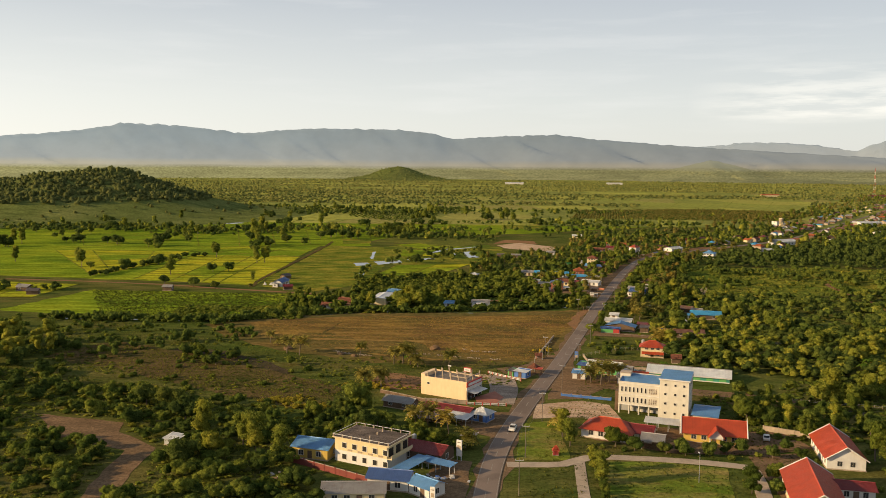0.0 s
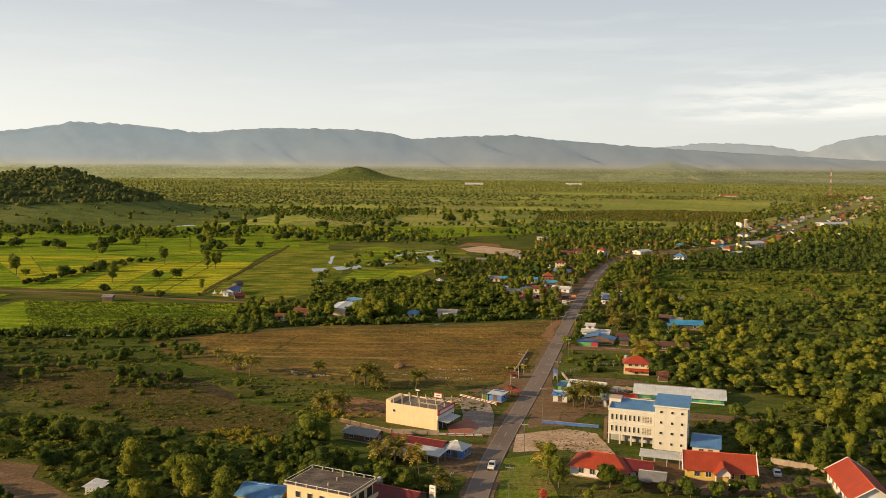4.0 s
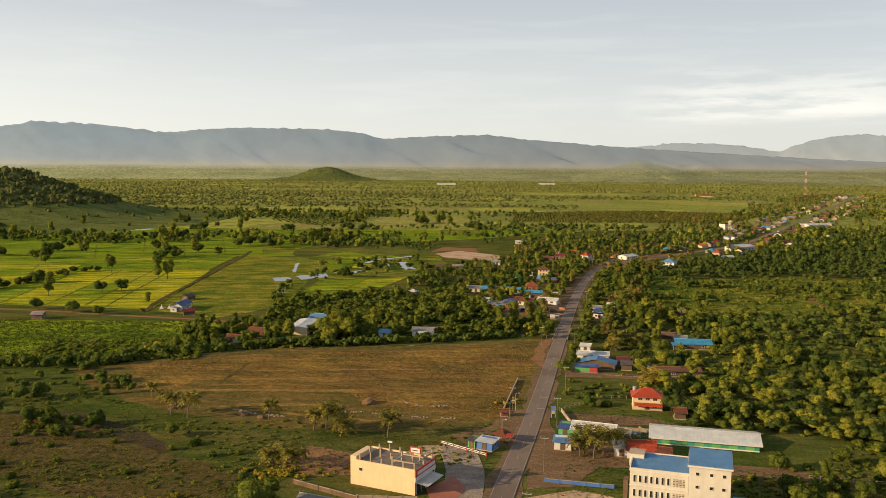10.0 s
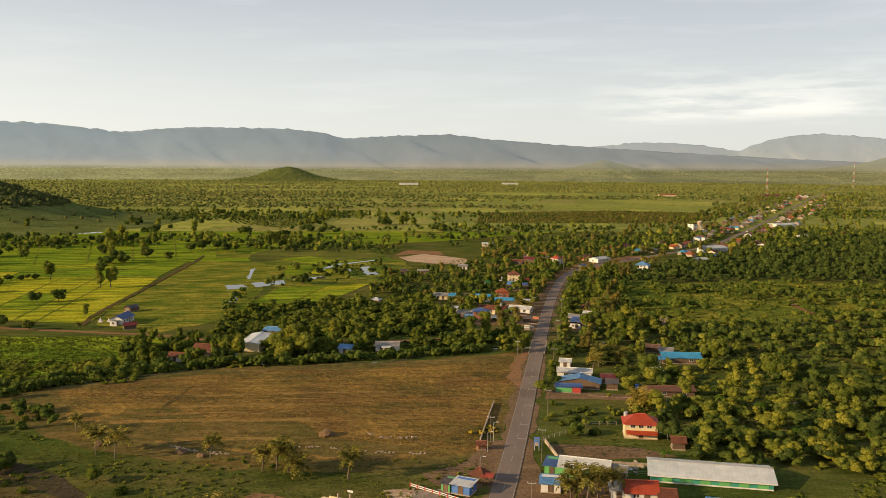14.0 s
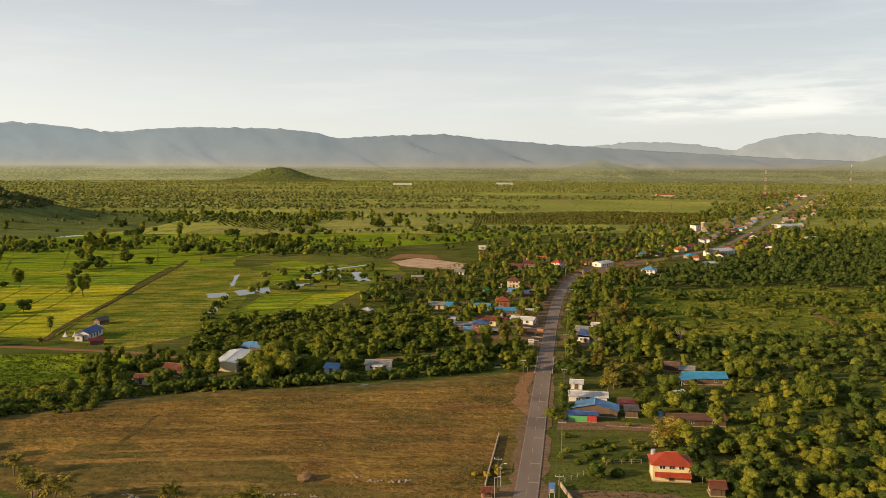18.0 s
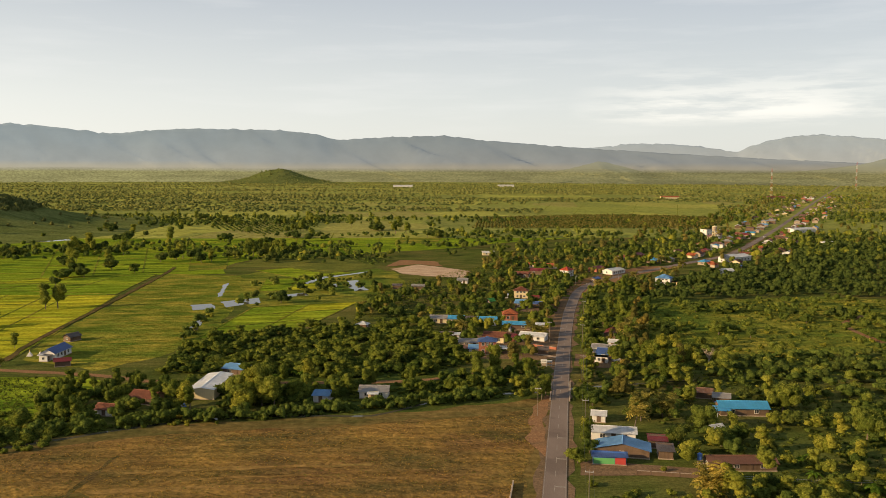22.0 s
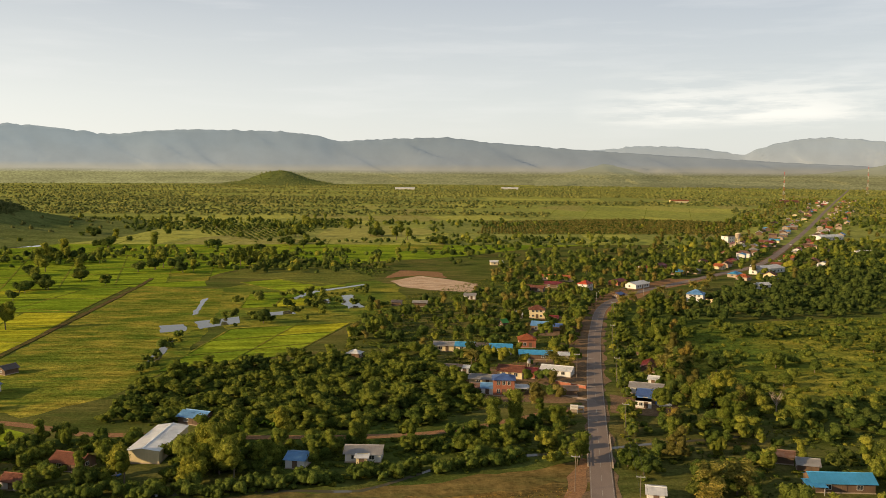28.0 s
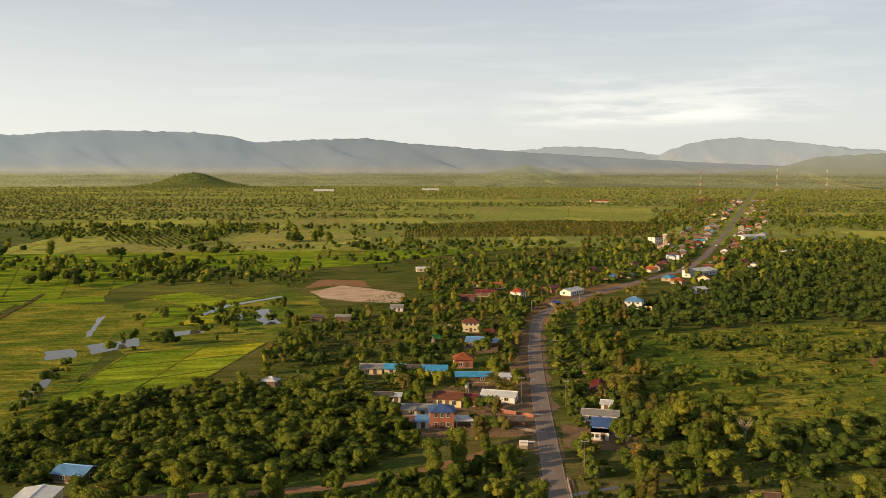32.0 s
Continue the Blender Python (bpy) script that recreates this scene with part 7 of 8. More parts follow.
for k, (nm, lab, h, r, lb, ls, lv, m) in enumerate(TREES):
    rng = np.random.default_rng(100 + k)
    variants = []
    for v in range(2):
        bl = lobes(rng, *lb)
        big = sorted(bl, key=lambda q: -q[3] - 0.3 * q[2])[:4]
        mid = sum(q[2] for q in bl) / len(bl)
        heart = (0.0, 0.0, mid * 0.85, lb[1] * 0.72 + 0.3, mid * 0.55)
        wide = [(q[0], q[1], q[2], q[3] * 1.2, q[4] * 1.2) for q in big]
        two = [(0.25 * lb[1], 0.1, mid * 0.85, lb[1] * 0.62 + 0.75, min(lb[3], 5.5) * 0.42), (-0.45 * lb[1], -0.2, mid * 0.65, lb[1] * 0.55 + 0.6, min(lb[3], 5.5) * 0.34)]
        variants.append((crown(rng, bl + [heart], 0, lv * 1.4, ls * 0.85), crown(rng, sorted(bl, key=lambda q: -q[3] - 0.2 * q[2])[:7] + [heart], 1, 130, ls * 1.05), crown(rng, wide + [heart], 2, 44, ls * 1.5), crown(rng, two, 3, 7, ls * 2.6), crown(rng, [(0, 0, mid * 0.7, lb[1] * 0.8 + 0.9, lb[3] * 0.5)], 3, 3, ls * 3.0)))
    ARCH.append(variants)
    for v in range(2):
        cv, cf = variants[v][0]
        t = tagged(empty(nm, 0, -300 - 10 * k - 5 * v), lab, "bush" if "bush" in nm else "tree", "bushes" if "bush" in nm else "trees")
        part("trunk", trunk_mesh(rng, h, r, 4 if r > 0.1 else 2), M_BARK, t)
        quick("crown", cv, cf, m, t, smooth=True)
        SOURCES[k, v] = t

PLANTED = []


def plant(k, x, y, s=1.0):
    rng = random.Random(int(x * 13 + y * 7))
    src = SOURCES[k, rng.randrange(2)]
    ob = copy_thing(src, pose(x, y, 0, 0, 0, rng.uniform(0, 360)) @ Matrix.Diagonal((s, s, s * rng.uniform(0.9, 1.15), 1)))
    PLANTED.append((x, y))
    return ob


def palm_source(label, h, seed):
    rng = np.random.default_rng(seed)
    t = tagged(empty("coconut_palm", 0, -400 - seed), label, "palm", "coconut palms")
    bm, prev = bmesh.new(), Vector((0, 0, -0.2))
    bend = Vector((rng.uniform(-0.8, 0.8), rng.uniform(-0.8, 0.8), 0))
    for i in range(1, 6):
        f = i / 5
        p = Vector((bend.x * f * f, bend.y * f * f, h * f))
        add_tube(bm, prev, p, 0.2 - 0.09 * (f - 0.2), 0.2 - 0.09 * f, 7)
        prev = p
    part("trunk", bm, M_BARK, t)
    V, F = [], []
    for i in range(32):
        a = i * 2.4 + rng.uniform(-0.2, 0.2)
        up = rng.uniform(0.7, 2.7)
        L = rng.uniform(3.1, 4.0)
        d = np.array((math.cos(a), math.sin(a), 0))
        side = np.array((-d[1], d[0], 0))
        pts = []
        for j in range(8):
            s = j / 7
            pts.append(np.array(prev) + d * L * s * (1 - 0.15 * s) + np.array((0, 0, L * (up * s * 0.75 - 1.2 * s * s))))
        for j in range(7):
            for sg in (-1, 1):
                w = 0.75 * math.sin(math.pi * min(1, (j + 0.9) / 7.6)) + 0.1
                n = len(V)
                tip = side * sg * w + np.array((0, 0, -0.28 * w)) + d * 0.25
                V += [pts[j], pts[j] * 0.35 + pts[j + 1] * 0.65, pts[j] * 0.35 + pts[j + 1] * 0.65 + tip, pts[j] + tip]
                F.append((n, n + 1, n + 2, n + 3))
    quick("fronds", V, F, M_PALM, t)
    for i in range(4):
        a = i * 1.6
        part("coconut", tube((prev.x + 0.25 * math.cos(a), prev.y + 0.25 * math.sin(a), prev.z - 0.35), (prev.x + 0.25 * math.cos(a), prev.y + 0.25 * math.sin(a), prev.z - 0.1), 0.13, 0.09, 6), M_WOOD, t)
    return t


PALMS = [palm_source("coconut palm with drooping golden-green fronds", h, i + 1) for i, h in enumerate((2.4, 3.2, 4.3))]


def palm(x, y, s=1.0):
    rng = random.Random(int(x * 31 + y * 17))
    PLANTED.append((x, y))
    return copy_thing(rng.choice(PALMS), pose(x, y, 0, 0, 0, rng.uniform(0, 360)) @ Matrix.Scale(s * 1.15, 4))


def banana_source():
    rng = np.random.default_rng(3)
    t = tagged(empty("banana_plant", 0, -450), "banana plant with broad pale green leaves", "banana plant", "banana plants")
    part("stem", tube((0, 0, -0.1), (0, 0, 1.8), 0.16, 0.08, 7), M_LEAF, t)
    for i in range(8):
        a, up = i * 2.4, rng.uniform(0.5, 1.3)
        d = Vector((math.cos(a), math.sin(a), 0))
        sd = Vector((-d.y, d.x, 0))
        bm, prev = bmesh.new(), None
        for j in range(6):
            s = j / 5
            c = Vector((0, 0, 1.7)) + d * 1.7 * s + Vector((0, 0, up * s - 1.5 * s * s))
            w = 0.36 * math.sin(math.pi * (0.1 + 0.88 * s))
            row = [bm.verts.new(c - sd * w - Vector((0, 0, w * 0.3))), bm.verts.new(c), bm.verts.new(c + sd * w - Vector((0, 0, w * 0.3)))]
            if prev:
                bm.faces.new((prev[0], prev[1], row[1], row[0])), bm.faces.new((prev[1], prev[2], row[2], row[1]))
            prev = row
        part("leaf", bm, M_BANANA, t)
    return t


BANANA = banana_source()


def banana(x, y, s=1.0):
    PLANTED.append((x, y))
    return copy_thing(BANANA, pose(x, y, 0, 0, 0, (x * 77 + y * 31) % 360) @ Matrix.Scale(s, 4))


def clear_of(px, py, gap=1.5, road=5.2):
    """Points that stand on no house, road, track, creek or pond."""
    ok = away(px, py, ROAD_XY) > road + gap
    ok &= away(px, py, [(p.x, p.y) for p in TRACK]) > 3.4 + gap * 0.4
    ok &= away(px, py, [(p.x, p.y) for p in DRIVE]) > 2.2 + gap * 0.3
    for cx, cy, r, L, D, yaw in FOOT:
        a = radians(-yaw)
        dx, dy = px - cx, py - cy
        lx, ly = dx * math.cos(a) - dy * math.sin(a), dx * math.sin(a) + dy * math.cos(a)
        ok &= (np.abs(lx) > L / 2 + gap) | (np.abs(ly) > D / 2 + gap)
        if L > 4.5 and cy < 800:      # open yards to the south of houses
            lx, ly = dx * math.cos(a) - (dy + 4.5) * math.sin(a), dx * math.sin(a) + (dy + 4.5) * math.cos(a)
            ok &= (np.abs(lx) > L / 2 + 0.3) | (np.abs(ly) > D / 2 + 0.3)
    return ok


def sprinkle(poly, count, seed, gap=1.5, keep_off=(), road=5.2):
    rng = np.random.default_rng(seed)
    xs, ys = [p[0] for p in poly], [p[1] for p in poly]
    px, py = rng.uniform(min(xs), max(xs), count * 3), rng.uniform(min(ys), max(ys), count * 3)
    ok = inside(px, py, poly) & clear_of(px, py, gap, road)
    for other in keep_off: ok &= ~inside(px, py, other)
    return px[ok][:count], py[ok][:count]


def along(line, count, width, seed):
    rng = np.random.default_rng(seed)
    seg = np.array(line)
    d = np.r_[0, np.cumsum(np.hypot(*np.diff(seg, axis=0).T))]
    t = rng.uniform(0, d[-1], count)
    px = np.interp(t, d, seg[:, 0]) + rng.normal(0, width / 2.5, count)
    py = np.interp(t, d, seg[:, 1]) + rng.normal(0, width / 2.5, count)
    ok = clear_of(px, py, 1.0)
    return px[ok], py[ok]


def stand(name, label, px, py, kinds, level, scale, seed, z=None, category="trees", leaf=None, flat=1.0):
    """Many trees joined into one mass per leaf colour; level 1 is near, 4 farthest."""
    rng = np.random.default_rng(seed)
    groups = {}
    for i, (x, y) in enumerate(zip(px, py)):
        k = kinds[rng.integers(len(kinds))]
        v, f = ARCH[k][rng.integers(2)][level]
        s = scale * rng.uniform(0.7, 1.3)
        a = rng.uniform(0, 6.28)
        c, sn = math.cos(a) * s, math.sin(a) * s
        w = np.empty_like(v)
        w[:, 0], w[:, 1] = v[:, 0] * c - v[:, 1] * sn + x, v[:, 0] * sn + v[:, 1] * c + y
        w[:, 2] = v[:, 2] * s * flat * rng.uniform(0.85, 1.2) + (z[i] if z is not None else 0.0)
        vs, fs, n = groups.setdefault(leaf or TREES[k][7], ([], [], [0]))
        vs.append(w), fs.append(f + n[0])
        n[0] += len(w)
    for m, (vs, fs, n) in groups.items():
        mass = quick(name, np.concatenate(vs), np.concatenate(fs), m, smooth=True)
        tagged(mass, label, category, "", "stuff")


# single trees that stand out
SINGLE = [(1, -36.6, 265.5, 1.8), (3, -46, 450, 1.5), (3, -41, 449.5, 1.5), (2, -44, 447, 1.25), (3, 95, 500, 1.3), (3, 93, 503, 1.4), (1, 137, 546, 1.3), (3, 138, 548, 1.2), (1, 83, 417, 1.5), (3, 112, 432, 1.5), (4, 42.5, 495.5, 1.25), (2, 33, 478, 1.2), (2, 27, 474, 1.1), (0, 113, 540, 1.15), (2, 96, 497, 1.15), (3, 104, 492, 1.2), (3, 112, 478, 1.0), (3, 122, 405, 1.4), (3, 130, 375, 1.2), (1, 88, 405, 1.0), (1, 82, 402, 1.1), (0, 72, 405, 1.0),
          (2, 48, 405, 0.8), (1, 47.5, 399, 0.9), (3, 43, 392, 0.8), (1, 44, 348, 0.9), (0, -31, 250, 1.0), (1, -29, 253, 1.1), (3, 73.5, 266, 1.25), (5, 82, 262, 1.0), (1, 38.5, 238, 0.8), (3, 34, 240.5, 0.9), (1, 30.5, 252.5, 0.6),
          (1, 50, 237.5, 0.8), (1, 56.5, 236, 0.8), (0, 46, 236.5, 0.6), (1, 64.5, 238, 0.8), (2, 21, 247, 0.8), (2, 22.5, 240, 0.8), (2, 27, 222, 0.7), (2, 28, 215, 0.8), (1, 62, 219, 0.8), (1, 60, 212, 0.7), (2, 96, 236, 1.2), (2, 97, 228, 1.3), (2, 103, 222, 1.2), (3, 101, 286, 1.2), (2, 105, 289, 1.3), (3, 110, 286, 1.1), (3, 67.5, 221, 0.7), (1, 65.5, 212, 0.7), (1, 61, 238, 0.7),
          (0, -90, 262, 1.3), (0, -82, 250, 1.4), (2, -72, 236, 1.1), (0, -100, 266, 1.1), (2, -60, 232, 1.0), (2, -55, 226, 1.1), (3, -66, 225, 1.0), (0, -70, 218, 1.2), (2, -48, 222, 0.9), (2, -28, 467, 1.0), (2, -40, 445, 1.2), (2, -36, 441, 1.2), (3, -44, 438, 1.2), (2, -60, 440, 1.1), (0, -66, 436, 1.0),
          (1, -175, 503, 1.4), (0, -196, 512, 1.0), (0, -160, 498, 0.8), (2, -148, 530, 0.7), (0, -60, 640, 1.2), (0, -8, 620, 1.4), (0, 4, 655, 1.2), (1, 56, 447, 1.0), (1, 58, 441, 0.9), (2, 46, 452, 0.9), (2, 44, 448, 0.8), (1, 60, 552, 0.9), (1, 66, 575, 0.8), (0, 30, 560, 1.2), (1, 24, 562, 1.0), (3, 88, 690, 1.2), (0, 60, 672, 1.1)]
for k, x, y, s in SINGLE: plant(k, x, y, s)
for x, y, s in ((-31, 326, 0.95), (-28, 324, 1.0), (-25, 321, 0.9), (-34, 324, 0.8), (-40, 298, 0.9), (-34, 293.5, 1.05), (-14, 319, 0.9), (-76.6, 338, 0.85), (-71, 335, 0.95), (-48, 334, 0.75), (-84, 352, 0.6), (-88, 356, 0.6), (-15, 251, 0.9), (-18, 250, 0.8), (-4, 236, 0.9), (-9, 247, 0.8), (34, 305, 0.9), (37, 303, 1.0), (40, 306, 0.9),
                (43, 307, 0.8), (35.5, 309, 0.8), (67.5, 371, 1.15), (68, 425, 1.0), (75, 428, 1.1), (64, 417, 0.9), (91, 520, 1.1), (94, 528, 1.0), (98, 540, 1.0), (104, 545, 0.9), (92, 535, 1.0), (101, 556, 1.0), (28, 555, 0.9), (57, 548, 0.8), (59, 545, 0.8), (20, 255, 0.9), (80, 437, 0.8),
                (-2, 500, 0.7), (-44, 470, 0.8), (-140, 500, 0.5), (150, 720, 1.0), (120, 690, 0.9), (128, 700, 1.0), (176, 740, 1.0), (186, 748, 1.0), (205, 790, 1.0), (196, 812, 1.1), (115, 800, 1.0), (126, 806, 1.0), (160, 800, 1.0), (80, 800, 1.0), (62, 545, 0.8)):
    palm(x, y, s)
for i, (x, y) in enumerate(zip(*sprinkle([(92, 380), (140, 380), (140, 300), (100, 322)], 14, 71))): banana(x, y, 1.0 + 0.3 * (i % 3))
for x, y in ((-38, 478), (-35, 481), (-41, 476), (-32, 479), (96, 388), (99, 390), (62, 330), (72, 322), (-30, 330), (104, 560), (120, 545), (112, 566)): banana(x, y, 1.1)

# rows of bushes and hedges, and shrubs that can be told apart on the nearer fields
for x, y in zip(*along([(-253, 540), (-247, 590), (-238, 656), (-225, 668)], 46, 6, 72)): plant(0, x, y, 0.62)
for x, y in zip(*sprinkle([(-165, 330), (-60, 320), (-30, 300), (-60, 250), (-150, 270)], 46, 73)): plant(5 + int(x) % 2, x, y, 1.0)
for x, y in zip(*sprinkle([(35, 372), (46, 380), (62, 372), (58, 348), (40, 346)], 26, 74)): plant(5 + int(y) % 2, x, y, 0.9)
PLAIN = [(-430, 560), (-160, 525), (-155, 765), (-110, 800), (-60, 960), (40, 1010), (90, 1150), (-100, 1400), (-380, 1400), (-520, 1100)]
clump = random.Random(75)
for x, y in [*zip(*sprinkle(PLAIN, 74, 75)), *zip(*sprinkle([(-300, 640), (-165, 640), (-120, 800), (-60, 970), (-200, 1040), (-330, 830)], 34, 175))]:
    for j in range(clump.choice((1, 1, 2, 2, 4))):
        plant(clump.choice((0, 0, 1, 2)), x + clump.uniform(-9, 9), y + clump.uniform(-7, 7), clump.uniform(1.0, 1.7))
CLEARING = [(131, 626), (180, 640), (232, 650), (300, 625), (300, 560), (245, 530), (168, 508), (128, 500), (112, 530), (104, 545)]
for x, y in zip(*sprinkle(CLEARING, 75, 76)): plant((5, 6, 6, 1)[int(x) % 4], x, y, 1.0)
for k, x, y, s in ((1, -114, 333, 0.8), (3, -107, 331, 0.7), (1, -100, 328, 0.75), (1, -94, 325, 0.7), (1, -70.5, 319, 0.75), (6, -112, 328, 1.2), (6, -108, 325, 1.1), (5, -62, 312, 1.2)): plant(k, x, y, s)
for x, y in zip(*sprinkle([(64, 262), (112, 250), (126, 290), (96, 304), (66, 292)], 46, 176)): plant((5, 6, 6, 1)[int(x) % 4], x, y, 1.0)
for x, y in zip(*sprinkle([(30, 246), (62, 236), (82, 246), (100, 215), (92, 198), (66, 232), (30, 234)], 24, 177)): plant((5, 1, 6)[int(y) % 3], x, y, 0.7)
for i in range(9): plant(1, 27.6 + 0.35 * (i % 2), 206 + i * 2.6, 0.45)

for x, y in zip(*sprinkle([(-118, 428), (-92, 430), (-84, 420), (-96, 410), (-116, 412)], 26, 178)): plant(6, x, y, 1.5)
for x, y in zip(*sprinkle([(-46, 262), (-30, 262), (-10, 248), (-4, 236), (-34, 238)], 26, 179)): plant((5, 6, 1)[int(x) % 3], x, y, 0.8)

px, py = sprinkle(CLEARING, 240, 181, 0.8)
stand("scrub_bushes", "low yellow-green bushes over the clearing", px, py, (5, 6, 6, 5, 1), 2, 0.85, 182, category="bushes")
px, py = along([(131, 622), (160, 600), (190, 600), (215, 575), (300, 585)], 90, 16, 183)
stand("scrub_bushes", "belts of small trees in the clearing", px, py, (1, 1, 3, 0), 1, 0.75, 184, category="bushes")
for x, y in zip(*sprinkle([(-118, 338), (-92, 332), (-84, 318), (-100, 312), (-116, 322)], 24, 185)): plant((0, 6, 5, 1)[int(y) % 4], x, y, 0.75)
for x, y in zip(*along([(74, 520), (86, 560), (97, 606), (112, 650)], 26, 3, 186)): plant((1, 6, 5)[int(y) % 3], x + 3, y, 0.7)
# joined woods
W_RIGHT = [(70, 322), (100, 321), (112, 296), (150, 270), (230, 330), (300, 460), (330, 620), (300, 625), (300, 560), (245, 530), (168, 508), (128, 500), (112, 530), (100, 510), (90, 470), (70, 447), (66, 432), (75, 420), (74, 395), (90, 378), (66, 378), (66, 350)]
GARDEN = [(58, 378), (92, 376), (132, 380), (135, 440), (112, 478), (70, 447), (66, 432)]
ORCHARD = [(132, 395), (300, 395), (330, 620), (300, 625), (300, 560), (245, 530), (168, 508), (128, 500), (112, 478), (135, 440)]
px, py = sprinkle(ORCHARD, 1150, 170, 0.8)
stand("orchard", "low fruit trees and bushes", px, py, (1, 1, 5, 0, 6, 3), 2, 0.8, 171, category="orchard", flat=0.8)
px, py = sprinkle(GARDEN, 120, 172, 1.2)
stand("garden_trees", "mixed trees round the cyan-roofed house", px, py, (0, 1, 1, 2, 3, 5, 6), 1, 0.8, 173)
px, py = sprinkle(W_RIGHT, 1900, 80, 0.8, (GARDEN, ORCHARD))
stand("woodland", "dense mixed green orchard and woodland", px, py, (0, 0, 1, 1, 1, 2, 3, 3, 6, 6, 1), 1, 0.86, 81, flat=0.8)
px, py = sprinkle([(78, 250), (110, 205), (180, 240), (160, 275), (112, 296), (95, 300), (72, 275)], 210, 82)
stand("woodland", "green bushes and young trees", px, py, (1, 2, 3, 6, 6, 5), 1, 0.7, 83)
W_BACK = [(131, 630), (232, 656), (330, 628), (480, 800), (560, 1000), (460, 1010), (330, 880), (230, 770), (172, 715), (140, 670)]
px, py = sprinkle(W_BACK, 1700, 84)
stand("woodland", "dense dark green woods beyond clearing", px, py, (0, 0, 0, 1, 2), 2, 0.86, 85, flat=0.9, leaf=M_LEAF_D)
px, py = sprinkle([(60, 440), (92, 470), (108, 500), (106, 545), (131, 624), (160, 715), (140, 712), (112, 640), (88, 545), (72, 470)], 330, 86)
stand("woodland", "roadside trees and undergrowth", px, py, (0, 1, 2, 3, 4, 6), 1, 0.9, 87)
W_THICK = [(-80, 522), (-70, 549), (-28, 566), (14, 556), (26, 520), (26, 497), (8, 479), (-21, 477), (-66, 483), (-82, 487)]
px, py = sprinkle(W_THICK, 900, 88, 0.8)
stand("thicket", "dense dark thicket of low trees", px, py, (0, 1, 1, 2, 3, 6), 1, 0.82, 89, flat=0.68)
px, py = along([(-200, 398), (-118, 398), (-106, 415), (-86, 424), (-59, 431), (-24, 437), (9, 446), (34, 453)], 720, 4.6, 90)
stand("hedge", "dense green hedge along creek", px, py, (1, 1, 5, 6, 6), 1, 0.62, 91, category="hedge")
px, py = sprinkle([(-110, 470), (-60, 468), (-20, 466), (30, 478), (44, 487), (46, 458), (0, 452), (-60, 436), (-105, 422)], 250, 92)
stand("thicket", "trees and bushes beside farm track", px, py, (1, 1, 2, 3, 6), 1, 0.75, 93)
DIRT = [(-127, 256), (-98, 250), (-94, 240), (-79, 228), (-75, 190), (-85, 188), (-90, 226), (-112, 234)]
px, py = sprinkle([(-170, 310), (-128, 285), (-92, 274), (-60, 262), (-48, 240), (-34, 205), (-34, 180), (-130, 180), (-180, 240)], 520, 94, 1.0, (DIRT,))
stand("bushes", "tangled green bushes and low trees", px, py, (0, 1, 3, 1, 5, 6, 6), 1, 0.78, 95, flat=0.85)
px, py = sprinkle([(-50, 262), (-34, 268), (-30, 246), (-8, 240), (-4, 232), (-36, 234), (-52, 240)], 120, 96)
stand("bushes", "garden bushes behind roadside shops", px, py, (0, 1, 3, 5, 6), 1, 0.62, 97)
px, py = sprinkle([(-20, 575), (20, 550), (30, 520), (50, 500), (92, 640), (115, 700), (160, 760), (225, 830), (160, 870), (80, 860), (60, 800), (55, 740), (30, 700), (-15, 690)], 540, 98, 1.4)
stand("garden_trees", "trees in the village gardens", px, py, (0, 1, 1, 2, 3, 4, 5), 2, 0.8, 99)
px, py = sprinkle([(-80, 620), (-40, 640), (-10, 690), (-20, 760), (-85, 700)], 60, 100)
stand("pond_trees", "scattered trees and reeds round ponds", px, py, (0, 1, 3, 6), 1, 0.8, 101)
px, py = along([(-91, 612), (-88, 580), (-86, 545), (-78, 522)], 40, 4, 102)
stand("pond_trees", "bushes along ditch", px, py, (5, 6, 1), 1, 0.8, 103)
VILLAGE = [(200, 790), (300, 890), (400, 1060), (560, 1330), (840, 1840), (1140, 2380), (1230, 2330), (900, 1760), (640, 1290), (480, 1000), (360, 850), (260, 760)]
px, py = sprinkle(VILLAGE, 1000, 104, 1.0)
stand("village_trees", "trees between village houses, east side", px, py, (0, 1, 2, 3, 4), 2, 1.0, 105)
VILLAGE_W = [(170, 790), (250, 880), (340, 1040), (500, 1310), (780, 1830), (1080, 2380), (1000, 2400), (700, 1850), (420, 1330), (230, 1060), (120, 900), (110, 830)]
px, py = sprinkle(VILLAGE_W, 1100, 106, 1.0)
stand("village_trees", "trees between village houses, west side", px, py, (0, 1, 2, 3, 4, 4), 2, 1.0, 107)


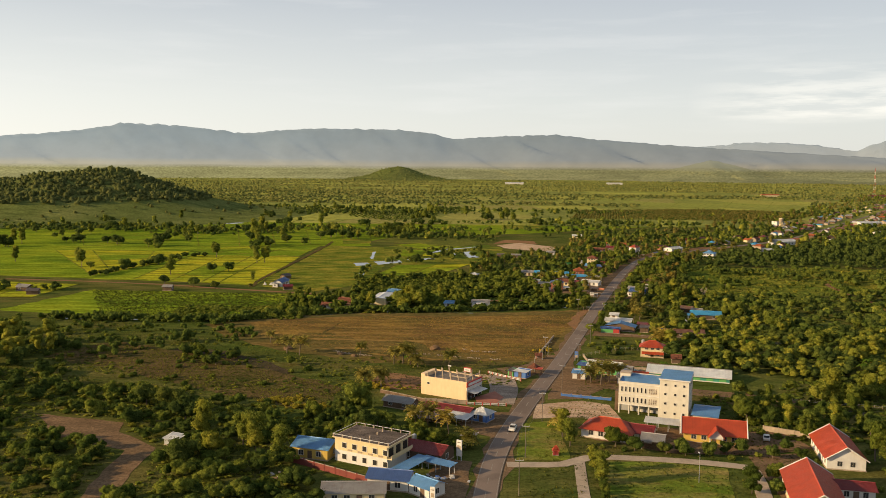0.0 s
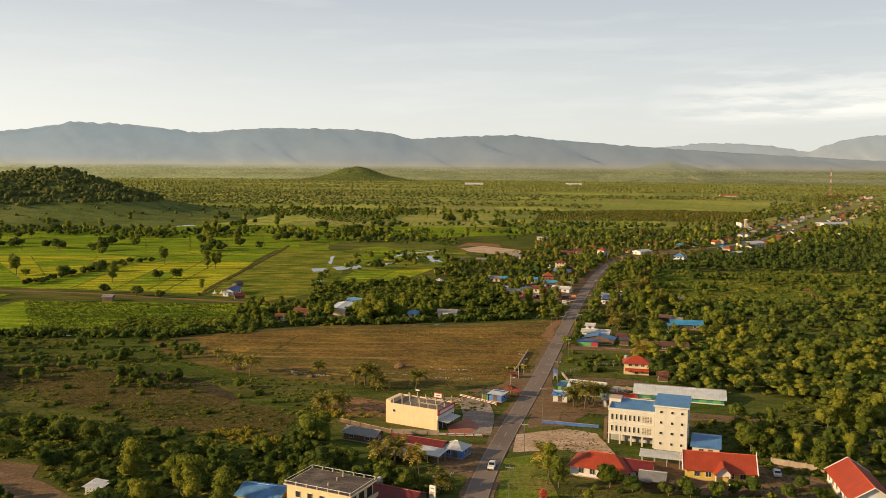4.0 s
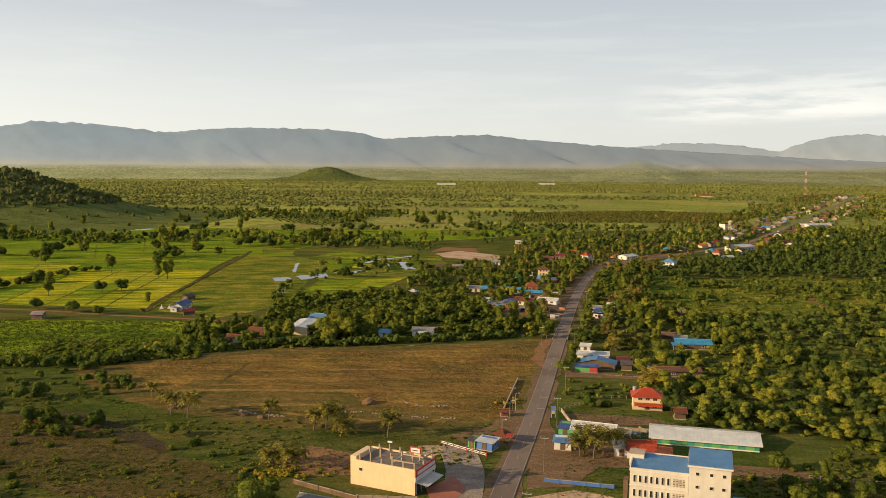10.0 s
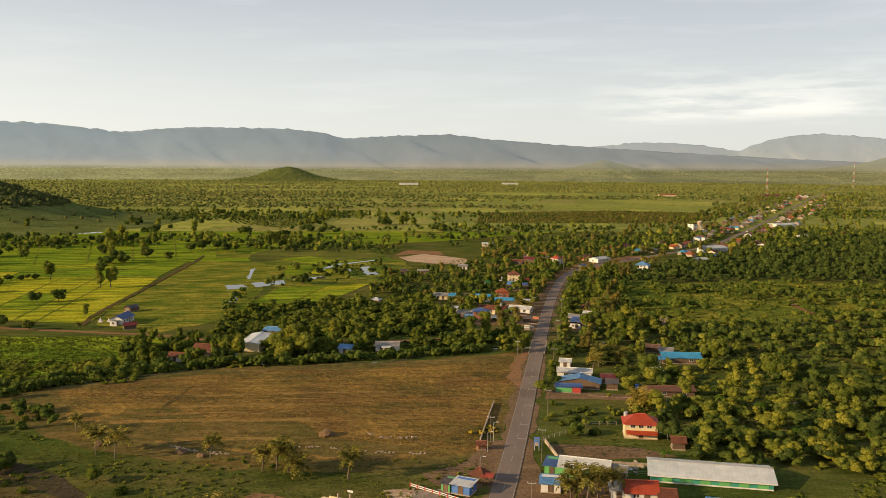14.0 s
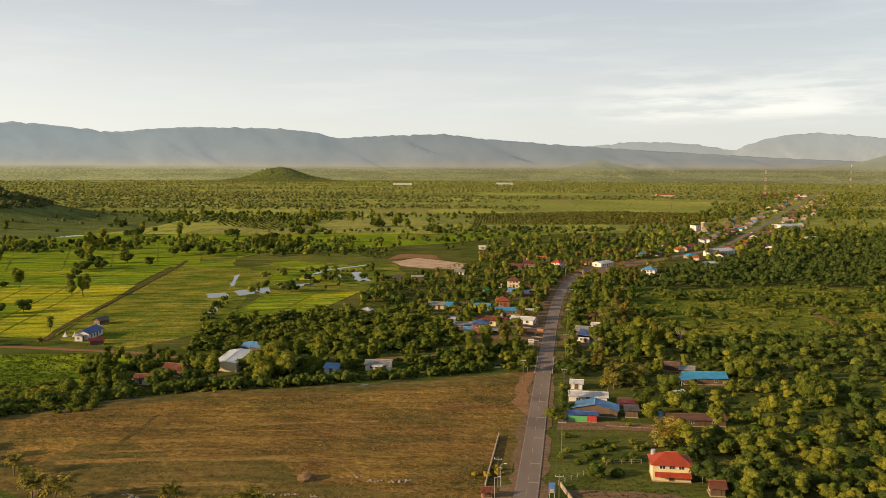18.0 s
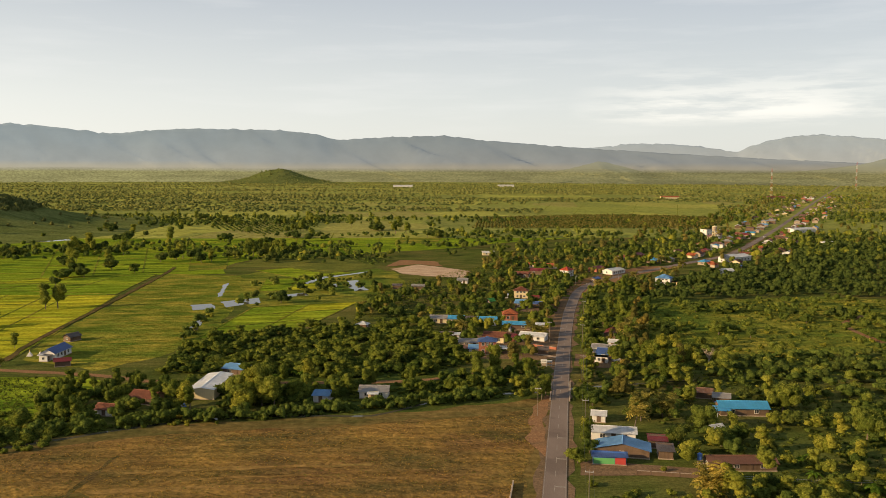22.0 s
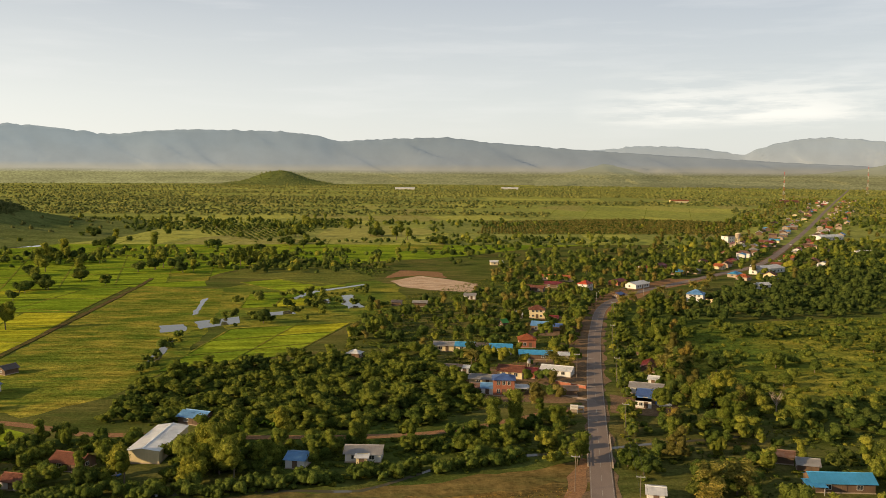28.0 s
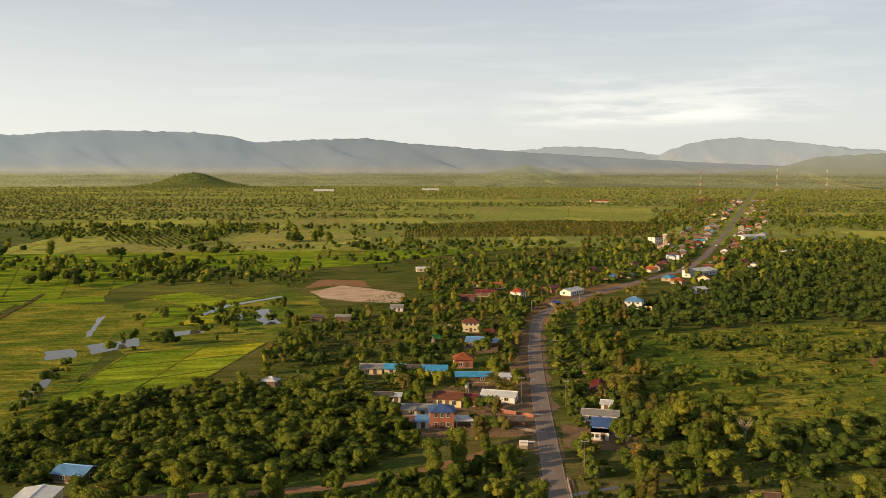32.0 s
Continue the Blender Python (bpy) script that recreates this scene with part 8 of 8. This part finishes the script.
def plain_woods():
    """Trees over the far plain, thinning and thickening in bands."""
    rng = np.random.default_rng(110)
    n = 52000
    y = 820 + 3300 * rng.random(n) ** 1.25
    x = rng.uniform(-0.62, 0.86, n) * (y + 150)
    dens = np.array([0.28 + 1.9 * noise.noise(Vector((a * 0.0012, b * 0.0072, 2.0))) + 0.6 * noise.noise(Vector((a * 0.008, b * 0.016, 5.0))) for a, b in zip(x, y)])
    dens += np.clip((y - 1050) / 1200, 0, 0.36) + np.where(x > 0.32 * y, 0.15, 0)
    open_land = (x < 40) & (y < 1350) & (x > -560)
    dens = np.where(open_land, dens - 0.38, dens)
    soft = ((x + 600) / 270) ** 2 + ((y - 1210) / 220) ** 2 < 1.2
    ok = (rng.random(n) < np.clip(dens, 0, 1)) & clear_of(x, y, 3.0) & ~soft
    for q in ([(180, 1330), (420, 1260), (620, 1800), (330, 1950)], [(-60, 1420), (150, 1400), (160, 1560), (-80, 1560)], [(200, 2150), (520, 2150), (560, 2350), (180, 2350)]): ok &= ~inside(x, y, q)
    x, y = x[ok], y[ok]
    mid = y < 1500
    stand("plain_trees", "scattered trees over the green plain", x[mid][:1500], y[mid][:1500], (0, 0, 0, 1, 2), 2, 0.95, 111)
    stand("plain_trees", "scattered trees over the green plain", x[mid][1500:], y[mid][1500:], (0, 0, 0, 1, 3), 3, 0.95, 113)
    far = y > 2200
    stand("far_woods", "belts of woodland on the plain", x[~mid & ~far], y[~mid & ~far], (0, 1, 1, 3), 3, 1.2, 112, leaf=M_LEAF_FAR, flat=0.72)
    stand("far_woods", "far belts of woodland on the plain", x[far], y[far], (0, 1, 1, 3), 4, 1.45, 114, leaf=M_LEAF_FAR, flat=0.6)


plain_woods()


def orchard(poly, row, gap, turn, kinds, scale, seed, name, label):
    """Trees set out in straight rows."""
    xs, ys = [p[0] for p in poly], [p[1] for p in poly]
    cx, cy = sum(xs) / len(xs), sum(ys) / len(ys)
    R = max(math.hypot(x - cx, y - cy) for x, y in poly)
    u, v = np.meshgrid(np.arange(-R, R, gap), np.arange(-R, R, row))
    rng = np.random.default_rng(seed)
    u, v = u.ravel() + rng.normal(0, gap * 0.08, u.size), v.ravel() + rng.normal(0, row * 0.05, v.size)
    c, s = math.cos(turn), math.sin(turn)
    px, py = cx + u * c - v * s, cy + u * s + v * c
    ok = inside(px, py, poly)
    stand(name, label, px[ok], py[ok], kinds, 3, scale, seed, category="orchard", flat=0.6)


orchard([(90, 1180), (362, 1171), (500, 1385), (333, 1470), (120, 1400)], 6.5, 4.6, 0.5, (4, 4, 0), 0.72, 120, "orchard", "brown-green orchard planted in rows")
orchard([(-233, 1291), (-110, 1402), (-91, 1211), (-135, 1087), (-212, 1186)], 7, 6, 0.3, (0, 1), 0.7, 121, "orchard", "dark green plantation in rows")
orchard([(-40, 928), (-2, 857), (-12, 798), (-46, 872)], 6, 5, 0.2, (5, 1), 0.7, 122, "orchard", "young orchard in rows")
orchard([(760, 1330), (1100, 1500), (1000, 1560), (690, 1400)], 12, 7, 0.1, (6, 3), 0.8, 123, "orchard", "pale green plantation in rows")


def hill_woods():
    rng = np.random.default_rng(130)
    top = np.concatenate([HL[HL[:, 2] > 21], HS[HS[:, 2] > 15]])
    i = rng.integers(len(top), size=6500)
    px, py = top[i, 0] + rng.normal(0, 5, 6500), top[i, 1] + rng.normal(0, 5, 6500)
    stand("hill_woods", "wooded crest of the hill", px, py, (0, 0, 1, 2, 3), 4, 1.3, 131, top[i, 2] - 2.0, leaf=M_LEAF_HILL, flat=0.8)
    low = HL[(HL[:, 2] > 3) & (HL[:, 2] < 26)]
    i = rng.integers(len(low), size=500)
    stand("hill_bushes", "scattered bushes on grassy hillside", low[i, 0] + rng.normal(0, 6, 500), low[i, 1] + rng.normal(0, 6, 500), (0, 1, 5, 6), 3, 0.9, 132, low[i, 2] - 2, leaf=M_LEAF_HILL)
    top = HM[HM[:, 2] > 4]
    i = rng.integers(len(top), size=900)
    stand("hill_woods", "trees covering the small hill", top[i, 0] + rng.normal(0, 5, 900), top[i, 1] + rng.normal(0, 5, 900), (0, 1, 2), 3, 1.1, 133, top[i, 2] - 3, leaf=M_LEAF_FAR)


hill_woods()
px, py = sprinkle([(-215, 402), (-120, 394), (-92, 362), (-120, 345), (-135, 325), (-200, 318), (-240, 350)], 260, 160)
stand("bushes", "low bushes on the dark meadow", px, py, (5, 5, 6, 1), 1, 0.8, 161)
for off, ya, yb, count, seed in ((9.5, 440, 700, 190, 301), (-9.5, 445, 492, 40, 302), (-10.5, 600, 720, 60, 304)):
    line = [roadside(y, off)[:2] for y in np.linspace(ya, yb, 14)]
    px, py = along(line, count, 5, seed)
    stand("roadside_bushes", "bushes and young trees along the road", px, py, (1, 3, 6, 5, 1), 1, 0.68, seed + 50, category="bushes")
px, py = sprinkle([(-160, 436), (-112, 440), (-92, 436), (-80, 424), (-94, 404), (-150, 398)], 260, 306, 0.5)
stand("vine_bank", "bank of bright green creepers", px, py, (6,), 2, 1.05, 307, category="bushes", flat=0.8)
for poly, count, lab in ((W_THICK, 900, "undergrowth of low bushes in the thicket"), (W_RIGHT, 1700, "undergrowth of low bushes among the trees"), ([(62, 288), (66, 262), (78, 250), (112, 250), (134, 290), (112, 320), (96, 308), (92, 296)], 700, "bright low weeds and bushes behind the white block"),
                         ([(60, 440), (92, 470), (108, 500), (106, 545), (131, 624), (112, 640), (88, 545), (72, 470)], 400, "undergrowth beside the road"), ([(-110, 470), (-20, 466), (44, 487), (46, 458), (0, 452), (-60, 436), (-105, 422)], 600, "undergrowth by the farm track"),
                         ([(-170, 310), (-128, 285), (-60, 262), (-48, 240), (-34, 180), (-130, 180), (-180, 240)], 1900, "low undergrowth among the bushes"), ([(-20, 575), (20, 550), (30, 560), (60, 606), (92, 660), (100, 700), (55, 740), (30, 700), (-15, 690)], 700, "weeds and low bushes in village gardens")):
    px, py = sprinkle(poly, count, count + 7, 0.5, (DIRT,))
    stand("undergrowth", lab, px, py, (6, 5, 6), 3, 0.62, count + 8, category="bushes", flat=0.75)
MEADOW = [(-185, 405), (-60, 330), (-40, 335), (20, 330), (12, 300), (-30, 290), (-46, 262), (-60, 240), (-170, 300)]
px, py = sprinkle(MEADOW, 1500, 188, 0.8)
keep = np.array([noise.noise(Vector((a * 0.03, b * 0.06, 1.0))) > 0.02 for a, b in zip(px, py)])
stand("low_scrub", "low yellow-green scrub on the meadow", px[keep], py[keep], (5, 6, 6), 2, 0.42, 189, category="bushes", flat=0.7)
px, py = sprinkle(CLEARING, 1500, 192, 0.8)
keep = np.array([noise.noise(Vector((a * 0.03, b * 0.05, 7.0))) > 0.0 for a, b in zip(px, py)])
stand("low_scrub", "bright weeds and low scrub in the clearing", px[keep], py[keep], (6, 6, 5), 3, 0.5, 193, category="bushes", flat=0.6)
for cx, cy, n, seed in ((-60.8, 273.7, 46, 311), (-38.8, 292, 34, 312), (-52, 268, 30, 313), (24, 352, 26, 314)):
    rng = np.random.default_rng(seed)
    px, py = rng.normal(cx, 4.0, n), rng.normal(cy, 1.8, n)
    ok = clear_of(px, py, 0.5)
    stand("golden_grass", "tall golden grass lit by the low sun", px[ok], py[ok], (6,), 2, 0.6, seed + 20, category="grass", leaf=M_GOLD, flat=0.9)
px, py = sprinkle([(-220, 350), (-165, 345), (-160, 310), (-190, 300), (-230, 320)], 60, 162)
stand("bushes", "tall trees at the meadow edge", px, py, (0, 2, 2), 1, 1.1, 163)
px, py = along([(-295, 478), (-262, 482), (-245, 476)], 30, 9, 164)
stand("garden_trees", "trees round the far farm", px, py, (0, 1, 5), 1, 0.9, 165)


def tufts(name, label, poly, count, size, mat, seed, leaves=4, keep_off=()):
    """Grass and weeds as clumps of blades."""
    px, py = sprinkle(poly, count, seed, 0.6, keep_off, 2.8)
    rng = np.random.default_rng(seed)
    n = len(px)
    P = np.repeat(np.stack([px, py, np.full(n, 0.08)], 1), leaves, 0)
    P[:, :2] += rng.normal(0, size * 0.8, (n * leaves, 2))
    P[:, 2] += np.abs(rng.normal(0, size * 0.35, n * leaves))
    N = rng.normal(size=(n * leaves, 3)) * 0.6 + np.array((0, 0, 0.6))
    N /= np.linalg.norm(N, axis=1, keepdims=True)
    v, f = leaf_sprays(P, N, size, rng)
    tagged(quick(name, v, f, mat), label, "grass", "", "stuff")


M_TUFT = leafy("dry_tufts", (0.22, 0.135, 0.032), (0.33, 0.21, 0.05))
M_TUFTY = leafy("yellow_tufts", (0.15, 0.15, 0.022), (0.28, 0.25, 0.04))
M_TUFTG = leafy("green_tufts", (0.07, 0.088, 0.016), (0.16, 0.165, 0.032))
DRYF = [(-105, 397), (-68, 416), (-12, 423), (40, 434), (27, 376), (15, 336), (-40, 338), (-74, 354)]
tufts("dry_grass", "dry tan grass tufts", DRYF, 5200, 0.2, M_TUFT, 140)
tufts("dry_grass", "green weeds among dry grass", DRYF, 1200, 0.2, M_TUFTG, 141)
tufts("rough_grass", "rough grass and weeds", [(-185, 405), (-60, 330), (-40, 335), (20, 330), (12, 300), (-30, 290), (-46, 262), (-60, 240), (-170, 300)], 6000, 0.24, M_TUFTG, 142)
tufts("rough_grass", "weeds on tilled strip", [(-150, 350), (-46, 290), (-47, 262), (-165, 320)], 2200, 0.3, M_TUFTG, 143)
tufts("scrub", "weeds and low bushes in clearing", CLEARING, 4200, 0.32, M_TUFTG, 146)
tufts("scrub", "dry weeds in clearing", CLEARING, 1200, 0.26, M_TUFTY, 147)
tufts("crop", "leafy green crop rows", [(-226, 484), (-105, 482), (-112, 421), (-183, 406)], 3600, 0.5, M_TUFTG, 148)
tufts("undergrowth", "low green undergrowth", W_RIGHT, 5000, 0.5, M_TUFTG, 149)
tufts("undergrowth", "low green undergrowth", [(-170, 310), (-60, 262), (-34, 180), (-130, 180), (-180, 240)], 3000, 0.4, M_TUFTG, 150, 4, (DIRT,))
tufts("roadside_grass", "green grass along road verges", [(8, 200), (20, 262), (30, 300), (38, 345), (62, 350), (66, 332), (30, 330), (60, 300), (100, 285), (90, 240), (40, 196)], 2600, 0.26, M_TUFTG, 151)
tufts("undergrowth", "garden weeds and low growth", [(-20, 575), (20, 550), (44, 500), (90, 640), (150, 760), (60, 800), (-15, 690)], 3500, 0.5, M_TUFTG, 152)
for t in [*SOURCES.values(), *PALMS, BANANA]:
    for o in (*t.children_recursive, t): bpy.data.objects.remove(o)
